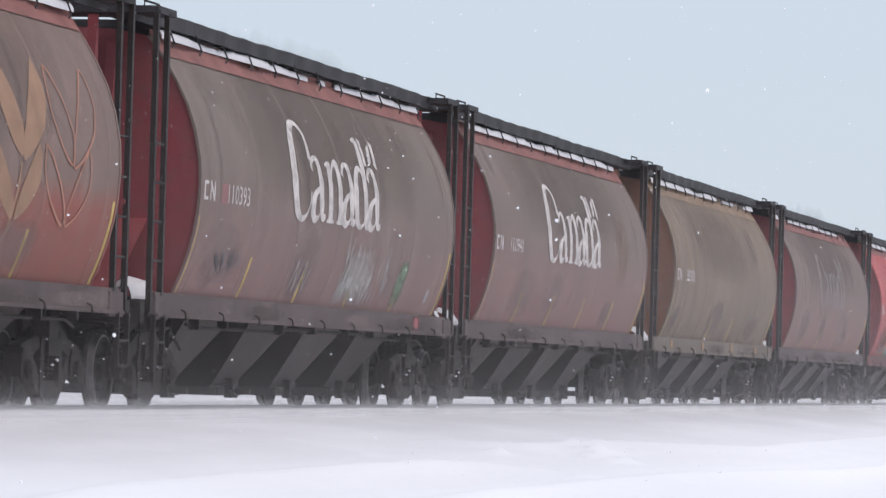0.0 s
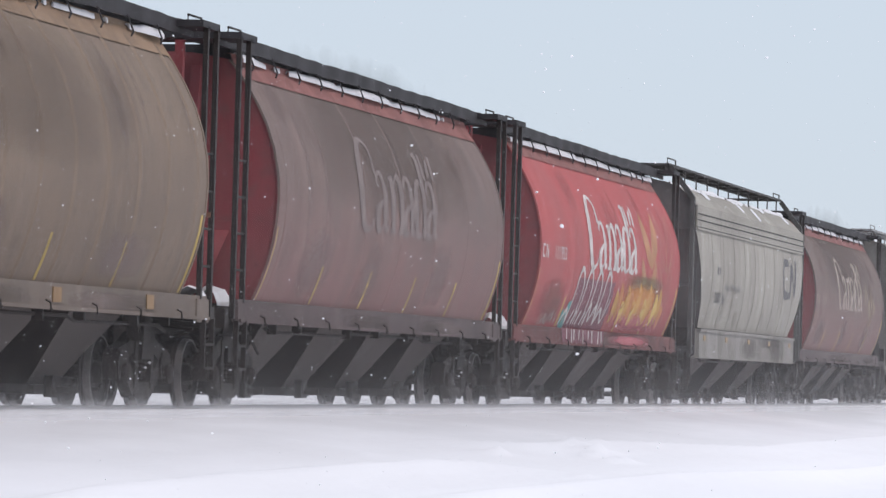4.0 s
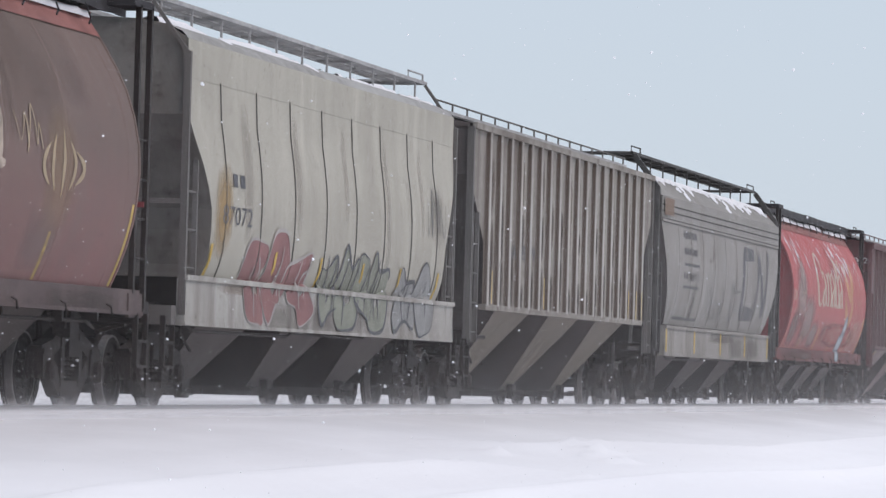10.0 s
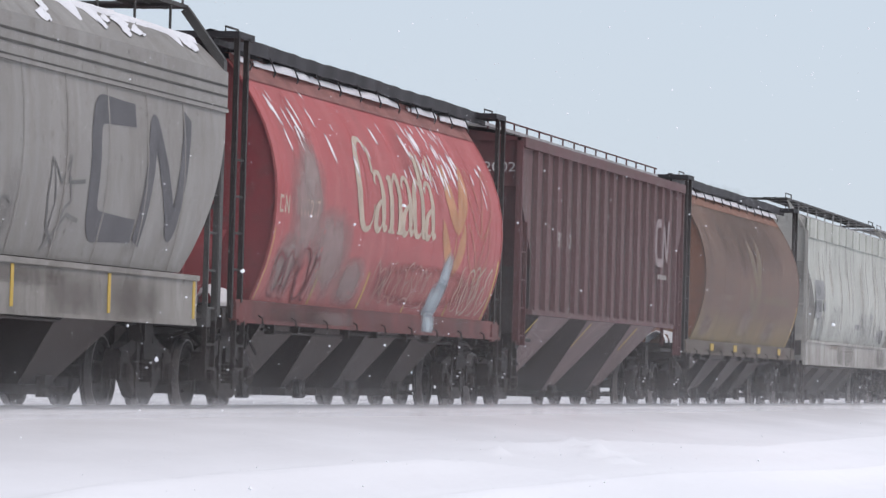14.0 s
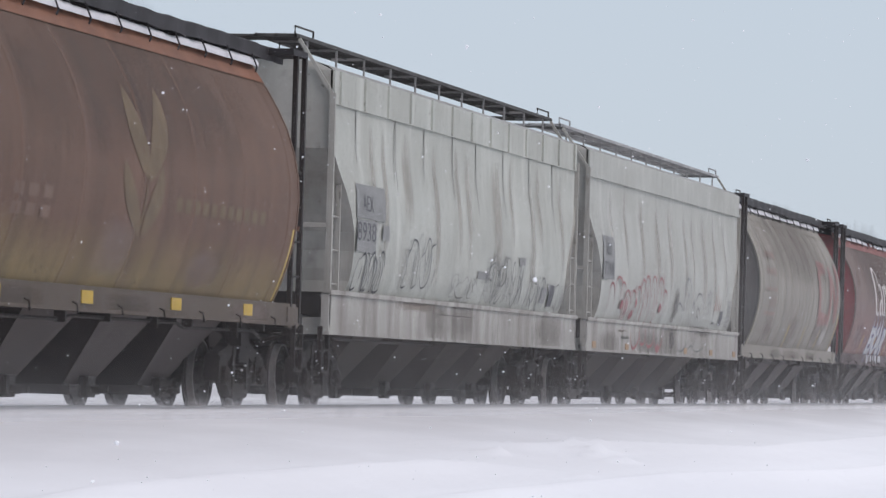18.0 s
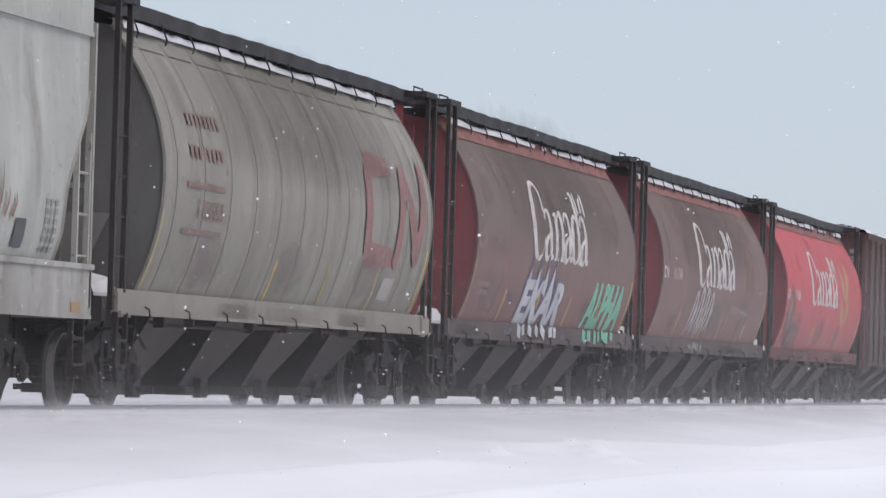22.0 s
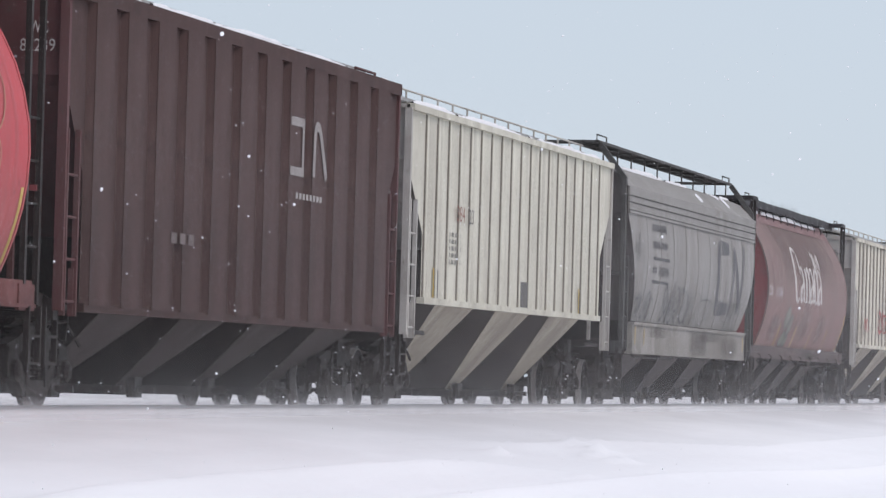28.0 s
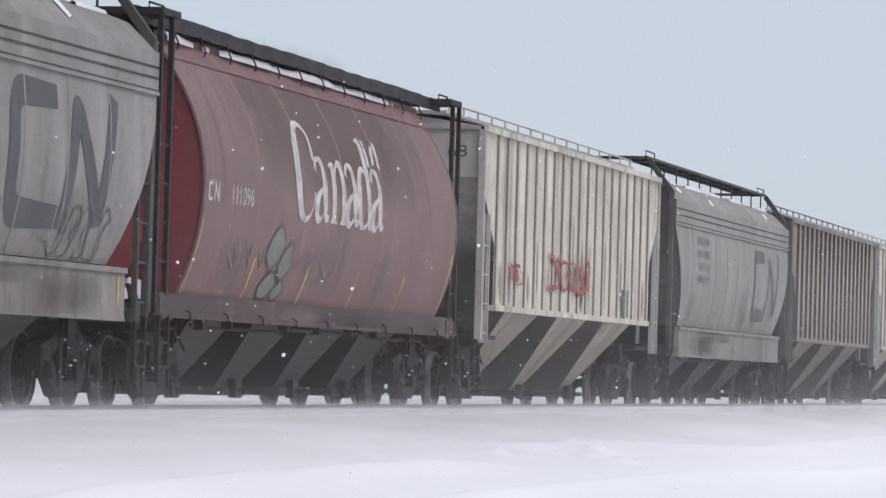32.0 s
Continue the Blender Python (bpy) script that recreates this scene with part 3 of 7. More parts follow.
# ---- the round-sided grain hopper ----
def drum_car(x, label, tank_mat, end_mat, sill_mat, hopper, stripes=6, snow=1, seams=0.006, roof=None, seam_shade=False):
    car = new("grain_hopper_car")
    car.matrix_basis = pose(x, 0, 0)
    tagged(car, label, "rail car", "cars of the train")
    mirror = [(z, -y) for z, y, _ in DRUM[::-1]]
    ring = [(z, y) for z, y, _ in DRUM] + [(4.38, 0.5), (4.4, 0.0), (4.38, -0.5)] + mirror

    def tank(bm):
        grid(bm, [[(14.2 * i / 12 - 7.1, -y, z) for i in range(13)] for z, y in ring])

    smooth(part("tank", "drum_tank", tank, tank_mat, car))

    def bulkhead(bm):
        grid(bm, [[(0, -y, z), (0, 0, z), (0, y, z)] for z, y, _ in DRUM])
        grid(bm, [[(0, -0.95, 4.3), (0, 0, 4.3), (0, 0.95, 4.3)], [(0, -0.5, 4.38), (0, 0, 4.4), (0, 0.5, 4.38)]])
    for s in (-1, 1):
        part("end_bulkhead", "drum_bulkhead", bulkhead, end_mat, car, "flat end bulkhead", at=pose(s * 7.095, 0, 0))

        def lip(bm):
            rows = [[(a, -(y + o), z) for z, y, _ in DRUM] for a, o in ((0, -0.02), (0, 0.012), (0.05, 0.012), (0.05, -0.02))]
            grid(bm, rows)
        part("rim", f"drum_rim{s}", lip, tank_mat, car, at=pose(s * 7.1 - 0.025, 0, 0))

        def cone(bm):
            grid(bm, [[(0.0, -1.0, 2.2), (0.0, 1.0, 2.2)], [(s * 1.15, -0.9, 1.25), (s * 1.15, 0.9, 1.25)]])
        part("end_slope", f"drum_cone{s}", cone, end_mat, car, at=pose(s * 7.1, 0, 0))

        def stays(bm):
            for y in (-0.62, 0.62):
                bar(bm, (s * 8.0, y, 1.2), (s * 7.2, y * 0.9, 4.2), 0.12)
                bar(bm, (s * 8.25, y, 1.2), (s * 8.25, y, 4.45), 0.1)
            bar(bm, (s * 8.25, -1.37, 2.3), (s * 8.25, 1.37, 2.3), 0.06)
        part("end_frame", f"drum_end_frame{s}", stays, end_mat, car)
        part("end_deck", f"drum_deck{s}", lambda bm: (box(bm, min(s * 7.1, s * 8.55), max(s * 7.1, s * 8.55), -1.28, 1.28, 1.18, 1.25), box(bm, s * 8.5 - 0.08, s * 8.5 + 0.08, -1.36, 1.36, 0.98, 1.22)), STEEL, car)
        part("roof_platform", f"drum_platform{s}", lambda bm: box(bm, min(s * 7.55, s * 8.32), max(s * 7.55, s * 8.32), -1.40, 1.40, 4.47, 4.55), GRATE, car)
        part("grab_rail", f"drum_grab{s}", lambda bm: tube(bm, [(s * 8.2, -1.2, 4.55), (s * 8.2, -1.2, 4.615), (s * 7.6, -1.2, 4.615), (s * 7.6, -1.2, 4.55)], 0.014, 5), STEEL, car)
        for y in (-1.37, 1.37):
            part("ladder", "drum_ladder", ladder_mesh(1.1, 4.5, 0.46, 3.3), STEEL, car, at=pose(s * 8.05, y, 0))
    for s in (-1, 1):
        part("side_sill", f"drum_sill{s}", lambda bm: (box(bm, -8.1, 8.1, s * 1.34 - 0.05, s * 1.34 + 0.05, 1.10, 1.34), box(bm, -8.1, 8.1, s * 1.38 - 0.06, s * 1.38 + 0.06, 1.06, 1.10), box(bm, -8.13, -7.6, s * 1.39 - 0.02, s * 1.39 + 0.02, 1.03, 1.30), box(bm, 7.6, 8.13, s * 1.39 - 0.02, s * 1.39 + 0.02, 1.03, 1.30)), sill_mat, car)
        part("running_board", f"drum_board{s}", lambda bm: (box(bm, -8.3, 8.3, min(s * 0.5, s * 1.06), max(s * 0.5, s * 1.06), 4.50, 4.54), grid(bm, [[(16.6 * i / 80 - 8.3, s * (y + 0.01 * math.sin(i * 1.3)), z + 0.007 * math.sin(i * 0.23 + s) + 0.004 * math.sin(i * 1.07) + 0.003 * math.sin(i * 2.6)) for i in range(81)] for y, z in ((1.02, 4.41), (1.08, 4.40), (1.085, 4.565), (1.03, 4.585), (0.95, 4.56))])), GRATE, car)
    for s in (-1, 1):
        part("eave_plate", f"drum_eave{s}", lambda bm: grid(bm, [[(14.24 * i / 6 - 7.12, s * y, z) for i in range(7)] for z, y in ((4.08, 1.135), (4.2, 1.05), (4.32, 0.97), (4.38, 0.96), (4.38, 0.90))]), roof or EAVE, car, "cleaner paint strip along the eave")
    part("hatch_trough", "drum_trough", lambda bm: box(bm, -7.0, 7.0, -0.92, 0.92, 4.28, 4.49), GRATE, car)
    for k in range(12):
        part("walkway_bracket", "drum_bracket", lambda bm: (bar(bm, (0, -1.06, 4.46), (0.03, -1.14, 4.25), 0.017), bar(bm, (0.03, -1.14, 4.25), (-0.03, -1.135, 4.19), 0.017), bar(bm, (0, -1.05, 4.46), (0, -0.9, 4.46), 0.05)), GRATE, car, at=pose(-6.7 + k * 13.4 / 11, 0, 0))
    part("train_line", "drum_train_line", lambda bm: (tube(bm, [(-6.4, -1.30, 1.0), (-5.6, -1.30, 0.97), (-2.0, -1.32, 0.97), (-1.7, -1.32, 1.01), (2.6, -1.32, 1.01), (2.9, -1.32, 0.96), (6.3, -1.30, 0.97), (6.8, -1.25, 0.9)], 0.022, 5)), STEEL, car, "thin air pipe under the sill")
    for k, xx in enumerate((-6.2, -4.9, -2.1, -0.4, 1.5, 3.0, 5.1, 6.4)):
        part("sill_bracket", f"drum_sill_bracket{k % 2}", lambda bm: box(bm, -0.03, 0.03, -1.41, -1.29, 0.94 + 0.03 * (k % 2), 1.07), STEEL, car, at=pose(xx, 0, 0))
    for k in range(9):
        part("rope_hook", "drum_hook", lambda bm: tube(bm, [(0, -1.40, 1.16), (0, -1.455, 1.13), (0, -1.46, 1.07), (0.04, -1.45, 1.04), (0.07, -1.46, 1.06)], 0.010, 4), STEEL, car, at=pose(-7.0 + 1.72 * k, 0, 0))
    if snow:
        tagged(smooth(part("snow_strip", f"drum_snow{snow}", lump_strip(-7.0, 7.0, -1.0, 4.30, 0.09, 0.09, snow, -0.45 + 0.25 * (snow % 3)), EAVESNOW, car, "snow lying along the eave")), kind="stuff")
        part("snow_patch", f"drum_deck_snow{snow % 2}", lump_strip(-8.5, -7.2, -0.9, 1.26, 0.3, 0.26, 2 + snow % 2, 0), PACKED, car)
    if seams:
        n = 12 if seams == 0.02 else 7
        for k in range(n):
            part("weld_seam", f"drum_seam{seams:.3f}", lambda bm: grid(bm, [[side_point(DRUM, d, z, o) for d, o in ((-0.06, 0.0), (-0.02, seams), (0.02, seams), (0.06, 0.0))] for z, _, _ in DRUM]), tank_mat, car, at=pose(-6.7 + k * 13.4 / (n - 1), 0, 0))
            if seam_shade:
                # dark line beside each seam, the seam's shadow painted on
                part("seam_shade_line", "drum_seam_shade", lambda bm: grid(bm, [[side_point(DRUM, d, z, 0.017) for d in (0.028, 0.065)] for z, _, _ in DRUM]), SEAM, car, at=pose(-6.7 + k * 13.4 / (n - 1), 0, 0))
    for k in range(stripes):
        f = -7.06 if k == 0 else (7.0 if k == stripes - 1 else -7.06 + 14.06 * k / (stripes - 1))
        marks("reflective_stripe", DRUM, [([(f, 1.36), (f, 2.25 if k in (0, stripes - 1) else 1.85)], 0.085)], STRIPE, car, 0.006, "worn yellow reflective stripe")
    add_underside(car, "drum", 4, 6.1, 1.30, 1.25, hopper, STEEL, 8.78, 6.9, zb=0.25, yb=0.45, lb=0.52, share=0.76)
    return car


def brush(pts, widths, n=5):
    """A stroke through points with a width at each of them, smoothed along the way: for marks()."""
    fine = []
    for i in range(len(pts) - 1):
        p0, p1, p2, p3 = pts[max(0, i - 1)], pts[i], pts[i + 1], pts[min(len(pts) - 1, i + 2)]
        for k in range(n):
            t = k / n
            fine.append(tuple(0.5 * (2 * b + (c - a) * t + (2 * a - 5 * b + 4 * c - d) * t * t + (3 * b - a - 3 * c + d) * t ** 3) for a, b, c, d in zip(p0, p1, p2, p3)))
    fine.append(pts[-1])
    table = [(i / (len(widths) - 1), w) for i, w in enumerate(widths)]
    return fine, lambda q: lerp(table, q)[0]


# thick and thin strokes of a seriffed alphabet: points, widths
GLYPHS = {
    "C": [([(0.95, 3.17), (1.0, 3.38), (0.9, 3.54), (0.62, 3.61), (0.32, 3.50), (0.12, 3.21), (0.06, 2.84), (0.15, 2.55), (0.40, 2.41), (0.66, 2.45), (0.84, 2.60), (0.92, 2.76)], [0.14, 0.12, 0.08, 0.07, 0.16, 0.28, 0.31, 0.24, 0.09, 0.06, 0.05, 0.05])],
    "a": [([(0.05, 3.05), (0.12, 3.16), (0.28, 3.20), (0.45, 3.12), (0.50, 2.90), (0.50, 2.62), (0.57, 2.47), (0.74, 2.47)], [0.14, 0.09, 0.06, 0.16, 0.25, 0.25, 0.14, 0.05]), ([(0.50, 2.84), (0.22, 2.76), (0.07, 2.63), (0.06, 2.51), (0.17, 2.43), (0.34, 2.45), (0.48, 2.58)], [0.05, 0.10, 0.22, 0.24, 0.12, 0.05, 0.05])],
    "n": [([(0.20, 3.19), (0.20, 2.9), (0.20, 2.42)], [0.2, 0.24, 0.24]), ([(0.0, 3.14), (0.22, 3.18)], [0.04, 0.05]), ([(0.0, 2.425), (0.40, 2.425)], [0.045, 0.045]), ([(0.27, 2.95), (0.36, 3.10), (0.52, 3.19), (0.68, 3.12), (0.73, 2.90), (0.73, 2.42)], [0.05, 0.06, 0.08, 0.2, 0.24, 0.24]), ([(0.54, 2.425), (0.94, 2.425)], [0.045, 0.045])],
    "d": [([(0.60, 3.08), (0.42, 3.19), (0.22, 3.12), (0.09, 2.92), (0.07, 2.70), (0.16, 2.50), (0.34, 2.42), (0.52, 2.46), (0.62, 2.58)], [0.06, 0.06, 0.16, 0.26, 0.27, 0.18, 0.07, 0.05, 0.05]), ([(0.66, 3.58), (0.64, 3.2), (0.64, 2.6), (0.70, 2.46), (0.86, 2.45)], [0.20, 0.24, 0.24, 0.15, 0.05]), ([(0.46, 3.56), (0.72, 3.60)], [0.05, 0.06])],
}


def wordmark(car, mat):
    """The country's name in tall seriffed letters, with a small flag over its last letter."""
    for k, (ch, x0) in enumerate((("C", -2.62), ("a", -1.66), ("n", -0.85), ("a", 0.04), ("d", 0.74), ("a", 1.54))):
        st = [brush([(x0 + u, z) for u, z in pts], ws) for pts, ws in GLYPHS[ch]]
        marks("letter", DRUM, st, mat, car, 0.008, "tall painted letter on the tank side")
    marks("flag", DRUM, [([(1.66, 3.60), (1.60, 3.25)], 0.14), brush([(1.86, 3.28), (1.98, 3.40), (1.99, 3.52)], [0.03, 0.2, 0.04]), brush([(2.14, 3.55), (2.0, 3.42), (1.98, 3.30)], [0.03, 0.16, 0.03]), ([(2.35, 3.60), (2.22, 3.25)], 0.14)], mat, car, 0.009, "small painted flag")


def petal(name, form, x, base, tip, w, bow, mat, parent, off, label=""):
    """A painted leaf that swells and tapers from its base to its tip; returns its two edges."""
    edges = [[], []]
    for i in range(15):
        q = i / 14
        c = x + base[0] + (tip[0] - base[0]) * (q + bow * math.sin(math.pi * q))
        h = 0.5 * w * (math.sin(math.pi * q ** 0.85) ** 0.8 if 0 < q < 1 else 0.0) + 0.008
        z = base[1] + (tip[1] - base[1]) * q
        edges[0].append((c - h, z))
        edges[1].append((c + h, z))
    if mat:
        bm = bmesh.new()
        grid(bm, [[side_point(form, xx, z, off) for xx, z in (a, ((a[0] + b[0]) / 2, a[1]), b)] for a, b in zip(*edges)])
        me = bpy.data.meshes.new(name)
        bm.to_mesh(me)
        bm.free()
        me.materials.append(mat)
        ob = new(name, me)
        ob.parent = parent
        tagged(ob, label)
    return edges


def wheat(car, fill, line, cx=3.75, pair=True, stem=True):
    """Two pairs of filled leaves in a V, one over the other, and the same thinly outlined beside them."""
    leaves = (((-0.04, 2.55), (-0.58, 3.55), 0.15, 0.58), ((0.06, 2.52), (0.80, 3.60), 0.15, 0.66), ((-0.08, 1.92), (-0.95, 2.72), 0.12, 0.50), ((0.04, 1.92), (0.56, 2.72), 0.15, 0.50))
    for base, tip, bow, w in leaves:
        petal("wheat_leaf", DRUM, cx, base, tip, w, bow, fill, car, 0.007, "painted wheat leaf")
        if pair:
            marks("wheat_outline", DRUM, [(e, 0.03) for e in petal("", DRUM, cx + 1.75, base, tip, w, bow, None, None, 0)], line, car, 0.010, "thin painted wheat outline")
    if stem:
        marks("wheat_stem", DRUM, [([(cx - 0.25, 1.4), (cx - 0.12, 1.8), (cx - 0.02, 2.5)], lambda q: 0.10 - 0.05 * q)], fill, car, 0.006)


def number(car, digits, mat, x0=-5.84, x1=-4.84, z0=2.44, z1=2.66, form=DRUM, mark=True, off=0.008):
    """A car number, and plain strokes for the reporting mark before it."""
    lettering("car_number", digits, form, x0, x1, z0, z1, mat, car, off)
    if mark:
        a = x0 - 1.08
        marks("reporting_mark", form, [([(a, z0), (a, z1)], 0.055), ([(a, z1 - 0.02), (a + 0.15, z1 - 0.02)], 0.04), ([(a, z0 + 0.02), (a + 0.15, z0 + 0.02)], 0.04)], mat, car, off)
        marks("reporting_mark", form, [([(a + 0.26, z0), (a + 0.26, z1)], 0.05), ([(a + 0.26, z1), (a + 0.44, z0)], 0.05), ([(a + 0.44, z0), (a + 0.44, z1)], 0.05)], mat, car, off)


def rounded(pts, r):
    """A path with its corners rounded."""
    path = [pts[0]]
    for a, b, c in zip(pts, pts[1:], pts[2:]):
        la, lc = math.dist(a, b), math.dist(b, c)
        ka, kc = min(0.45, r / la), min(0.45, r / lc)
        p, q = [b[k] + (a[k] - b[k]) * ka for k in (0, 1)], [b[k] + (c[k] - b[k]) * kc for k in (0, 1)]
        for i in range(7):
            f = i / 6
            path.append(tuple((1 - f) ** 2 * p[k] + 2 * f * (1 - f) * b[k] + f * f * q[k] for k in (0, 1)))
    return path + [pts[-1]]


def worm(car, form, x0, x1, z0, z1, mat, t=0.34):
    """The railway's emblem as one broad bent stroke with rounded corners."""
    w, h = x1 - x0, 0.17 * (z1 - z0)
    zt, zb = z1 - h / 2, z0 + h / 2
    marks("emblem_hook", form, [(rounded([(x0 + 0.42 * w, zt), (x0 + t / 2, zt), (x0 + t / 2, zb), (x0 + 0.47 * w, zb)], 0.34), lambda q: h + (t - h) * max(0.0, math.sin(math.pi * q)) ** 1.5)], mat, car, 0.007, "broad painted emblem stroke")
    a, b, c = x0 + 0.52 * w, x0 + 0.60 * w, x0 + 0.84 * w
    marks("emblem_zigzag", form, [(rounded([(a, z0), (b, zt), (c, zb), (x1 - t / 2, z1)], 0.2), t * 0.86)], mat, car, 0.0085, "broad painted emblem stroke")


def name_block(car, mat, digits):
    """Two lines of words as bars and a number between two rules."""
    bars_for_words(GREYC, -5.55, -3.85, 3.22, 3.44, mat, car, 1, gaps=8)
    bars_for_words(GREYC, -5.55, -3.85, 2.91, 3.12, mat, car, 1, gaps=8)
    marks("rule", GREYC, [([(-5.55, 2.76), (-3.6, 2.76)], 0.06)], mat, car)
    marks("rule", GREYC, [([(-5.5, 2.33), (-3.55, 2.33)], 0.06)], mat, car)
    bars_for_words(GREYC, -5.55, -5.0, 2.46, 2.63, mat, car, 1, gaps=2)
    lettering("car_number", digits, GREYC, -4.85, -3.62, 2.45, 2.63, mat, car)


def on_end(car, body, x, y0, y1, z0, z1, mat):
    """Digits on the end of a car, read from outside."""
    bm = bmesh.new()
    bm.from_mesh(text_mesh(body))
    xs, ys = [v.co.x for v in bm.verts], [v.co.y for v in bm.verts]
    ax, bx, ay, by = min(xs), max(xs), min(ys), max(ys)
    for v in bm.verts:
        v.co = (x, y0 + (y1 - y0) * (v.co.x - ax) / (bx - ax), z0 + (z1 - z0) * (v.co.y - ay) / (by - ay))
    me = bpy.data.meshes.new("end_number")
    bm.to_mesh(me)
    bm.free()
    me.materials.append(mat)
    ob = new("end_number", me)
    ob.parent = car


def tag(car, form, x0, x1, z0, z1, letters, fill, line, seed, lw=0.05, label="unreadable graffiti"):
    """Graffiti: unreadable blocks of broad crossing strokes with outlines, or the outlines alone."""
    r = random.Random(seed)
    w, h = (x1 - x0) / letters, z1 - z0
    strokes = []
    for k in range(letters):
        a, b = x0 + w * (k - 0.02), x0 + w * (k + 1.02)
        lean = r.uniform(-0.05, 0.25) * w
        low, top = z0 + r.uniform(0, 0.08) * h, z1 - r.uniform(0, 0.2) * h
        m = (low + top) / 2 + r.uniform(-0.1, 0.1) * h

        def at(u, z):
            return (a + (b - a) * u + lean * (z - low) / h, z)
        arc = [at(0.5 + 0.32 * math.cos(q), m + (top - m) * math.sin(q) * 0.9) for q in (0.1 + i * 0.42 for i in range(8))]
        bowl = [at(0.5 + 0.34 * math.sin(q), m - (m - low) * math.cos(q) * 0.85) for q in (-1.5 + i * 0.42 for i in range(8))]
        kit = [[at(0.2, low), at(0.22, m), at(0.18, top)], [at(0.78, low), at(0.74, m), at(0.8, top)], [at(0.2, top - 0.1 * h), at(0.5, m), at(0.8, low + 0.1 * h)], [at(0.15, m), at(0.85, m + 0.06 * h)], [at(0.12, top - 0.08 * h), at(0.85, top - 0.05 * h)], [at(0.15, low + 0.1 * h), at(0.85, low + 0.07 * h)], arc, bowl]
        r.shuffle(kit)
        strokes += kit[:3 if fill else 4]
    girth = max(0.06, min((0.42 if fill else 0.36) * w, 0.34 * h))
    if fill:
        if line:
            marks("graffiti_outline", form, [(p, girth + lw * 1.3) for p in strokes], line, car, 0.009, label)
        marks("graffiti_fill", form, [(p, lambda q, g=girth * r.uniform(0.85, 1.1), f=r.uniform(0, 6): g * (1 + 0.12 * math.sin(f + 5 * q))) for p in strokes], fill, car, 0.0125, label)
    elif line:
        st = []
        for k in range(letters):
            n = r.randint(4, 6)
            pts = [(x0 + w * (k + 0.1 + 0.9 * i / (n - 1)) + w * r.uniform(-0.35, 0.35), z0 + h * (r.uniform(0.0, 0.3) if (i + k) % 2 else r.uniform(0.6, 1.0))) for i in range(n)]
            st.append(brush(pts, [lw * r.uniform(0.35, 0.9) for _ in pts]))
        marks("graffiti_outline", form, st, line, car, 0.013, label)


def throwup(car, form, x0, x1, z0, z1, n, fill, line, seed, lw=0.05, label="unreadable bubble graffiti"):
    """Graffiti in bent, bloated letters that cannot be read: filled blobs, uneven outlines and inner strokes."""
    r = random.Random(seed)
    cuts = [0.0]
    for k in range(n):
        cuts.append(cuts[-1] + r.uniform(0.6, 1.5))
    st = []
    for k in range(n):
        xa, xb = (x0 + (x1 - x0) * c / cuts[-1] for c in cuts[k:k + 2])
        cx, cz, a, h = (xa + xb) / 2, (z0 + z1) / 2, (xb - xa) * 0.6, (z1 - z0) / 2
        lean = r.uniform(-0.1, 0.45)
        rim = []
        for i in range(9):
            t = (i + r.uniform(-0.3, 0.3)) * math.pi * 2 / 9
            rr = r.choice((0.55, 0.85, 1.0, 1.1, 1.15))
            z = min(z1 + 0.1, max(z0, cz + 1.1 * h * rr * math.sin(t)))
            rim.append((cx + a * rr * math.cos(t) + lean * (z - cz), z))
        loop = brush(rim + rim[:2], [lw] * 3, 4)[0][2:]
        if fill:
            bm = bmesh.new()
            grid(bm, [[side_point(form, cx + f * (x - cx), cz + f * (z - cz), 0.0085 + 0.0006 * (k % 3)) for x, z in loop] for f in (0.02, 0.35, 0.7, 1.0)])
            me = bpy.data.meshes.new("graffiti_fill")
            bm.to_mesh(me)
            bm.free()
            me.materials.append(fill)
            ob = new("graffiti_fill", me)
            ob.parent = car
            tagged(ob, label)
        if line:
            cut = r.randint(len(loop) * 2 // 3, len(loop))
            st.append((loop[:cut], lambda q, f=r.uniform(0, 6): lw * (0.7 + 0.4 * math.sin(f + 9 * q))))
            for _ in range(r.randint(1, 2)):
                u = r.uniform(-0.4, 0.4) * a
                st.append(brush([(cx + u, cz - r.uniform(0.3, 0.9) * h), (cx + u + r.uniform(-0.2, 0.3) * a, cz + r.uniform(-0.2, 0.2) * h), (cx + u + r.uniform(-0.2, 0.5) * a, cz + r.uniform(0.3, 0.95) * h)], [lw * 0.5, lw * 1.1, lw * 0.4]))
    if line:
        marks("graffiti_outline", form, st, line, car, 0.0125, label)


def arch(x0, x1, z0, z1, lw, spike=0.0, foot=0.0):
    """Strokes of one tall bubble letter: a round-topped outline, heavy at the top, with a sprayed tip and an open foot."""
    w, h = x1 - x0, z1 - z0
    st = [brush([(x0 + 0.05 * w - foot, z0), (x0, z0 + 0.45 * h), (x0 + 0.08 * w, z0 + 0.82 * h), (x0 + 0.42 * w, z1), (x0 + 0.8 * w, z0 + 0.88 * h), (x1, z0 + 0.5 * h), (x1 - 0.1 * w, z0 + 0.05 * h)], [lw * 0.6, lw * 0.7, lw * 1.3, lw * 2.0, lw * 1.7, lw * 0.7, lw * 0.5])]
    if spike:
        st.append(brush([(x0 + 0.8 * w, z0 + 0.86 * h), (x0 + 0.86 * w, z1), (x0 + 0.9 * w, z1 + spike)], [lw * 2.2, lw * 1.2, lw * 0.3]))
    return st


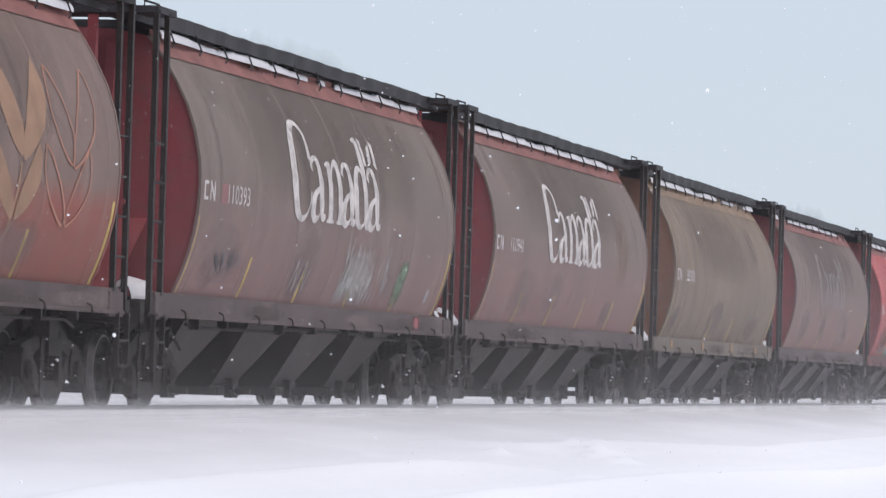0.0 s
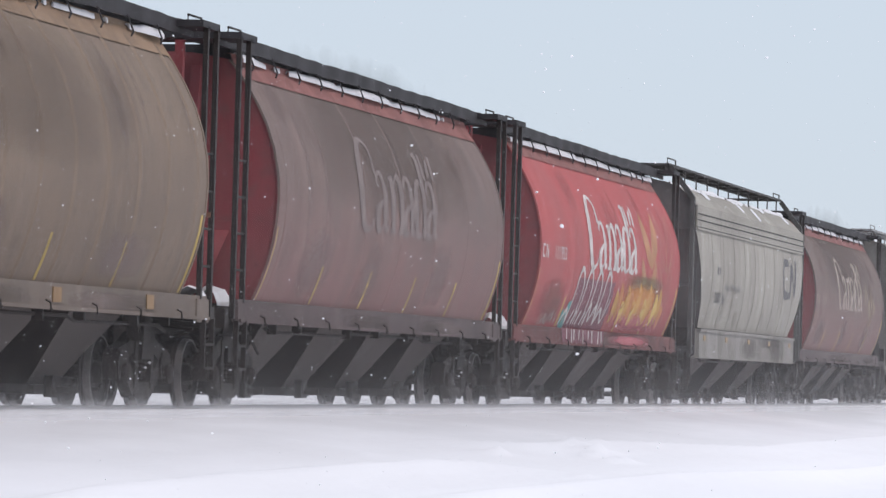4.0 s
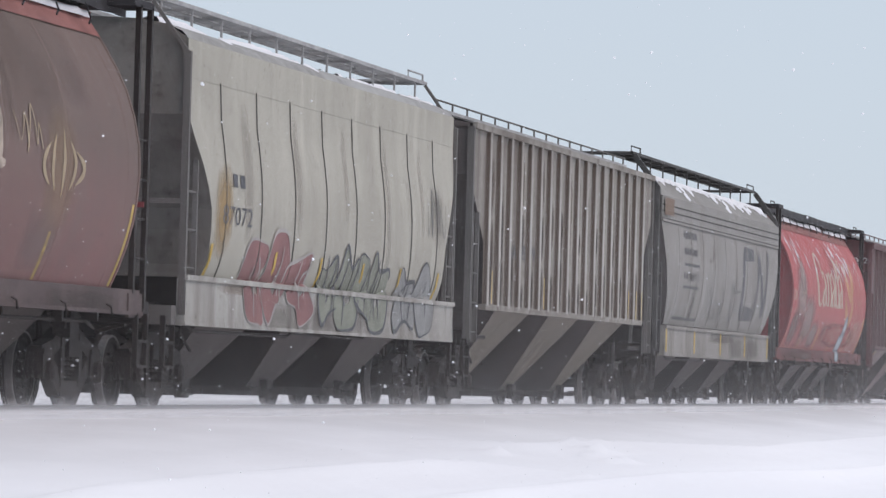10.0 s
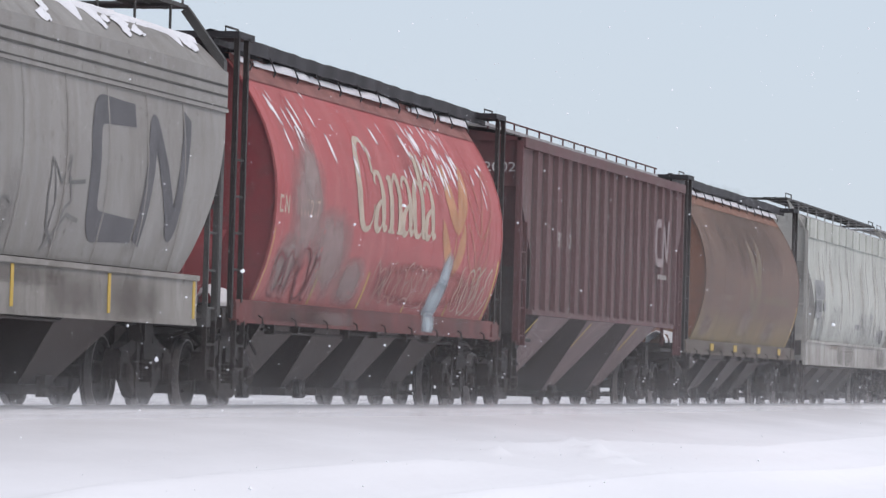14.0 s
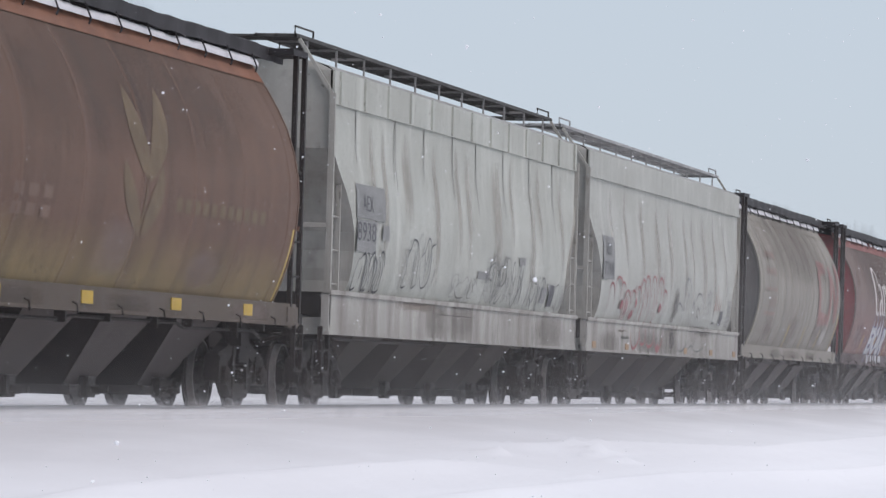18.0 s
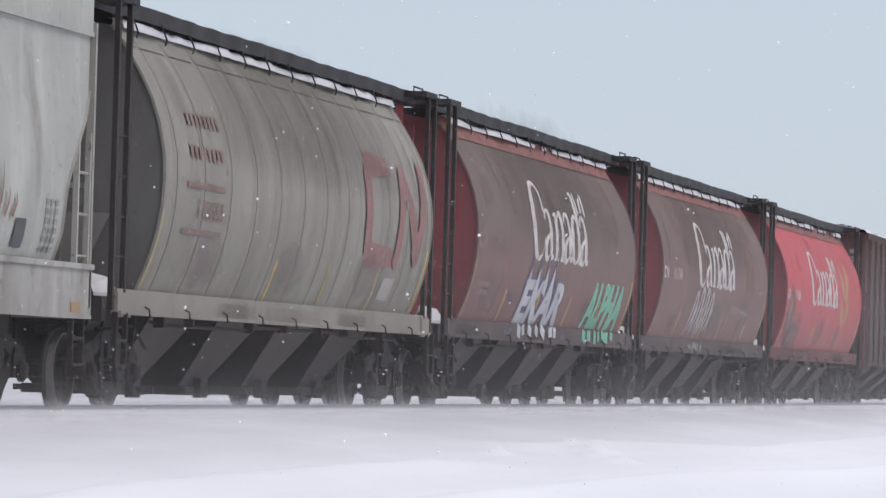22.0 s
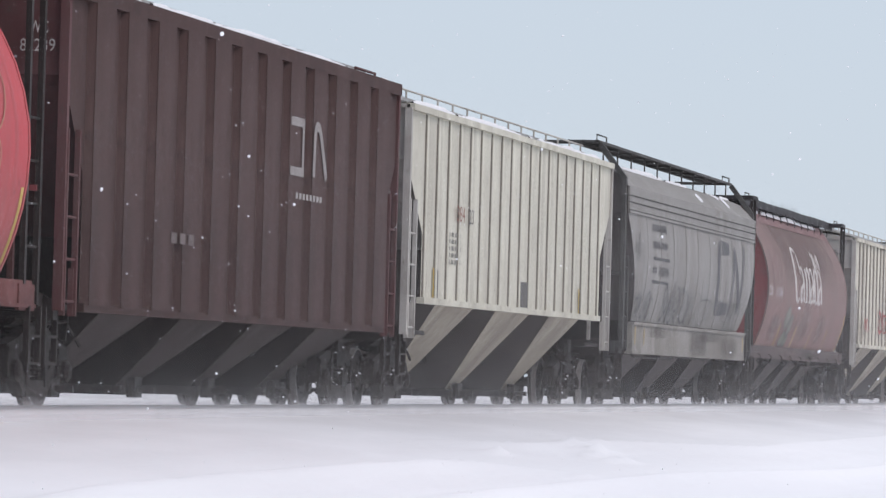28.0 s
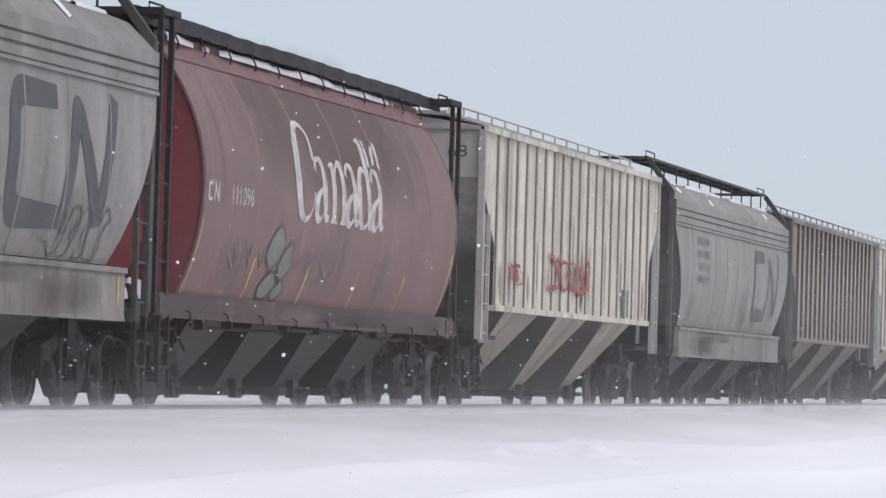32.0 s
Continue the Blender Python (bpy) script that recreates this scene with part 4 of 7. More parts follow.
def drips(car, x0, x1, z0, z1, n, mat, seed, w=0.16, y=1.402, label="dripping paint on the sill"):
    """Paint that ran over the sill: upright strips of uneven length."""
    r = random.Random(seed)
    st = [([(x, r.uniform(z0, z0 + 0.09)), (x + r.uniform(-0.04, 0.06), z1)], w * r.uniform(0.5, 1.25)) for x in (x0 + (x1 - x0) * (k + r.uniform(0.15, 0.85)) / n for k in range(n))]
    marks("graffiti_drip", [(0.9, y, 0), (1.6, y, 0)], st, mat, car, 0.006, label)


def wear(car, form, x0, x1, z0, z1, mat, n, seed, label="worn streaked paint", w=0.14):
    """Rubbed or chalky paint: many tapering upright streaks."""
    r = random.Random(seed)
    st = []
    for k in range(n):
        x = r.uniform(x0, x1)
        f = 1 - abs(2 * (x - x0) / (x1 - x0) - 1) ** 2
        a = z0 + r.uniform(0, 0.35) * (z1 - z0)
        b = min(z1, a + (0.25 + 0.75 * f * r.random()) * (z1 - z0))
        st.append(([(x, a), (x + r.uniform(-0.06, 0.06), (a + b) / 2), (x + r.uniform(-0.08, 0.08), b)], lambda q, ww=w * r.uniform(0.3, 1.0), ph=r.uniform(0, 6): ww * (0.25 + math.sin(math.pi * q)) * (0.8 + 0.3 * math.sin(ph + 9 * q))))
    marks("worn_streaks", form, st, mat, car, 0.006, label)


def grating(hl, y0, y1, z, slat=0.022):
    """A walkway: two edge bars, a middle bar and many cross slats."""
    def f(bm):
        for y in (y0, (y0 + y1) / 2, y1):
            box(bm, -hl, hl, y - 0.015, y + 0.015, z - 0.05, z)
        n = int(2 * hl / 0.16)
        for k in range(n):
            x = -hl + 2 * hl * (k + 0.5) / n
            box(bm, x - slat, x + slat, y0 + 0.015, y1 - 0.015, z - 0.035, z - 0.004)
    return f


# ---- the smooth curved-side hopper with a roof walkway on posts ----
def curved_car(x, label, mat, form, sill_hl, half, truck_x, key, end_mat, sill_mat, fascia="lines", roof_snow=0.5, seed=1, stripe=True, bays=3, frame_mat=FRAME, under=None, zw=4.78, seams=0, seam_mat=None, post=0.07, rise=1.0, roof_mat=None, panels=0, deck=FRAME):
    car = new("covered_hopper_car")
    car.matrix_basis = pose(x, 0, 0)
    tagged(car, label, "rail car", "cars of the train")
    zt, yt, ht = form[-1]
    ze = zt + 0.42
    for s in (-1, 1):
        smooth(part("side_sheet", f"{key}_side{s}", lambda bm: side_sheet(bm, form, s, panels * 6 if panels else 14, panels), mat, car))
        part("end_sheet", f"{key}_end{s}", lambda bm: end_sheet(bm, form, s), end_mat, car, "end slope sheet")

        def band(bm):
            lip = 0.006 if fascia == "smooth" else 0.03
            box(bm, -ht, ht, s * yt - lip, s * yt + lip, zt - 0.02, ze)
            if fascia == "lines":
                box(bm, -ht, ht, s * yt - 0.045 if s < 0 else s * yt, s * yt if s < 0 else s * yt + 0.045, zt - 0.06, zt - 0.02)
            elif fascia == "plain":
                box(bm, -ht, ht, s * yt - 0.045 if s < 0 else s * yt, s * yt if s < 0 else s * yt + 0.045, zt - 0.03, zt + 0.02)
            elif fascia == "ribs":
                n = 13
                for k in range(n):
                    xx = -ht + 0.3 + (2 * ht - 0.6) * k / (n - 1)
                    box(bm, xx - 0.03, xx + 0.03, s * yt - 0.06 if s < 0 else s * yt, s * yt if s < 0 else s * yt + 0.06, zt - 0.01, ze)
        part("eave_band", f"{key}_band{s}", band, mat, car)
        if fascia == "lines":
            for k, z in enumerate((zt - 0.01, zt + 0.13, zt + 0.25)):
                part("eave_groove", f"{key}_groove{s}{k}", lambda bm: box(bm, -ht + 0.02, ht - 0.02, s * (yt + 0.035) - 0.004, s * (yt + 0.035) + 0.004, z - 0.013, z + 0.013), SEAM, car)

        def sill(bm):
            box(bm, -sill_hl, sill_hl, s * 1.46 - 0.05, s * 1.46 + 0.05, 1.02, 1.52)
            box(bm, -sill_hl, sill_hl, s * 1.48 - 0.06, s * 1.48 + 0.06, 1.50, 1.56)
            box(bm, -sill_hl, sill_hl, s * 1.44 - 0.08, s * 1.44 + 0.08, 0.98, 1.02)
        part("side_sill", f"{key}_sill{s}", sill, sill_mat, car)

        def slope(bm):
            grid(bm, [[(ht * (2 * i / 10 - 1) * k, s * y, z) for i in range(11)] for y, z, k in ((yt, ze, 1), (1.38, ze + 0.16 * rise, 0.998), (1.2, ze + 0.33 * rise, 0.995), (0.85, ze + 0.46 * rise, 0.99), (0.0, ze + 0.52 * rise, 0.99))])
        smooth(part("roof", f"{key}_roof{s}", slope, roof_mat or mat, car))

        def gable(bm):
            grid(bm, [[(s * ht, -yt, zt), (s * ht, 0, zt), (s * ht, yt, zt)], [(s * ht, -yt, ze), (s * ht, 0, ze), (s * ht, yt, ze)], [(s * ht * 0.995, -1.2, ze + 0.33 * rise), (s * ht * 0.995, 0, ze + 0.4 * rise), (s * ht * 0.995, 1.2, ze + 0.33 * rise)], [(s * ht * 0.99, -0.85, ze + 0.46 * rise), (s * ht * 0.99, 0, ze + 0.52 * rise), (s * ht * 0.99, 0.85, ze + 0.46 * rise)]])
        part("gable", f"{key}_gable{s}", gable, end_mat, car)
        part("running_board", f"{key}_board{s}", grating(ht + 0.2, min(s * 0.45, s * 0.98), max(s * 0.45, s * 0.98), zw, 0.022 if deck == DECK else 0.062), deck, car)
        part("walkway_end", f"{key}_walkway_end{s}", lambda bm: (box(bm, min(s * (ht - 0.5), s * (ht + 0.2)), max(s * (ht - 0.5), s * (ht + 0.2)), -1.0, 1.0, zw - 0.045, zw - 0.015), tube(bm, [(s * (ht + 0.1), -0.95, zw), (s * (ht + 0.1), -0.95, zw + 0.1), (s * (ht - 0.9), -0.95, zw + 0.1), (s * (ht - 0.9), -0.95, zw)], 0.015, 5)), deck, car)

        def corner(bm):
            for y in (-1, 1):
                box(bm, s * (ht + 0.05) - post, s * (ht + 0.05) + post, y * 1.47 - 0.04, y * 1.47 + 0.04, 1.1, 4.12)
                bar(bm, (s * (ht + 0.05), y * 1.47, 4.10), (s * (ht + 0.05), y * 1.0, zw - 0.06), post * 1.6, post * 1.4)
            box(bm, s * (half - 0.85) - 0.1, s * (half - 0.85) + 0.1, -1.45, 1.45, 0.98, 1.2)
            bar(bm, (s * (ht + 0.05), -1.45, 2.4), (s * (ht + 0.05), 1.45, 2.4), 0.06)
        part("end_frame", f"{key}_corner{s}", corner, frame_mat, car)
        part("end_deck", f"{key}_end_deck{s}", lambda bm: box(bm, min(s * 6.6, s * (half - 0.95)), max(s * 6.6, s * (half - 0.95)), -1.40, 1.40, 1.08, 1.14), STEEL, car, "dark end platform")
        for y in (-1.47, 1.47):
            part("ladder", f"{key}_ladder", ladder_mesh(1.05, 2.95, 0.42, None, 0.022), frame_mat, car, at=pose(s * (ht - 0.22), y, 0))
    n = 11
    for k in range(n):
        part("walkway_post", f"curved_post{zw:.2f}", lambda bm: (bar(bm, (0, -0.97, 4.24), (0, -0.97, zw - 0.03), 0.026), bar(bm, (0, -0.97, zw - 0.05), (0, -0.5, zw - 0.05), 0.04)), DECK if post < 0.05 else frame_mat, car, at=pose(-ht + 0.5 + (2 * ht - 1.0) * k / (n - 1), 0, 0))
    if roof_snow:
        def snow(bm):
            rnd = random.Random(seed)
            for k in range(int(40 * roof_snow)):
                xx = rnd.uniform(-ht + 0.4, ht - 0.4)
                a, w = rnd.uniform(0.0, 0.6), rnd.uniform(0.08, 0.34)
                b = min(1.0, a + rnd.uniform(0.15, 0.5))
                pts = []
                for i in range(7):
                    f = a + (b - a) * i / 6
                    y, z = yt + (0.95 - yt) * f, lerp([(0, 0.0), (0.24, 0.16), (0.55, 0.33), (1.2, 0.46)], f)[0] * rise + ze
                    ww = w * math.sin(math.pi * (0.1 + 0.85 * i / 6)) * rnd.uniform(0.5, 1.2)
                    lean = -0.25 * (1 - f)
                    pts.append([(xx - ww + lean, -y - 0.004, z + 0.006), (xx + lean, -y - 0.02, z + 0.03), (xx + ww + lean, -y - 0.004, z + 0.006)])
                grid(bm, pts)
        def sheet(bm):
            cols = []
            n = int(2 * (ht - 0.3) / 0.05)
            for i in range(n + 1):
                xx = -ht + 0.3 + 2 * (ht - 0.3) * i / n
                low = 0.74 + 0.35 * noise.noise((xx * 0.6, seed, 1)) - 0.75 * max(0.0, noise.noise((xx * 2.3, seed, 4)) + 0.35 * noise.noise((xx * 7.0, seed, 6)))
                low = min(0.97, max(0.05, low))
                col = []
                for j in range(7):
                    f = low + (1.04 - low) * j / 6
                    y, z = yt + (0.95 - yt) * f, lerp([(0, 0.0), (0.24, 0.16), (0.55, 0.33), (1.2, 0.46)], f)[0] * rise + ze
                    puff = 0.012 + 0.045 * math.sin(math.pi * min(1.0, j / 4)) if 0 < j else -0.004
                    col.append((xx + 0.22 * (1 - f), -y - 0.3 * puff, z + puff))
                cols.append(col)
            grid(bm, cols)
        if roof_snow > 0.3:
            tagged(smooth(part("roof_snow", f"{key}_roof_sheet{seed}", sheet, PACKED, car, "wind-streaked snow sheet on the roof")), kind="stuff")
        tagged(smooth(part("roof_snow", f"{key}_roof_snow{seed}", snow, PACKED, car, "patchy snow on the roof")), kind="stuff")
        smooth(part("snow_strip", f"{key}_ridge_snow{seed}", lump_strip(-ht + 0.2, ht - 0.2, -0.95, ze + 0.40 * rise, 0.14, 0.09, seed, 0.25), PACKED, car))
    for k in range(seams):
        xx = -form[0][2] + 0.6 + (2 * form[0][2] - 1.2) * k / (seams - 1)
        part("panel_seam", f"{key}_seam{k}", lambda bm: grid(bm, [[side_point(form, xx - 0.022, z, 0.004), side_point(form, xx, z, 0.014), side_point(form, xx + 0.022, z, 0.004)] for z, _, _ in form]), seam_mat or mat, car)
    part("train_line", f"{key}_train_line", lambda bm: tube(bm, [(-sill_hl + 0.3, -1.44, 1.0), (-sill_hl + 0.5, -1.46, 0.92), (-2.4, -1.46, 0.92), (-2.2, -1.46, 0.97), (1.8, -1.46, 0.95), (2.1, -1.44, 1.0)], 0.022, 5), STEEL, car, "thin air pipe under the sill")
    if stripe:
        for k in range(5):
            xx = -sill_hl + 0.15 + (2 * sill_hl - 0.3) * k / 4
            part("reflective_stripe", "curved_stripe", lambda bm: box(bm, -0.05, 0.05, -1.518, -1.508, 1.06, 1.49), YELLOW, car, "worn yellow reflective stripe", at=pose(xx, 0, 0))
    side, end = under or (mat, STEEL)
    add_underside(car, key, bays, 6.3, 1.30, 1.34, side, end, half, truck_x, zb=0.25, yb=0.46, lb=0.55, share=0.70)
    return car


# ---- the ribbed hopper with outside posts ----
def ribbed_car(x, label, mat, key, ribs, rib_w, rib_d, top, low, half, truck_x, end_mat, frame_mat, z0=1.57, z1=4.22, bays=3, under=None, rail=True, deep_bays=True, roof_snow=0, seed=1, rib_mat=None, shade_w=0.035, web_mat=None, band_z=0.1):
    car = new("ribbed_hopper_car")
    car.matrix_basis = pose(x, 0, 0)
    tagged(car, label, "rail car", "cars of the train")
    Y = 1.50
    form = [(z0, Y, low), (2.5, Y, low), (3.4, Y, top), (z1, Y, top)]
    for s in (-1, 1):
        part("side_sheet", f"{key}_side{s}", lambda bm: side_sheet(bm, form, s, 20), mat, car)
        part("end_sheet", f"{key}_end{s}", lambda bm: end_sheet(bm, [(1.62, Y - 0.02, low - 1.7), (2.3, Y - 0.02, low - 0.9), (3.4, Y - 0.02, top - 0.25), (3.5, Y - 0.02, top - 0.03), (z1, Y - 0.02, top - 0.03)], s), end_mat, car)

        def chord(bm):
            box(bm, -top, top, s * Y - 0.07, s * Y + (0.07 if band_z > 0.05 else 0.045), z1 - band_z, z1 + 0.06)
            box(bm, -low, low, s * Y - 0.06, s * Y + 0.06, z0 - 0.07, z0 + 0.02)
        part("side_chord", f"{key}_chord{s}", chord, mat, car)

        def roof(bm):
            grid(bm, [[(top * (2 * i / 8 - 1), s * y, z) for i in range(9)] for y, z in ((Y, z1 + 0.05), (0.9, z1 + 0.2), (0.0, z1 + 0.26))])
        part("roof", f"{key}_roof{s}", roof, mat, car)
        part("gable", f"{key}_gable{s}", lambda bm: grid(bm, [[(s * top, -Y, z1), (s * top, 0, z1), (s * top, Y, z1)], [(s * top, -Y, z1 + 0.05), (s * top, 0, z1 + 0.26), (s * top, Y, z1 + 0.05)]]), end_mat, car)
        part("running_board", f"{key}_board{s}", grating(top + 0.3, min(s * 0.4, s * 0.95), max(s * 0.4, s * 0.95), z1 + 0.27), DECK, car)

        def corner(bm):
            for y in (-1, 1):
                box(bm, s * (top + 0.02) - 0.04, s * (top + 0.02) + 0.04, y * 1.5 - 0.04, y * 1.5 + 0.06, 1.05, z1)
                bar(bm, (s * (top + 0.45), y * 1.1, 1.1), (s * (top + 0.45), y * 1.1, 2.9), 0.06)
            box(bm, s * (top - 0.45) - 0.04, s * (top - 0.45) + 0.04, -1.52, -1.46, 1.0, 1.5)
        part("end_frame", f"{key}_corner{s}", corner, frame_mat, car)
        part("end_deck", f"{key}_end_deck{s}", lambda bm: (box(bm, min(s * (low - 0.7), s * (half - 0.95)), max(s * (low - 0.7), s * (half - 0.95)), -1.42, 1.42, 1.06, 1.12), box(bm, s * (half - 0.85) - 0.1, s * (half - 0.85) + 0.1, -1.45, 1.45, 0.95, 1.18)), STEEL, car, "dark end platform")
        for y in (-1.52, 1.52):
            part("ladder", f"{key}_ladder", ladder_mesh(1.0, 2.95, 0.42, None, 0.022), frame_mat, car, at=pose(s * (top - 0.23), y, 0))
    for k in range(ribs):
        rim = max(0.12, rib_w / 2 + 0.03)
        xx = -low + rim + 2 * (low - rim) * k / (ribs - 1)

        for s in (-1, 1):
            def rib(bm):
                w, d = rib_w / 2, rib_d
                grid(bm, [[(-w * 0.85, s * (Y + d - 0.012), z), (-w * 0.85, s * (Y + d), z), (w * 0.85, s * (Y + d), z), (w * 0.85, s * (Y + d - 0.012), z)] for z in (z0, z1 - band_z)])

            def web(bm):
                w, d = rib_w / 2, rib_d
                for e in (-1, 1):
                    grid(bm, [[(e * w, s * (Y - 0.004), z), (e * w * 0.85, s * (Y + d - 0.012), z)] for z in (z0, z1 - band_z)])
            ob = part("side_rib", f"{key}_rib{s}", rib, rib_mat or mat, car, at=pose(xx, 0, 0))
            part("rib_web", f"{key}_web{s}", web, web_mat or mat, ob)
            # shade line painted dark at the foot of each narrow rib
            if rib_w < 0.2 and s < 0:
                part("rib_shade_line", f"{key}_shade_line", lambda bm: box(bm, -rib_w / 2 - shade_w, -rib_w / 2 - 0.004, -Y - 0.006, -Y + 0.004, z0 + 0.02, z1 - 0.12), web_mat or SEAM, car, at=pose(xx, 0, 0))
    if rail:
        def handrail(bm):
            tube(bm, [(-top - 0.2, -0.95, z1 + 0.38), (top + 0.2, -0.95, z1 + 0.38)], 0.016, 5)
            for k in range(16):
                xx = -top + 2 * top * k / 15
                tube(bm, [(xx, -0.95, z1 + 0.18), (xx, -0.95, z1 + 0.38)], 0.016, 5)
        part("walkway_rail", f"{key}_rail", handrail, frame_mat, car)
    else:
        for s in (-1, 1):
            part("grab_rail", f"{key}_grab{s}", lambda bm: tube(bm, [(s * (top - 0.1), -1.2, z1 + 0.05), (s * (top - 0.1), -1.2, z1 + 0.2), (s * (top - 1.3), -1.2, z1 + 0.2), (s * (top - 1.3), -1.2, z1 + 0.1)], 0.02, 5), frame_mat, car)
    if roof_snow:
        smooth(part("snow_strip", f"{key}_snow{seed}", lump_strip(-top + 0.2, top - 0.2, -1.4, z1 + 0.07, 0.12, 0.09, seed, 0.0), PACKED, car, "snow lying along the roof edge"))
    side, end = under or (mat, STEEL)
    add_underside(car, key, bays, low - 0.5, z0 - 0.05 if deep_bays else 1.1, 1.44, side, end, half, truck_x, zb=0.25, yb=0.42, lb=0.34, share=0.62)
    return car, [(z0, Y, low), (z1, Y, top)]


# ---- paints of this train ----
# most car ends are set darker than the sides they close
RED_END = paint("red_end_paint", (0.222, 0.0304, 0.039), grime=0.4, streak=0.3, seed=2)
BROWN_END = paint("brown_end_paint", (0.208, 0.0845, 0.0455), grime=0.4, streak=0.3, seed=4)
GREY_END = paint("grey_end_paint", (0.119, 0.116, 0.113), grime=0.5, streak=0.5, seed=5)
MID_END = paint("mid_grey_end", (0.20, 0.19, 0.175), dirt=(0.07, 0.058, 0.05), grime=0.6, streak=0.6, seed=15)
# roof greyer than the sides: its shadowed tone put into the paint
GREYROOF = paint("shaded_grey_roof", (0.34, 0.335, 0.325), dirt=(0.13, 0.115, 0.10), grime=0.4, streak=0.3, seed=16)
PALE_END = paint("pale_end_paint", (0.413, 0.406, 0.375), dirt=(0.125, 0.106, 0.0875), grime=0.45, streak=0.6, seed=9)
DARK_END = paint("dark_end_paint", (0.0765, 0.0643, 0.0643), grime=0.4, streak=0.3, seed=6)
MUD_SILL = paint("dusty_brown_sill", (0.118, 0.085, 0.083), dirt=(0.065, 0.052, 0.05), grime=0.7, streak=0.7, seed=7)
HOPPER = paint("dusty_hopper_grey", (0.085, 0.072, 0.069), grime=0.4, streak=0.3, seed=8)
BROWN = [paint(f"faded_brown{i}", c, fade=f, grime=0.3, streak=0.35, seed=10 + 3 * i, band=(2.15, 0.75, l)) for i, (c, f, l) in enumerate((
    ((0.180, 0.138, 0.118), (0.215, 0.168, 0.146), (0.285, 0.166, 0.157)), ((0.185, 0.136, 0.118), (0.195, 0.150, 0.130), (0.29, 0.162, 0.152)), ((0.160, 0.112, 0.098), (0.180, 0.130, 0.112), (0.262, 0.138, 0.13)), ((0.178, 0.110, 0.093), (0.205, 0.132, 0.110), (0.285, 0.165, 0.152)), ((0.175, 0.124, 0.110), (0.21, 0.152, 0.133), (0.275, 0.152, 0.143))))]
REDS = [paint(f"red_paint{i}", c, fade=f, dirt=(0.20, 0.11, 0.105), grime=0.25, streak=0.3, seed=40 + 3 * i, band=(2.0, 0.5, l)) for i, (c, f, l) in enumerate((
    ((0.44, 0.085, 0.085), (0.40, 0.12, 0.115), (0.36, 0.09, 0.088)), ((0.42, 0.09, 0.093), (0.42, 0.16, 0.155), (0.38, 0.135, 0.13)), ((0.53, 0.085, 0.10), (0.47, 0.12, 0.128), (0.40, 0.135, 0.133))))]
RED_SILL = paint("red_sill", (0.165, 0.05, 0.047), dirt=(0.07, 0.05, 0.047), grime=0.75, streak=0.8, seed=143)
CANOLA = paint("brown_over_rusty_red", (0.205, 0.142, 0.122), fade=(0.225, 0.145, 0.118), band=(2.28, 0.15, (0.28, 0.095, 0.075)), grime=0.3, streak=0.3, seed=60)
TAN = paint("tan_paint", (0.232, 0.174, 0.130), fade=(0.19, 0.142, 0.107), dirt=(0.11, 0.09, 0.08), grime=0.35, streak=0.5, seed=63, patch=0.7)
OLIVE = paint("brown_olive_paint", (0.155, 0.094, 0.069), fade=(0.178, 0.108, 0.078), band=(1.75, 0.3, (0.26, 0.196, 0.10)), dirt=(0.0792, 0.0564, 0.0437), grime=0.35, streak=0.5, seed=66)
STONE = paint("stone_grey_paint", (0.295, 0.276, 0.24), fade=(0.265, 0.249, 0.22), dirt=(0.14, 0.119, 0.105), grime=0.3, streak=0.4, seed=69)
GREYS = [paint(f"rail_grey{i}", c, grime=0.3, streak=0.4, seed=80 + 3 * i, dirt=(0.151, 0.13, 0.111)) for i, c in enumerate(((0.342, 0.322, 0.282), (0.258, 0.247, 0.234), (0.272, 0.262, 0.252), (0.297, 0.283, 0.265)))]
CREAM = paint("dirty_cream_paint", (0.645, 0.615, 0.525), dirt=(0.227, 0.187, 0.156), grime=0.45, streak=0.75, seed=95)
CREAM2 = paint("cream_paint", (0.565, 0.548, 0.468), dirt=(0.22, 0.18, 0.14), grime=0.25, streak=0.4, seed=97)
WHITES = [paint(f"white_car_paint{i}", c, dirt=(0.223, 0.208, 0.174), grime=0.3, streak=0.16, seed=100 + 3 * i) for i, c in enumerate(((0.42, 0.43, 0.395), (0.41, 0.416, 0.388), (0.385, 0.367, 0.315)))]
WHITE_SILL = paint("grimy_white_sill", (0.40, 0.39, 0.365), dirt=(0.14, 0.118, 0.10), grime=0.5, streak=0.65, seed=112)
RIBGREY = paint("weathered_rib_grey", (0.295, 0.278, 0.252), dirt=(0.09, 0.065, 0.05), grime=0.5, streak=0.75, seed=120)
# rib faces paler, webs darker: light and shade of the ribs painted in
RIBEDGE = paint("lit_rib_edge_grey", (0.42, 0.405, 0.38), dirt=(0.12, 0.08, 0.06), grime=0.45, streak=0.7, seed=121)
SHADEWEB = paint("rusty_shaded_rib_web", (0.15, 0.125, 0.105), dirt=(0.08, 0.058, 0.046), grime=0.5, streak=0.8, seed=118)
RIBSHADE = paint("grimy_shaded_rib_web", (0.29, 0.27, 0.235), dirt=(0.10, 0.08, 0.065), grime=0.5, streak=0.7, seed=119)
HOPPER_PALE = paint("pale_hopper_grey", (0.20, 0.172, 0.142), dirt=(0.112, 0.0912, 0.0722), grime=0.35, streak=0.2, seed=122)
MAROON_BAY = paint("pale_maroon_bay", (0.237, 0.175, 0.171), dirt=(0.0875, 0.0625, 0.0625), grime=0.4, streak=0.3, seed=124)
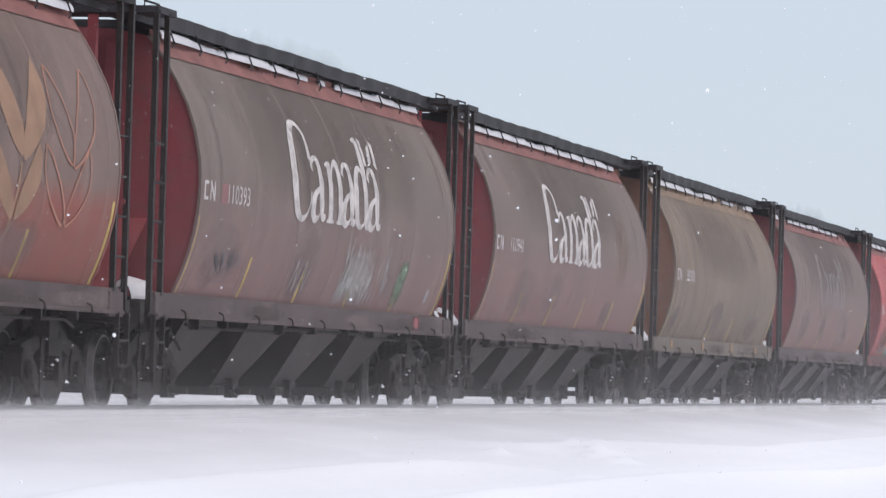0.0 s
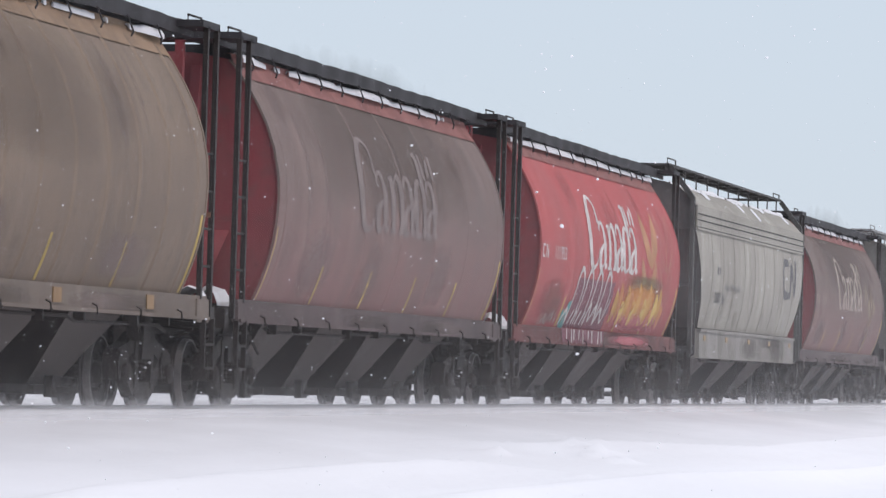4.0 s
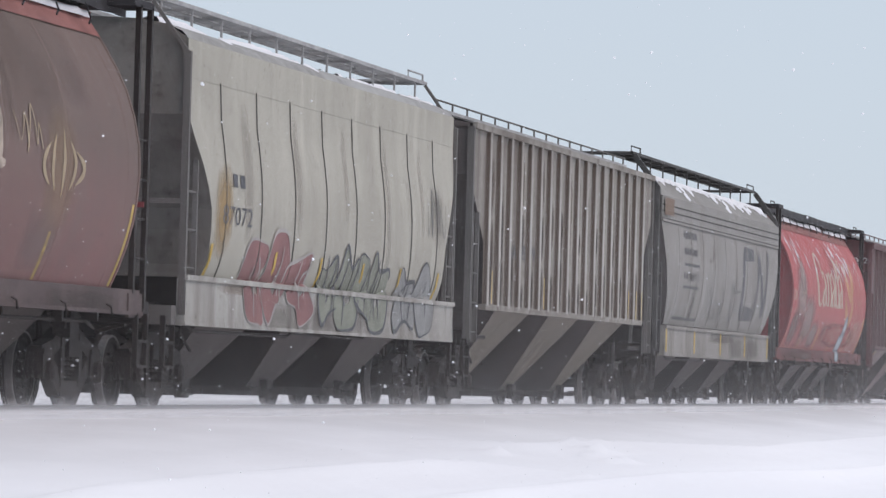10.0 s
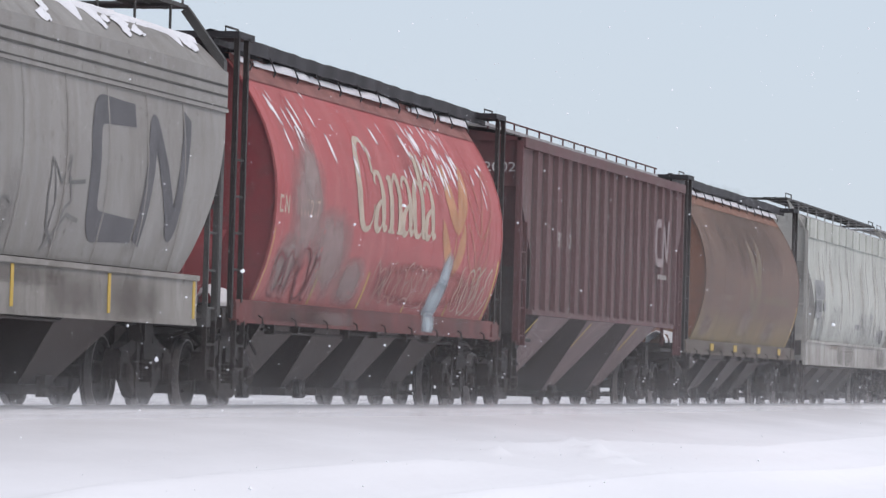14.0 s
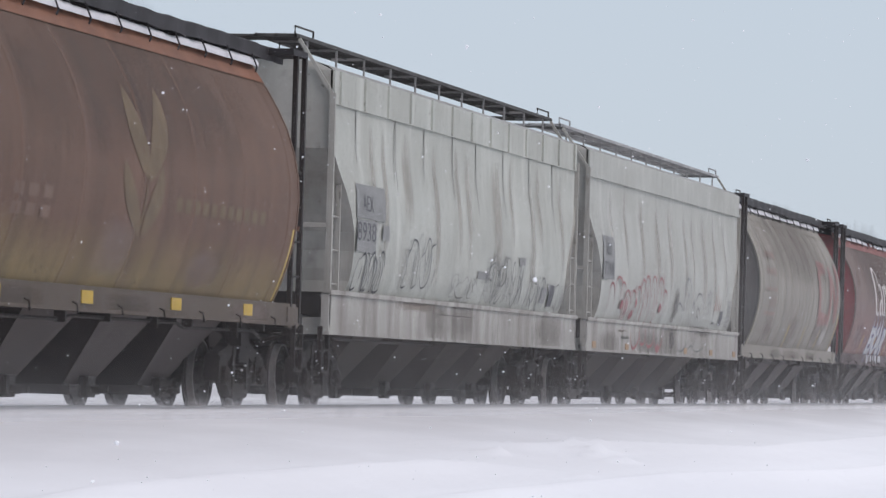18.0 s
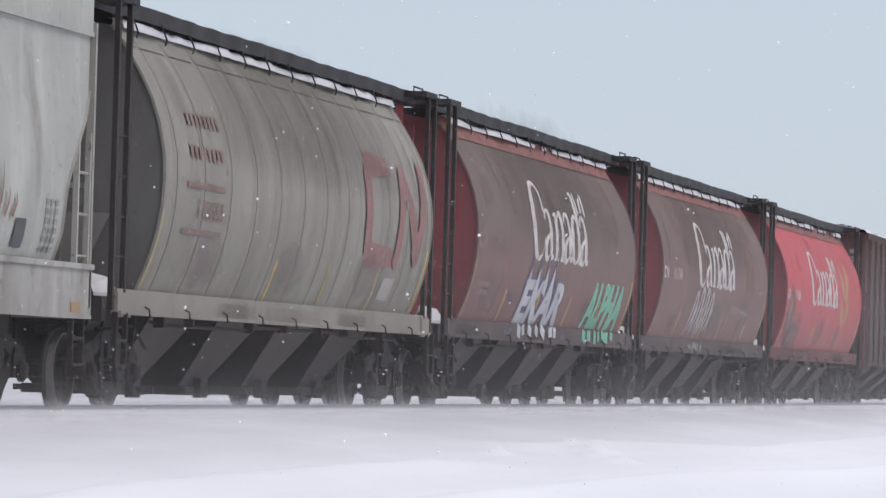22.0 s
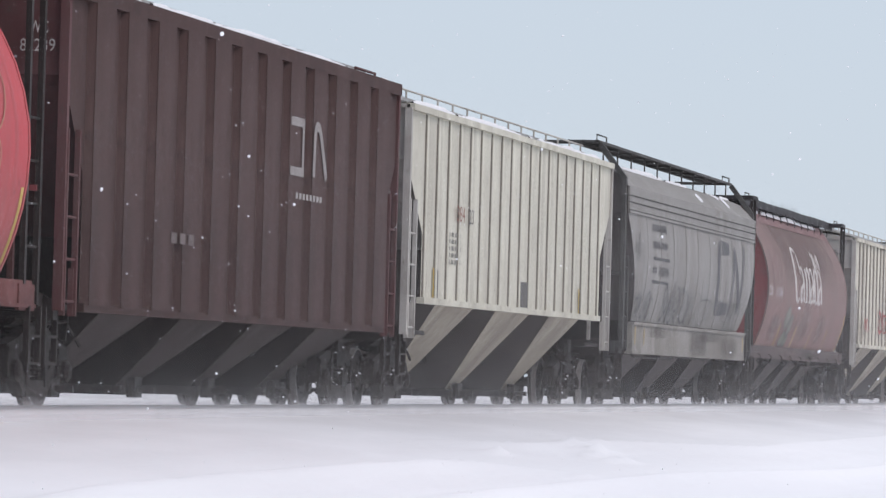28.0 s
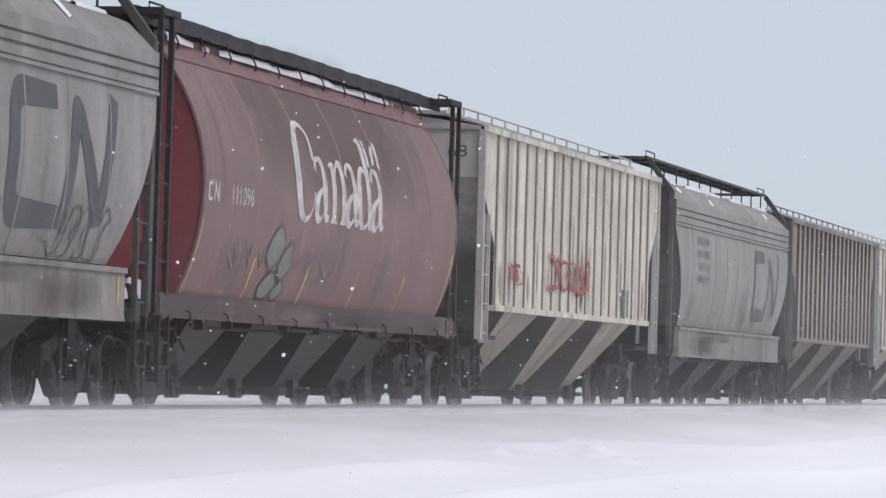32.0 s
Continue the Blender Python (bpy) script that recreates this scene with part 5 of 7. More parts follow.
MAROON = paint("maroon_paint", (0.122, 0.06, 0.063), fade=(0.16, 0.092, 0.096), grime=0.35, streak=0.4, seed=123)
CHOCO = paint("dark_brown_paint", (0.066, 0.035, 0.032), fade=(0.096, 0.056, 0.0502), dirt=(0.042, 0.0267, 0.0251), grime=0.35, streak=0.5, seed=126)
PLUMBROWN = paint("plum_brown_paint", (0.225, 0.148, 0.14), fade=(0.245, 0.168, 0.155), band=(2.15, 0.75, (0.28, 0.165, 0.158)), grime=0.3, streak=0.35, seed=29)
MAROON_END = paint("maroon_end_paint", (0.0938, 0.0275, 0.0312), grime=0.35, streak=0.3, seed=129)
CREAM_END = paint("cream_end_paint", (0.507, 0.488, 0.46), dirt=(0.195, 0.166, 0.143), grime=0.6, streak=0.6, seed=132)
SILL_GREY = paint("dusty_grey_sill", (0.277, 0.261, 0.241), dirt=(0.116, 0.099, 0.0853), grime=0.5, streak=0.6, seed=135)
CREAM_BAY = paint("grimy_cream_bay", (0.43, 0.385, 0.31), dirt=(0.15, 0.125, 0.112), grime=0.5, streak=0.4, seed=137)
BAY_DARK = paint("grimy_shaded_bay", (0.12, 0.105, 0.098), dirt=(0.06, 0.05, 0.05), grime=0.4, streak=0.4, seed=138)
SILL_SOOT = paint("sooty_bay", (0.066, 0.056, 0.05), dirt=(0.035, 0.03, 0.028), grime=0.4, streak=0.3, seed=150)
CHALK = hue("chalk_graffiti", (0.40, 0.37, 0.35))
SILVER = hue("silver_graffiti", (0.50, 0.475, 0.475))
SMOKE = hue("smoke_grey_graffiti", (0.15, 0.145, 0.14))
MINT = hue("mint_green_graffiti", (0.21, 0.50, 0.35))
INDIGO = hue("indigo_outline", (0.16, 0.15, 0.26))
TEAL = hue("teal_graffiti", (0.10, 0.33, 0.31))
PLUM = hue("plum_graffiti", (0.20, 0.065, 0.085))
CRIMSON = hue("crimson_graffiti", (0.27, 0.125, 0.12))
AMBER = hue("amber_graffiti", (0.55, 0.30, 0.07))
PINK = hue("pink_graffiti", (0.45, 0.13, 0.16))
SAGE = hue("sage_graffiti", (0.24, 0.25, 0.20))
PANEL = hue("grey_painted_panel", (0.27, 0.27, 0.265))
ORANGE = hue("orange_reflector", (0.36, 0.25, 0.14))

# ---- the train, in the order in which it passes ----
CARS = []


def keep(car):
    CARS.append(car)
    return car


def canada(x, label, tank, word=WHITE, digits=None, sill=MUD_SILL, **kw):
    car = keep(drum_car(x, label, tank, RED_END, sill, HOPPER, **kw))
    wordmark(car, word)
    if digits:
        number(car, digits, word)
    return car


def reflector_plates(car, xs, z0, z1, y, mat, w=0.3):
    for x in xs:
        part("reflector", f"plate{w}_{z0}_{y}", lambda bm: box(bm, -w / 2, w / 2, -y - 0.012, -y, z0, z1), mat, car, "square reflector plate", at=pose(x, 0, 0))


# 0
c = keep(drum_car(39.76, "brown round-sided grain hopper with painted wheat over rusty red", CANOLA, RED_END, MUD_SILL, HOPPER, snow=1))
wheat(c, hue("dull_gold", (0.34, 0.20, 0.125)), ROSE, 3.6)
# 1, 2
c = canada(57.34, "faded brown round-sided grain hopper with white wordmark and graffiti", BROWN[0], digits="110393", snow=2)
patch("paint_out", DRUM, -6.15, -5.85, 2.42, 2.66, hue("dusty_pink_patch", (0.30, 0.14, 0.135)), c)
stain(c, DRUM, 0.35, 2.8, 1.3, 2.25, stain_mat("chalk_smear", (0.44, 0.41, 0.39), 0.55, 6.0), label="chalky pale graffiti remains")
CHALKWHITE = hue("chalk_white_graffiti", (0.47, 0.45, 0.43))
wear(c, DRUM, 0.5, 2.55, 1.38, 2.2, CHALKWHITE, 46, 30, "chalky white scraped graffiti", 0.085)
wear(c, DRUM, 0.55, 1.0, 1.6, 2.35, CHALKWHITE, 7, 31, "chalky white scraped graffiti", 0.07)
wear(c, DRUM, 2.7, 3.35, 1.5, 2.2, CHALKWHITE, 11, 35, "chalky white scraped graffiti", 0.06)
wear(c, DRUM, 2.0, 3.0, 1.36, 1.75, CHALK, 12, 36, "chalky white scraped graffiti", 0.05)
GREENMIST = stain_mat("faded_green_spray", (0.20, 0.27, 0.19), 0.85, 4.0)
stain(c, DRUM, 3.75, 4.6, 1.34, 2.1, GREENMIST, 0.0075, "graffiti_fill", label="faded green sprayed paint")
stain(c, DRUM, 3.95, 4.55, 1.7, 2.1, GREENMIST, 0.0095, "graffiti_fill", label="faded green sprayed paint")
stain(c, [(0.9, 1.40, 0), (1.4, 1.40, 0)], 5.35, 6.05, 1.08, 1.36, stain_mat("rose_spray", (0.34, 0.12, 0.13), 0.9, 3.0), 0.006, "graffiti_fill", label="faded rose sprayed paint")
patch("notice_plate", DRUM, 6.08, 6.24, 1.52, 1.70, CHALK, c, 0.008)
tag(c, DRUM, -6.0, -4.9, 1.62, 1.93, 4, None, INK, 33, 0.04, "thin dark scrawl")
tag(c, DRUM, -2.0, -1.3, 1.45, 1.9, 2, None, CHALK, 34, 0.05)
c = canada(74.65, "faded brown round-sided grain hopper with white wordmark", BROWN[1], digits="110941", snow=3)
stain(c, DRUM, 3.6, 5.4, 2.0, 3.6, stain_mat("ghost_wheat", (0.26, 0.17, 0.12), 0.35))
# 3
c = keep(drum_car(92.24, "tan round-sided grain hopper with raised seams and stained upper side", TAN, BROWN_END, paint("tan_sill", (0.16, 0.125, 0.10), seed=140), HOPPER, snow=4, seams=0.02, roof=hue("tan_eave", (0.30, 0.20, 0.13))))
number(c, "395920", WHITE, off=0.024)
reflector_plates(c, (-6.0, -2.0, 2.0, 5.6), 1.14, 1.30, 1.395, hue("dull_ochre_plate", (0.30, 0.19, 0.10)))
# 4
c = canada(109.89, "weathered brown round-sided grain hopper with a ghosted wordmark", BROWN[4], word=hue("faint_ghost_lettering", (0.225, 0.175, 0.163)), snow=5)
# 5
c = canada(127.28, "bright red round-sided grain hopper with wheat and colourful graffiti", REDS[0], digits="111953", sill=RED_SILL, snow=6)
wheat(c, GOLD, ROSE, 3.75)
patch("graffiti_fill", DRUM, -3.5, 0.15, 1.36, 2.2, PLUM, c, 0.009, "plum graffiti field", 0.12, 3)
for a in (-3.2, -2.37, -1.45, -0.54):
    marks("graffiti_arch", DRUM, [brush([(a - 0.42, 1.42), (a - 0.38, 1.8), (a - 0.24, 2.2), (a, 2.36), (a + 0.2, 2.25), (a + 0.28, 2.0), (a + 0.22, 1.6)], [0.05, 0.06, 0.08, 0.10, 0.09, 0.07, 0.04])], WHITE, c, 0.015, "white graffiti arch")
marks("graffiti_outline", DRUM, [brush([(-4.15, 1.40), (-3.85, 1.66), (-3.6, 1.42)], [0.05, 0.1, 0.05])] + [([(x, 1.42), (x + 0.14, 1.66)], 0.07) for x in (-3.3, -3.0, -2.6, -2.2)] + [brush([(-2.0, 1.45), (-1.75, 1.78), (-1.55, 1.5), (-1.2, 1.8), (-1.0, 1.48), (-0.7, 1.72), (-0.35, 1.5), (-0.05, 1.9)], [0.05, 0.09, 0.06, 0.09, 0.06, 0.09, 0.06, 0.05])], WHITE, c, 0.016, "white looping graffiti")
tag(c, DRUM, -4.2, -3.6, 1.15, 1.85, 2, TEAL, None, 36)
tag(c, DRUM, -5.9, -4.5, 1.36, 1.6, 5, None, CHALK, 37, 0.035)
stain(c, DRUM, 0.1, 6.0, 1.33, 1.95, stain_mat("pink_spray", (0.46, 0.15, 0.17), 1.0, 3.0), 0.009, "graffiti_fill", label="pink sprayed paint")
stain(c, DRUM, 0.2, 6.1, 1.6, 2.3, stain_mat("amber_spray", (0.60, 0.27, 0.09), 0.85, 3.0), 0.0105, "graffiti_fill", label="amber sprayed paint")
stain(c, DRUM, 0.3, 6.0, 2.0, 2.45, stain_mat("moss_spray", (0.12, 0.16, 0.09), 0.55, 3.0), 0.008, "graffiti_fill", label="moss green sprayed paint")
for k in range(14):
    a = 0.45 + 0.39 * k
    marks("graffiti_flame", DRUM, [leaf(a, 1.5, 2.08 + 0.2 * math.sin(k * 2.3), 0.42, 0.14)], (AMBER, hue("tangerine_graffiti", (0.52, 0.21, 0.07)), hue("straw_yellow_graffiti", (0.60, 0.42, 0.12)))[k % 3], c, 0.0125, "amber graffiti flame")
tag(c, DRUM, 0.4, 5.7, 1.4, 1.75, 8, None, PINK, 38, 0.06)
SILL5 = [(0.9, 1.40, 0), (1.4, 1.40, 0)]
patch("graffiti_fill", SILL5, -3.9, 0.1, 1.08, 1.34, PLUM, c, 0.008, "plum graffiti field", 0.1, 6)
drips(c, -3.8, 0.0, 1.09, 1.33, 9, WHITE, 135, 0.09, 1.412, "white graffiti strokes on the sill")
stain(c, SILL5, 0.0, 5.8, 1.08, 1.33, stain_mat("pink_spray", (0.46, 0.15, 0.17), 1.0, 3.0), 0.006, "graffiti_fill")
stain(c, DRUM, -6.7, -4.2, 1.38, 2.2, stain_mat("green_grime", (0.27, 0.12, 0.105), 0.6), label="grimy streaked paint")
# 6
c = keep(curved_car(145.02, "light grey curved-side covered hopper with dark emblem", GREYS[0], GREYC, 7.15, 8.78, 6.9, "greyc", DARK_END, SILL_GREY, roof_snow=0.2, seed=1, stripe=False, under=(HOPPER, STEEL), seams=9))
worm(c, GREYC, 4.45, 6.8, 2.42, 3.3, LGREY, 0.26)
lettering("car_number", "388146", GREYC, -5.6, -4.15, 2.1, 2.33, LGREY, c)
bars_for_words(GREYC, -5.5, -5.0, 2.63, 2.88, LGREY, c, 1, gaps=2)
tag(c, GREYC, -4.3, -2.2, 2.35, 2.55, 7, None, INK, 41, 0.03)
reflector_plates(c, (-6.5, -3.5, -0.2, 3.0, 6.4), 1.33, 1.43, 1.512, ORANGE, 0.28)
bars_for_words(GREYC, 5.2, 5.7, 1.75, 2.05, CHALK, c, 4, gaps=2)
# 7
c = canada(162.29, "brown round-sided grain hopper with peeling pale wordmark", BROWN[2], word=PALE, digits="109515", snow=7)
stain(c, DRUM, 3.4, 5.0, 1.7, 3.3, stain_mat("straw_smear", (0.36, 0.26, 0.16), 0.35, 6.0), label="straw-coloured worn wheat painting")
for d in (-0.4, -0.2, 0.05, 0.3, 0.5):
    marks("wheat_leaf", DRUM, [leaf(4.2 + d, 2.2 + 0.3 * abs(d), 2.95 - 0.5 * abs(d), 0.1, d * 0.6)], hue("straw_line", (0.42, 0.33, 0.22)), c, 0.009)
tag(c, DRUM, 2.6, 3.4, 2.6, 3.1, 2, None, hue("straw_line", (0.42, 0.33, 0.22)), 43, 0.04)
# 8
F8 = [(1.0, 1.51, 0), (1.54, 1.51, 0)] + long_form(0.832, 3.85)
c = keep(curved_car(179.36, "dirty white curved-side covered hopper with graffiti along the bottom", WHITES[2], long_form(0.832, 3.85), 7.5, 8.6, 6.8, "short_white", MID_END, WHITE_SILL, fascia="smooth", roof_snow=0.1, seed=2, stripe=False, under=(BAY_DARK, STEEL), seams=8, seam_mat=SEAM, frame_mat=GREY_END, zw=4.8, deck=DECK, post=0.03, rise=0.5, roof_mat=GREYROOF))
throwup(c, F8, -4.8, -1.4, 1.05, 2.12, 3, CRIMSON, CHALK, 44, 0.05, "crimson bubble graffiti")
throwup(c, F8, -0.9, 2.9, 1.05, 2.08, 4, SAGE, INK, 45, 0.06, "sage bubble graffiti with dark outline")
throwup(c, F8, 3.3, 5.9, 1.05, 1.95, 2, PANEL, INK, 46, 0.06, "grey bubble graffiti with dark outline")
tag(c, F8, 5.3, 6.5, 2.3, 3.2, 2, None, INK, 47, 0.04)
lettering("car_number", "87072", F8, -6.1, -4.7, 2.2, 2.42, INK, c)
bars_for_words(F8, -5.7, -5.0, 2.6, 2.85, INK, c, 1, gaps=2)
for x in (-6.5, -3.4, -1.0, 1.4, 3.7, 6.2):
    marks("reflective_stripe", F8, [([(x, 1.56), (x, 1.95)], 0.10)], YELLOW, c, 0.018, "worn yellow reflective stripe")
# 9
c, f = ribbed_car(196.3, "grey rib-sided covered hopper, rust-streaked", RIBGREY, "ribgrey", 18, 0.15, 0.065, 8.3, 7.25, 8.8, 6.9, DARK_END, GREY_END, under=(HOPPER_PALE, DARK_END), seed=1, rib_mat=RIBEDGE, shade_w=0.06, web_mat=SHADEWEB, band_z=0.03)
keep(c)
for word, xa, xb in (("NA", -5.27, -4.71), ("485", -4.48, -3.94), ("99", -3.62, -3.16)):
    lettering("car_number", word, f, xa, xb, 2.34, 2.56, INK, c, 0.011)
on_end(c, "99", -8.32, -0.95, -1.25, 3.75, 3.95, INK)
# 10
c = keep(curved_car(213.68, "grey curved-side covered hopper with large dark emblem", GREYS[1], GREYC, 7.15, 8.78, 6.9, "greyc", DARK_END, SILL_GREY, roof_snow=0.55, seed=3, under=(HOPPER, STEEL), seams=9))
worm(c, GREYC, 2.42, 6.5, 1.84, 3.35, LGREY, 0.36)
name_block(c, LGREY, "388115")
FAINT = hue("faint_smoke_graffiti", (0.185, 0.178, 0.17))
marks("graffiti_outline", GREYC, [([(1.2, 1.74), (1.28, 2.2), (1.1, 2.6), (1.42, 2.36), (1.71, 2.66), (1.66, 2.38), (2.26, 2.42)], 0.045), ([(1.05, 2.62), (1.0, 2.2), (1.15, 1.9), (1.45, 1.75)], 0.05)], SMOKE, c, 0.007, "smoky black scrawl")
marks("graffiti_outline", GREYC, [([(1.5, 1.7), (1.62, 2.1), (1.85, 2.2), (1.7, 2.45)], 0.06), ([(1.15, 1.65), (1.75, 2.05), (2.2, 2.0)], 0.05)], FAINT, c, 0.0065, "faint smoky scrawl")
marks("graffiti_outline", GREYC, [([(-2.5, 2.4), (-2.1, 2.22), (-1.75, 2.42)], 0.035), ([(-2.1, 2.22), (-2.05, 1.84)], 0.04), ([(-1.9, 2.3), (-1.6, 2.08), (-1.55, 1.78)], 0.03)], FAINT, c, 0.007, "faint smoky scrawl")
throwup(c, GREYC, -1.65, -0.2, 1.7, 2.12, 4, None, FAINT, 49, 0.03, "faint outline graffiti")
marks("paint_chip", GREYC, [([(-1.78, 3.24), (-1.70, 3.06), (-1.78, 2.9)], lambda q: 0.14 * math.sin(math.pi * q) + 0.02), ([(-2.2, 2.95), (-2.05, 2.9)], 0.06)], hue("rust_chip", (0.10, 0.07, 0.06)), c, 0.007, "dark rusty chip in the paint")
patch("rust_patch", [(3.5, 1.575, 0), (4.1, 1.575, 0)], -8.0, -6.9, 3.62, 3.94, hue("rusty_patch", (0.20, 0.13, 0.09)), c, 0.012, "rust-brown corner patch", 0.06)
marks("rule", GREYC, [([(-6.0, 1.72), (-3.0, 1.72)], 0.06)], LGREY, c)
# 11
c = canada(231.16, "red round-sided grain hopper with snow-streaked side and worn patches", REDS[1], word=hue("cream_lettering", (0.50, 0.41, 0.32)), digits="111217", sill=RED_SILL, snow=8)
wheat(c, GOLD, ROSE, 3.75)
WORN11 = stain_mat("worn_grey_paint", (0.32, 0.265, 0.25), 0.75, 4.5)
for xa, xb, za, zb in ((-6.7, -4.1, 1.7, 3.4), (-5.4, -2.5, 1.3, 2.75), (-7.0, -5.2, 1.3, 2.3), (-3.4, -1.4, 1.3, 2.1), (-5.9, -4.6, 2.4, 3.7)):
    stain(c, DRUM, xa, xb, za, zb, WORN11, 0.0055, label="worn grey streaked paint")
stain(c, DRUM, -2.4, 6.6, 1.38, 2.1, stain_mat("faded_rose_streak", (0.36, 0.13, 0.12)), label="faded streaked paint")
throwup(c, DRUM, -6.6, -4.4, 1.42, 2.0, 4, None, hue("dark_red_line", (0.20, 0.06, 0.06)), 50, 0.045, "dark red outline graffiti")
BLUESPRAY = stain_mat("pale_blue_spray", (0.40, 0.47, 0.51), 1.0, 3.5)
stain(c, DRUM, 2.75, 3.75, 1.5, 2.35, BLUESPRAY, 0.0125, "graffiti_fill", lean=0.25, label="pale blue dripping paint")
stain(c, DRUM, 2.35, 3.75, 1.15, 1.95, BLUESPRAY, 0.0135, "graffiti_fill", lean=0.2, label="pale blue dripping paint")
stain(c, [(0.9, 1.40, 0), (1.4, 1.40, 0)], 2.3, 3.5, 1.0, 1.45, BLUESPRAY, 0.006, "graffiti_fill")
throwup(c, DRUM, -1.2, 2.4, 1.45, 1.98, 7, None, hue("dull_rose_line", (0.40, 0.25, 0.22)), 52, 0.035, "thin pale outline graffiti")
throwup(c, DRUM, 4.4, 6.7, 1.42, 2.05, 5, None, hue("cream_lettering", (0.50, 0.41, 0.32)), 53, 0.04, "cream outline graffiti")
r11 = random.Random(4)
CLING = stain_mat("clinging_snow", (0.82, 0.81, 0.83), 1.0, 11.0)
for k in range(64):
    x, z = r11.choice((r11.uniform(-6.5, 6.4), r11.uniform(1.2, 4.6))), r11.uniform(3.35, 4.15)
    stain(c, DRUM, x, x + r11.choice((0.08, 0.10, 0.14, 0.24)), z - r11.uniform(0.12, 0.55), z, CLING, 0.011, "snow_streak", lean=-r11.uniform(0.3, 0.8))
# 12
c, f = ribbed_car(248.48, "maroon rib-sided covered hopper with striped bays", MAROON, "maroon", 17, 0.11, 0.085, 8.2, 7.25, 8.8, 6.9, MAROON_END, MAROON_END, under=(MAROON_BAY, DARK_END), rail=True)
keep(c)
lettering("car_number", "8202", f, -4.95, -3.6, 2.66, 2.9, CHALK, c)
RIBFACE12 = [(1.5, 1.588, 0), (4.2, 1.588, 0)]
worm(c, RIBFACE12, 4.55, 6.2, 2.62, 3.50, hue("dull_pink_emblem", (0.30, 0.235, 0.235)), 0.2)
bars_for_words(RIBFACE12, 4.9, 6.0, 2.36, 2.5, CHALK, c, 1, gaps=5)
for x in (-6.2, -1.2, 3.6):
    marks("reflective_stripe", [(0.3, 0.48, 0), (1.5, 1.47, 0)], [([(x, 1.05), (x + 0.1, 1.45)], 0.09)], YELLOW, c, 0.01, "worn yellow reflective stripe")
on_end(c, "82002", -8.225, -0.78, -1.42, 3.73, 3.88, WHITE)
# 13
c = keep(drum_car(266.32, "brown and olive round-sided grain hopper with faded wheat", OLIVE, BROWN_END, paint("olive_sill", (0.09, 0.07, 0.052), seed=146), HOPPER, stripes=2, snow=9, seams=0.007, roof=hue("rust_eave", (0.25, 0.115, 0.07))))
wheat(c, hue("faded_wheat", (0.165, 0.115, 0.067)), ROSE, 0.2, False)
bars_for_words(DRUM, -4.7, -3.2, 1.95, 2.35, hue("faded_block", (0.185, 0.118, 0.09)), c, 2, gaps=3)
bars_for_words(DRUM, 1.4, 5.6, 2.2, 2.45, hue("faded_wheat", (0.165, 0.115, 0.067)), c, 1, gaps=11)
reflector_plates(c, (-4.6, -1.3, 2.3, 5.6), 1.15, 1.29, 1.395, YELLOW, 0.42)
# 14, 15
F14 = [(1.0, 1.51, 0), (1.54, 1.51, 0)] + long_form(1.0)
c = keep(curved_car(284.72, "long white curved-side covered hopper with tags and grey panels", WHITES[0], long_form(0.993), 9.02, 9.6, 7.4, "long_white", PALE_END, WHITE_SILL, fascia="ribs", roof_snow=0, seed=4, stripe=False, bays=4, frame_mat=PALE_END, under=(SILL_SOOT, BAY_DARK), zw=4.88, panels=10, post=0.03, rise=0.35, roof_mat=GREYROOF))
r14 = random.Random(14)
for k in range(8):
    x, z = -7.4 + 2.0 * k + r14.uniform(-0.25, 0.25), r14.uniform(2.75, 3.5)
    marks("cracked_seam", F14, [([(x + 0.05, 4.0), (x + 0.02, 3.6), (x + r14.uniform(-0.03, 0.05), z)], lambda q: 0.04 * (1 - 0.6 * q))], SEAM, c, 0.006, "dark cracked seam under the eave")
patch("grey_panel", F14, -7.8, -6.05, 2.55, 3.0, PANEL, c, 0.010)
patch("grey_panel", F14, -7.75, -6.6, 2.1, 2.53, PANEL, c, 0.010)
lettering("car_mark", "AEX", F14, -7.45, -6.8, 2.65, 2.86, INK, c, 0.014)
lettering("car_number", "8938", F14, -7.75, -6.65, 2.25, 2.5, INK, c, 0.014)
for x, z, w, h in ((-6.2, 2.3, 0.4, 0.2), (3.6, 2.25, 0.5, 0.12), (6.2, 1.9, 0.5, 0.12), (5.6, 1.7, 0.5, 0.25), (0.4, 1.95, 0.9, 0.12)):
    patch("grey_panel", F14, x, x + w, z, z + h, PANEL, c, 0.010)
patch("notice_frame", F14, 6.35, 6.75, 1.66, 2.0, INK, c, 0.011)
throwup(c, F14, -4.7, -2.6, 1.72, 2.4, 4, None, INK, 54, 0.022, "thin black tags")
throwup(c, F14, -1.4, 0.4, 1.65, 1.95, 3, None, SMOKE, 154, 0.02, "thin black tags")
throwup(c, F14, 1.0, 4.1, 1.62, 2.25, 8, None, INK, 55, 0.024, "thin smoky tags")
throwup(c, F14, 1.4, 2.6, 1.9, 2.3, 3, None, SMOKE, 155, 0.03, "thin smoky tags")
throwup(c, F14, -7.6, -6.0, 1.6, 2.08, 5, None, INK, 56, 0.035, "smoky black tags")
throwup(c, F14, 4.5, 5.9, 1.58, 2.1, 4, None, INK, 57, 0.026, "thin black tags")
throwup(c, F14, 6.8, 8.0, 1.58, 2.0, 4, None, SMOKE, 157, 0.024, "thin black tags")
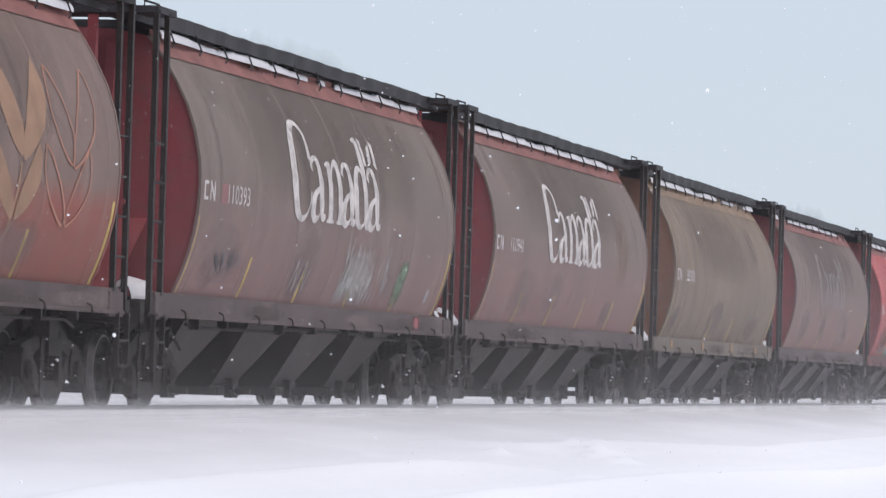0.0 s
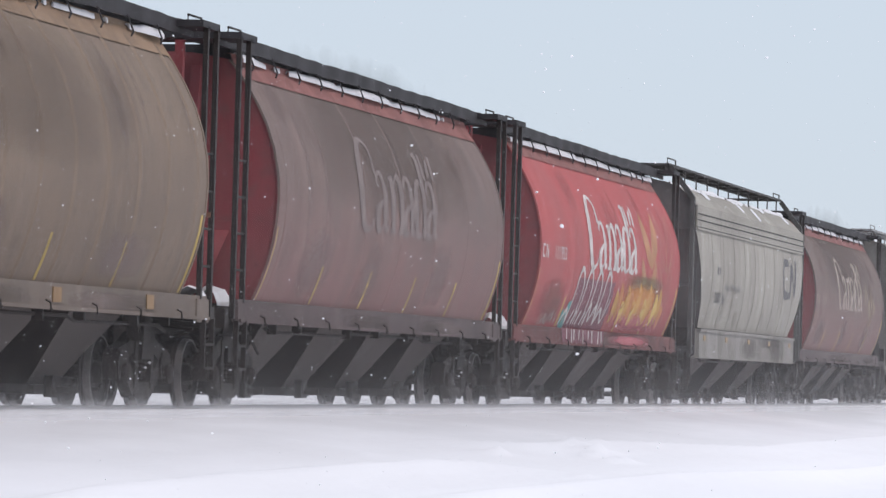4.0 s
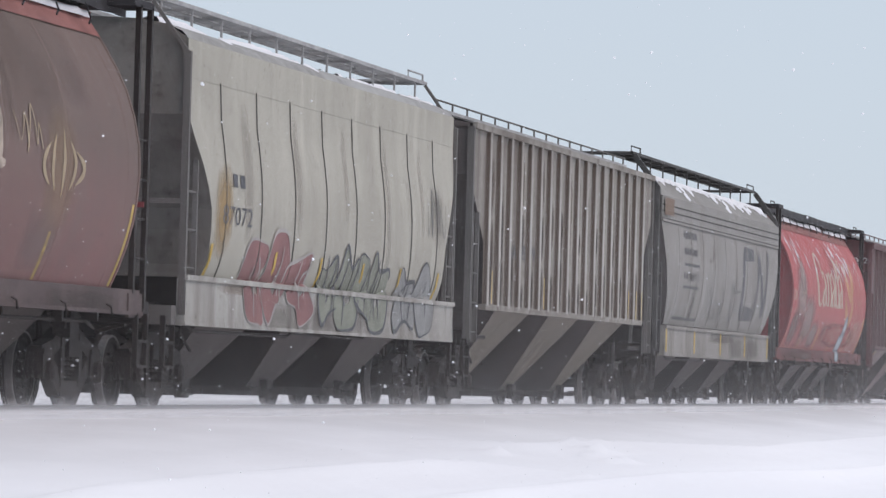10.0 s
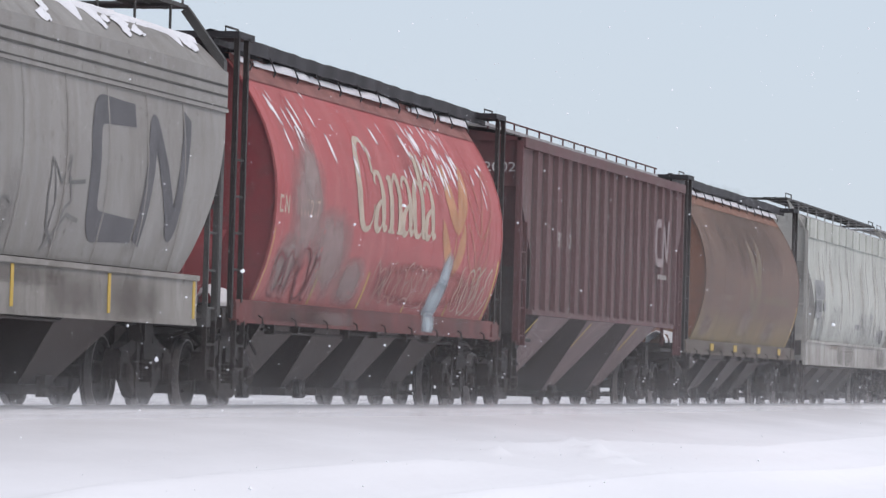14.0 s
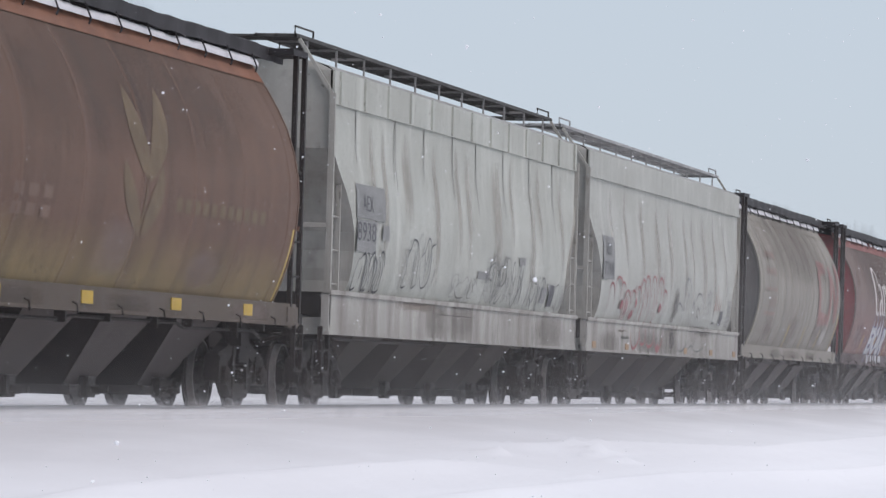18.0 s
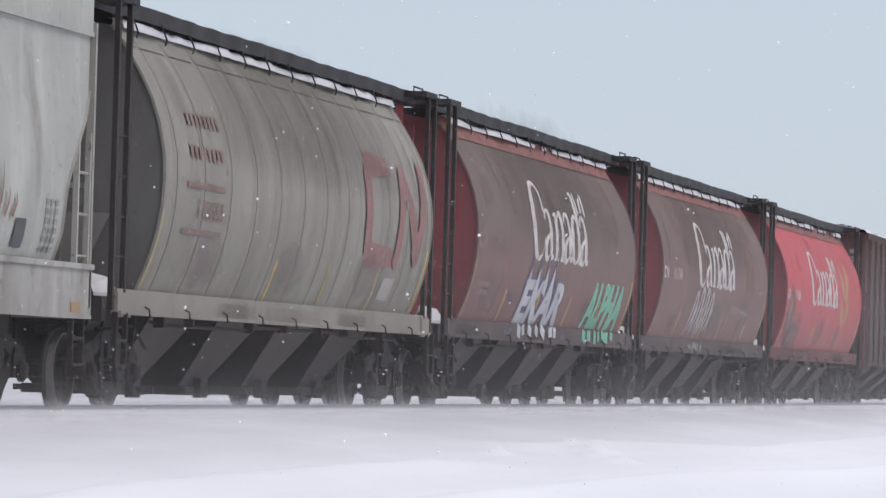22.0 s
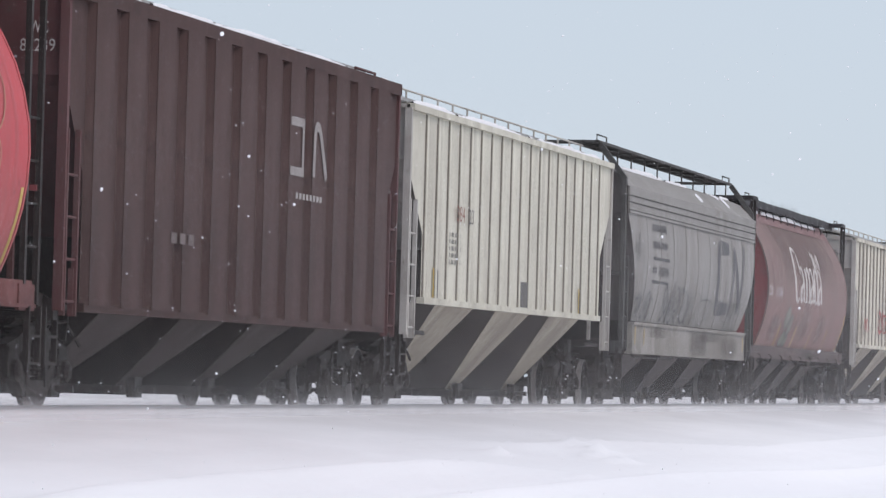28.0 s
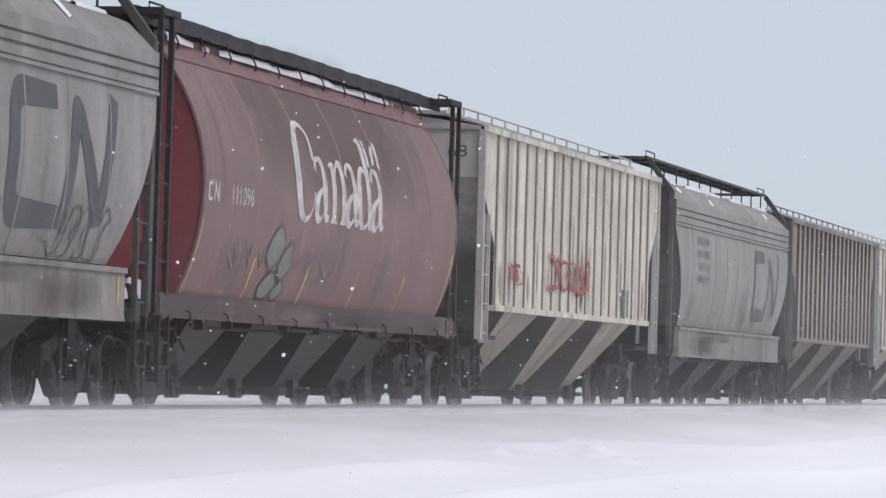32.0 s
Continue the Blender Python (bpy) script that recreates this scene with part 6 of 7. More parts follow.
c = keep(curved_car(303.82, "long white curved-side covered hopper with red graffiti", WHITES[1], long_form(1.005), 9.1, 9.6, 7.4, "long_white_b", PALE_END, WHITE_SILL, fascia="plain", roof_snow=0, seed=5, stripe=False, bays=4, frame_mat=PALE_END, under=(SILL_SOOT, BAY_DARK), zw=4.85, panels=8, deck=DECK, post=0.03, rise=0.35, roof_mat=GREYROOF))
patch("grey_panel", F14, -7.85, -6.7, 2.25, 3.0, PANEL, c, 0.010)
lettering("car_mark", "AEX", F14, -7.6, -7.0, 2.68, 2.88, INK, c, 0.014)
lettering("car_number", "7268", F14, -7.75, -6.8, 2.32, 2.56, INK, c, 0.014)
REDLINE = hue("red_line_graffiti", (0.32, 0.105, 0.112))
REDSPRAY = hue("red_spray_graffiti", (0.33, 0.115, 0.125))
for n, (xa, xb, za, zb, spike) in enumerate(((-7.1, -6.5, 1.56, 2.2, 0), (-6.5, -5.75, 1.8, 2.32, 0.05), (-5.9, -5.4, 1.9, 2.24, 0), (-5.5, -4.75, 1.56, 2.1, 0.06), (-4.75, -4.25, 1.7, 2.12, 0.12), (-4.2, -3.7, 1.65, 2.2, 0.1), (-3.75, -3.15, 1.55, 2.34, 0),
                                            (-3.35, -2.7, 1.5, 2.42, 0.14), (-2.6, -1.95, 1.5, 2.43, 0.05), (-1.85, -1.1, 1.56, 2.42, 0.18), (-1.2, -0.72, 1.8, 2.2, 0))):
    marks("graffiti_outline", F14, arch(xa, xb, za, zb, 0.022, spike, 0.08), REDLINE if n % 3 else REDSPRAY, c, 0.0105, "red bubble-letter graffiti")
for xa, xb, za in ((-4.6, -3.6, 1.07), (-3.6, -2.9, 1.16), (-2.9, -1.95, 1.12), (-1.95, -0.95, 1.06)):
    marks("graffiti_outline", F14, [brush([(xa, 1.46), (xa + 0.08, 1.22), (xa + 0.35 * (xb - xa), za), (xb - 0.12, 1.2), (xb, 1.44)], [0.015, 0.035, 0.06, 0.035, 0.015])], REDLINE, c, 0.0105, "red bubble-letter foot on the sill")
for x, z, w in ((-5.72, 1.84, 0.3), (-4.5, 1.68, 0.34), (-1.48, 1.86, 0.3), (-1.55, 1.10, 0.36), (-4.2, 1.9, 0.16)):
    petal("graffiti_blob", F14, x, (0, z - 0.09), (0.05, z + 0.09), w, 0, REDSPRAY, c, 0.0112, "red sprayed shading")
for x, z0, z1 in ((-3.0, 1.75, 2.25), (-2.95, 2.02, 2.06), (-2.25, 1.6, 2.3), (-1.5, 2.0, 2.38), (-3.45, 1.5, 2.1), (-5.15, 1.6, 1.95)):
    marks("graffiti_outline", F14, [brush([(x, z0), (x + 0.03, (z0 + z1) / 2), (x - 0.04, z1)], [0.015, 0.04, 0.02])], REDLINE, c, 0.0108)
stain(c, F14, -5.6, -4.8, 1.5, 2.1, stain_mat("red_mist", (0.40, 0.26, 0.26), 0.6, 4.0), 0.0075, "graffiti_fill", label="thin red sprayed mist")
stain(c, F14, -0.1, 0.75, 1.55, 2.35, stain_mat("black_mist", (0.13, 0.125, 0.12), 0.75, 6.0), 0.0075, "graffiti_fill", lean=0.3, label="smoky black sprayed shading")
stain(c, F14, -0.2, 0.6, 1.05, 1.5, stain_mat("black_mist", (0.13, 0.125, 0.12), 0.75, 6.0), 0.0075, "graffiti_fill", label="smoky black sprayed shading")
for n, (xa, xb, za, zb) in enumerate(((0.5, 1.35, 1.5, 2.0), (1.4, 2.3, 1.45, 2.5), (1.75, 2.1, 1.6, 2.2), (2.5, 2.85, 1.55, 2.05), (2.75, 3.95, 1.5, 2.24), (3.0, 3.6, 1.5, 1.95), (3.15, 3.45, 1.5, 1.8), (4.3, 4.55, 1.8, 2.25), (4.5, 4.9, 1.75, 2.32), (4.6, 4.8, 1.8, 2.1), (5.2, 5.9, 1.55, 1.7))):
    marks("graffiti_outline", F14, arch(xa, xb, za, zb, 0.019), INK if n < 2 else SMOKE, c, 0.0105, "black bubble-letter graffiti")
for xa, xb, za in ((0.9, 2.0, 1.08), (2.2, 3.0, 1.2), (2.9, 4.3, 1.1)):
    marks("graffiti_outline", F14, [brush([(xa, 1.12), (xa + 0.4 * (xb - xa), za), (xb - 0.1, 1.2), (xb, 1.46)], [0.02, 0.04, 0.03, 0.02])], SMOKE, c, 0.0105, "black outline on the sill")
for x, z in ((5.5, 2.3), (5.72, 2.48), (5.95, 2.25), (6.2, 2.2)):
    marks("graffiti_outline", F14, [brush([(x - 0.1, 1.95), (x, (z + 2.0) / 2), (x - 0.02, z)], [0.07, 0.05, 0.01])], hue("rust_line_graffiti", (0.33, 0.18, 0.13)), c, 0.0105)
bars_for_words(F14, 7.2, 7.7, 1.62, 2.2, hue("faint_white_car_words", (0.30, 0.295, 0.28)), c, 6, gaps=3)
bars_for_words(F14, -5.6, -4.7, 1.22, 1.30, SMOKE, c, 1, gaps=8)
patch("notice_frame", F14, 6.25, 6.6, 1.66, 1.95, INK, c, 0.011)
reflector_plates(c, (-8.3, -4.9, 1.93, 5.28, 8.5), 1.04, 1.15, 1.512, hue("faded_orange_plate", (0.42, 0.27, 0.16)), 0.34)
# 16
c = keep(drum_car(322.43, "stone-grey round-sided grain hopper with red emblem", STONE, GREY_END, STONE, HOPPER, snow=10, seams=0.02, roof=STONE, seam_shade=True))
DRUM16 = [(z, y + 0.014, hl) for z, y, hl in DRUM]
worm(c, DRUM16, 2.9, 6.85, 1.95, 3.42, hue("faded_red_emblem", (0.29, 0.145, 0.13)), 0.4)
bars_for_words(DRUM16, -5.95, -4.45, 3.22, 3.46, hue("faded_red_words", (0.25, 0.165, 0.14)), c, 1, gaps=8)
bars_for_words(DRUM16, -6.05, -4.5, 2.85, 3.08, hue("faded_red_words", (0.25, 0.165, 0.14)), c, 1, gaps=8)
marks("rule", DRUM16, [([(-6.2, 2.58), (-4.5, 2.58)], 0.06)], hue("faded_red_words", (0.25, 0.165, 0.14)), c)
lettering("car_number", "382083", DRUM16, -5.7, -4.5, 2.2, 2.42, hue("faded_red_words", (0.25, 0.165, 0.14)), c)
marks("rule", DRUM16, [([(-6.2, 2.05), (-4.5, 2.05)], 0.06)], hue("faded_red_words", (0.25, 0.165, 0.14)), c)
patch("notice_frame", DRUM, 4.6, 5.3, 1.5, 1.8, CHALK, c, 0.009)
stain(CARS[3], DRUM, -6.5, 5.0, 2.4, 4.3, stain_mat("sooty_stain", (0.10, 0.085, 0.078), 0.3, 1.0), 0.021, label="sooty stains under the eave")
# 17, 18, 19
c = canada(339.99, "brown round-sided grain hopper with white and green graffiti", BROWN[2], snow=2)
number(c, "108265", GHOST)
WHITESPRAY = hue("white_graffiti", (0.55, 0.55, 0.575))
lettering("graffiti_outline", "EKAR", DRUM, -3.02, 0.78, 1.33, 2.10, INDIGO, c, 0.0105, "indigo shadow of the white graffiti", 0.12, 0.09)
lettering("graffiti_fill", "EKAR", DRUM, -2.95, 0.72, 1.36, 2.06, WHITESPRAY, c, 0.0125, "white blocky graffiti letters", 0.12, 0.045)
for k, x in enumerate((-2.68, -1.95, -1.25, -0.68)):
    tip = (2.42, 2.45, 2.48, 2.50)[k]
    marks("graffiti_spike", DRUM, [([(x - 0.05, 1.85), (x + 0.06, tip - 0.2)], lambda q: 0.34 * (1 - q) + 0.03)], WHITESPRAY, c, 0.0115, "white graffiti spike")
    marks("graffiti_spike", DRUM, [([(x - 0.26, 1.85), (x + 0.06, tip), (x + 0.30, 1.9)], 0.045)], INDIGO, c, 0.0125, "indigo spike outline")
drips(c, -2.9, 0.75, 1.10, 1.33, 7, WHITESPRAY, 63, 0.34)
lettering("graffiti_fill", "ALPHA", DRUM, 2.95, 6.45, 1.37, 2.16, MINT, c, 0.0115, "mint green blocky graffiti letters", 0.12, 0.05)
drips(c, 3.0, 6.3, 1.10, 1.33, 7, MINT, 65, 0.36)
tag(c, DRUM, -4.0, -3.6, 1.64, 1.82, 2, None, INDIGO, 66, 0.05)
tag(c, [(0, 1.40, 0), (2, 1.40, 0)], -3.9, -3.25, 1.13, 1.28, 2, None, INDIGO, 166, 0.045)
tag(c, [(0, 1.40, 0), (2, 1.40, 0)], 0.95, 1.35, 1.13, 1.28, 2, None, INDIGO, 266, 0.045)
bars_for_words(DRUM, -6.5, -5.75, 1.70, 1.96, GHOST, c, 2, gaps=5)
c = canada(357.41, "brown round-sided grain hopper with silvery graffiti scrawl", BROWN[3], digits="111741", snow=3)
for xa, top in ((-2.65, 2.24), (-1.95, 2.33), (-1.3, 2.33), (-0.65, 2.27)):
    marks("graffiti_outline", DRUM, [brush([(xa - 0.45, 1.38), (xa - 0.25, 1.8), (xa - 0.05, top - 0.06), (xa + 0.12, top), (xa + 0.2, top - 0.12), (xa + 0.1, 1.85), (xa + 0.3, 1.5)], [0.05, 0.13, 0.09, 0.11, 0.13, 0.15, 0.05]), brush([(xa - 0.1, 1.5), (xa + 0.05, 1.75), (xa + 0.35, 1.98)], [0.07, 0.11, 0.05])], SILVER, c, 0.010, "silvery looping graffiti scrawl")
DIMSILVER = hue("dim_silver_graffiti", (0.41, 0.37, 0.355))
wear(c, DRUM, -0.4, 1.6, 1.5, 2.1, DIMSILVER, 14, 68, "dim silvery scrawl", 0.05)
marks("graffiti_outline", DRUM, [brush([(1.75, 1.5), (1.9, 1.75), (1.84, 1.95)], [0.03, 0.07, 0.03])] + [brush([(2.0 + 0.3 * k, 1.86 + 0.02 * (k % 3)), (2.12 + 0.3 * k, 2.1 - 0.015 * k), (2.26 + 0.3 * k, 1.92)], [0.02, 0.06, 0.02]) for k in range(9)], DIMSILVER, c, 0.010, "dim silvery scrawl")
marks("graffiti_outline", DRUM, [brush([(4.55, 1.45 + 0.07 * k), (4.75, 1.50 + 0.07 * k), (4.9, 1.43 + 0.07 * k)], [0.02, 0.05, 0.02]) for k in range(4)], DIMSILVER, c, 0.010, "dim silvery scrawl")
wear(c, DRUM, 6.1, 6.7, 1.55, 2.2, DIMSILVER, 9, 69, "dim silvery scrawl", 0.06)
tag(c, [(0, 1.40, 0), (2, 1.40, 0)], -2.5, -0.7, 1.12, 1.3, 4, None, SILVER, 70, 0.05)
stain(c, DRUM, 3.6, 5.4, 2.0, 3.6, stain_mat("ghost_wheat", (0.26, 0.17, 0.12), 0.35))
c = canada(374.98, "clean bright red round-sided grain hopper with gold wheat", REDS[2], sill=RED_SILL, digits="111886", snow=4)
wheat(c, GOLD, ROSE, 3.75)
for xa, xb, za, zb in ((-7.2, -4.9, 1.3, 2.7), (-6.6, -3.6, 1.2, 2.0), (-6.9, -5.6, 1.6, 2.9)):
    stain(c, DRUM, xa, xb, za, zb, stain_mat("scuffed_grey_paint", (0.30, 0.22, 0.205), 0.6, 3.5), label="scuffed greyish paint")
# 20
c, f = ribbed_car(391.6, "dark brown covered hopper with broad flat ribs", CHOCO, "choco", 12, 0.86, 0.085, 7.9, 7.2, 8.7, 6.9, MAROON_END, MAROON_END, z0=1.12, z1=4.42, under=(paint("dusty_brown_bay", (0.066, 0.05, 0.048), dirt=(0.04, 0.032, 0.03), grime=0.5, streak=0.4, seed=151), STEEL), rail=False, deep_bays=False, bays=4, roof_snow=1, seed=5)
keep(c)
G20 = [(1.0, 1.592, 0), (4.5, 1.592, 0)]
EMBLEM20 = hue("dim_white_emblem", (0.32, 0.29, 0.28))
marks("emblem_hook", G20, [([(1.5, 3.60), (2.2, 3.60)], 0.11), ([(1.5, 2.98), (2.2, 2.98)], 0.11), ([(2.14, 3.55), (2.14, 3.03)], 0.10)], EMBLEM20, c, 0.007, "part of a painted emblem on a rib")
marks("emblem_zigzag", G20, [(rounded([(2.74, 2.95), (2.78, 3.6), (3.02, 3.6), (3.42, 2.95)], 0.15), 0.13)], EMBLEM20, c, 0.007, "part of a painted emblem on a rib")
bars_for_words(G20, 1.8, 3.25, 2.62, 2.74, CHALK, c, 1, gaps=8)
bars_for_words(G20, -4.0, -2.9, 1.85, 2.05, hue("faint_words", (0.15, 0.115, 0.11)), c, 1, gaps=3)
on_end(c, "82239", -7.93, -1.0, -1.38, 3.74, 3.87, WHITE)
on_end(c, "WC", -7.93, -1.1, -1.3, 3.93, 4.06, WHITE)
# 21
c, f = ribbed_car(408.62, "cream rib-sided covered hopper with striped bays", CREAM2, "cream", 19, 0.12, 0.032, 8.25, 7.25, 8.8, 6.9, CREAM_END, CREAM_END, under=(CREAM_BAY, BAY_DARK), roof_snow=1, seed=2, shade_w=0.02, web_mat=RIBSHADE, band_z=0.03)
keep(c)
RIBFACE = [(1.5, 1.556, 0), (4.2, 1.556, 0)]
lettering("car_number", "384", RIBFACE, -5.1, -4.55, 2.75, 2.98, OXIDE, c, 0.003)
lettering("car_number", "23", RIBFACE, -4.25, -3.9, 2.74, 2.96, LGREY, c, 0.003)
bars_for_words(f, -5.5, -4.5, 2.1, 2.6, hue("faint_grey_words", (0.28, 0.27, 0.24)), c, 5, gaps=4)
for x in (0.1, 5.4, -6.4):
    patch("door_plate", f, x, x + (0.62 if x == 0.1 else 0.25), 1.6, 2.0, GREY_END, c, 0.02, "dark vibrator bracket plate")
    marks("reflective_stripe", f, [([(x - 0.08, 1.6), (x - 0.08, 2.02)], 0.08)], YELLOW, c, 0.02, "worn yellow reflective stripe")
# 22
c = keep(curved_car(426.7, "grey curved-side covered hopper with emblem and black scrawls", GREYS[2], GREYC, 7.15, 8.78, 6.9, "greyc", DARK_END, SILL_GREY, roof_snow=0.1, seed=6, stripe=False, under=(HOPPER, STEEL), seams=9))
worm(c, GREYC, 2.55, 6.5, 1.88, 3.36, LGREY, 0.36)
name_block(c, LGREY, "388090")
for x in (-6.9, -5.9, 6.85):
    marks("reflective_stripe", [(0.9, 1.515, 0), (1.6, 1.515, 0)], [([(x, 1.15), (x + 0.02, 1.46)], 0.06)], STRIPE, c, 0.004, "worn yellow reflective stripe")
throwup(c, GREYC, -3.9, -0.6, 1.64, 2.22, 7, None, INK, 71, 0.045, "black outline graffiti")
throwup(c, GREYC, -0.8, 2.5, 1.63, 2.18, 4, None, SMOKE, 72, 0.035, "black outline graffiti")
throwup(c, GREYC, -6.9, -5.1, 1.66, 2.1, 4, None, INK, 73, 0.04, "black outline graffiti")
throwup(c, [(0.9, 1.52, 0), (1.6, 1.52, 0)], -0.6, 2.4, 1.1, 1.5, 4, None, SMOKE, 172, 0.03, "black outline graffiti")
tag(c, GREYC, -7.6, -6.9, 2.65, 3.2, 2, None, SMOKE, 74, 0.05)
throwup(c, GREYC, 4.2, 6.5, 1.63, 2.12, 4, None, SMOKE, 75, 0.035, "black outline graffiti")
# 23
c = canada(443.8, "brown round-sided grain hopper with wordmark and green-grey tag", PLUMBROWN, digits="111096", snow=5, roof=hue("plum_eave", (0.25, 0.14, 0.135)))
for x, z0, z1, w in ((-3.45, 1.75, 2.28, 0.75), (-2.8, 1.62, 2.1, 0.6), (-3.35, 1.36, 1.72, 0.7), (-2.75, 1.36, 1.62, 0.5)):
    for e in petal("graffiti_blob", DRUM, x, (0, z0), (0.12, z1), w, 0, SAGE, c, 0.011, "sage green bubble of graffiti"):
        marks("graffiti_outline", DRUM, [(e, 0.04)], INK, c, 0.013)
tag(c, DRUM, -5.6, -0.6, 1.7, 2.05, 8, None, GHOST, 77, 0.05)
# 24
c, f = ribbed_car(461.6, "dirty cream rib-sided covered hopper with red tag", CREAM, "cream_b", 19, 0.12, 0.034, 8.25, 7.25, 8.8, 6.9, CREAM_END, CREAM_END, under=(CREAM_BAY, BAY_DARK), seed=3, web_mat=RIBSHADE, band_z=0.03, shade_w=0.03)
keep(c)
RIBFACE24 = [(1.5, 1.537, 0), (4.2, 1.537, 0)]
RUSTRED = hue("rust_red_graffiti", (0.36, 0.075, 0.062))
throwup(c, RIBFACE24, -2.9, 0.85, 1.95, 2.42, 6, None, RUSTRED, 78, 0.10, "red outline graffiti")
throwup(c, RIBFACE24, -6.1, -5.2, 1.95, 2.25, 2, None, RUSTRED, 79, 0.07, "red outline graffiti")
patch("door_plate", f, 4.4, 5.1, 1.62, 2.1, GREY_END, c, 0.02, "dark vibrator bracket plate")
on_end(c, "68", -8.27, -0.95, -1.25, 3.8, 3.98, INK)
# 25, 26, 27
c = keep(curved_car(479.85, "grey curved-side covered hopper with grey emblem", GREYS[3], GREYC, 7.15, 8.78, 6.9, "greyc", DARK_END, SILL_GREY, roof_snow=0.08, seed=7, stripe=False, under=(HOPPER, STEEL), seams=9))
worm(c, GREYC, 2.42, 6.5, 1.84, 3.35, LGREY, 0.3)
bars_for_words(GREYC, -5.5, -3.9, 2.4, 3.4, hue("faint_grey_words_b", (0.19, 0.19, 0.19)), c, 4, gaps=6)
c, f = ribbed_car(497.1, "grey rib-sided covered hopper", RIBGREY, "ribgrey", 18, 0.15, 0.065, 8.3, 7.25, 8.8, 6.9, DARK_END, GREY_END, under=(HOPPER_PALE, DARK_END), seed=1, rib_mat=RIBEDGE, shade_w=0.06, web_mat=SHADEWEB, band_z=0.03)
keep(c)
c, f = ribbed_car(514.7, "pale cream rib-sided covered hopper", CREAM, "cream_b", 19, 0.12, 0.034, 8.25, 7.25, 8.8, 6.9, CREAM_END, CREAM_END, under=(CREAM_BAY, BAY_DARK), seed=3, web_mat=RIBSHADE, band_z=0.03, shade_w=0.03)
keep(c)

# ---- stains, dusty films, drips and painted upper shade on the sides ----
DUST = stain_mat("pink_grey_dust", (0.30, 0.235, 0.225), 0.4, 2.2)
SOOT = stain_mat("sooty_film", (0.12, 0.098, 0.094), 0.15, 2.0)
# shade painted over the upper tanks, which the light leaves too bright
TOPSHADE = stain_mat("upper_tank_shade", (0.085, 0.072, 0.064), 0.34, 1.2)
RUST = stain_mat("rust_drip", (0.24, 0.17, 0.125), 0.4, 3.0)
DRIP = stain_mat("brown_drip", (0.33, 0.305, 0.275), 0.4, 1.5)
GRIME = stain_mat("black_grime", (0.10, 0.086, 0.08), 0.33, 6.0)
rs = random.Random(77)
for n, car in enumerate(CARS):
    if car.name.startswith("grain_hopper"):
        sill = [(0.9, 1.40, 0), (1.4, 1.40, 0)]
        lift = 0.017 if n in (3, 16) else 0.0
        for k in range(3 if n != 11 else 0):
            x = -6.9 + 4.4 * k + rs.uniform(-0.2, 1.6)
            stain(car, DRUM, x, x + rs.uniform(1.2, 2.8), 1.36, rs.uniform(1.9, 2.6), DUST, 0.0055 + lift)
        for k in range(3):
            x = -6.8 + 4.4 * k + rs.uniform(0.0, 2.5)
            z = rs.uniform(2.6, 3.6)
            stain(car, DRUM, x, x + rs.uniform(0.6, 1.7), z, min(4.15, z + rs.uniform(0.5, 1.2)), SOOT, 0.005 + lift)
        for k in range(3):
            x = rs.uniform(-6.8, 6.4)
            stain(car, DRUM, x, x + rs.uniform(0.15, 0.4), rs.uniform(1.9, 3.0), 4.1, SOOT, 0.0045 + lift)
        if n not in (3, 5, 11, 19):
            stain(car, DRUM, -7.05, 7.05, rs.uniform(2.3, 2.6), rs.uniform(4.7, 5.2), TOPSHADE, 0.0042 + lift)
        for k in range(3):
            x = rs.uniform(-7.5, 6.0)
            stain(car, sill, x - 1.0, x + rs.uniform(1.6, 3.0), 1.0, 1.33, GRIME if k else DUST, 0.004)
for car, f, n, hl in ((CARS[14], F14, 11, 8.0), (CARS[15], F14, 10, 8.0), (CARS[8], F8, 5, 6.4)):
    for k in range(n):
        x = -hl + 2 * hl * (k + rs.uniform(0.1, 0.9)) / n
        w = rs.uniform(0.3, 0.9)
        stain(car, f, x, x + w, rs.uniform(1.55, 2.4), 3.95 if hl > 7 else 3.84, DRIP, 0.005, lean=rs.uniform(-0.05, 0.05))
    for k in range(5):
        x = rs.uniform(-hl - 0.6, hl - 0.8)
        stain(car, f, x, x + rs.uniform(1.5, 4.5), 0.9 + 0.45 * (k % 2), rs.uniform(1.35, 1.8), RUST if k == 3 else GRIME, 0.006)
for car in (CARS[6], CARS[10], CARS[22], CARS[25]):
    for k in range(6):
        x = rs.uniform(-6.6, 5.4)
        stain(car, GREYC, x, x + rs.uniform(0.3, 1.5), 1.6, rs.uniform(2.0, 3.0), SOOT, 0.005)
    for k in range(4):
        x = rs.uniform(-7.0, 5.5)
        stain(car, [(0.9, 1.51, 0), (1.6, 1.51, 0)], x - 1.0, x + rs.uniform(1.5, 3.5), 0.95 + 0.3 * (k % 2), 1.53, GRIME, 0.004)
RIBSTAIN = stain_mat("rust_black_streak", (0.10, 0.072, 0.057), 0.6, 7.0)
TANSTREAK = stain_mat("tan_streak", (0.27, 0.21, 0.145), 0.5, 6.0)
for car, ribs, n in ((CARS[9], 18, 30), (CARS[26], 18, 20), (CARS[24], 19, 14)):
    bay = 14.26 / (ribs - 1)
    for k in range(n):
        x = -7.13 + bay * (rs.randrange(ribs - 1) + 0.12)
        z = rs.uniform(1.5, 3.3) if ribs == 18 else rs.uniform(1.45, 1.7)
        stain(car, [(1.5, 1.50, 0), (4.3, 1.50, 0)], x + 0.02, x + bay * rs.uniform(0.35, 0.75), z, min(4.1, z + rs.uniform(0.4, 1.9)), RIBSTAIN if k % 3 and ribs == 18 else TANSTREAK, 0.005)
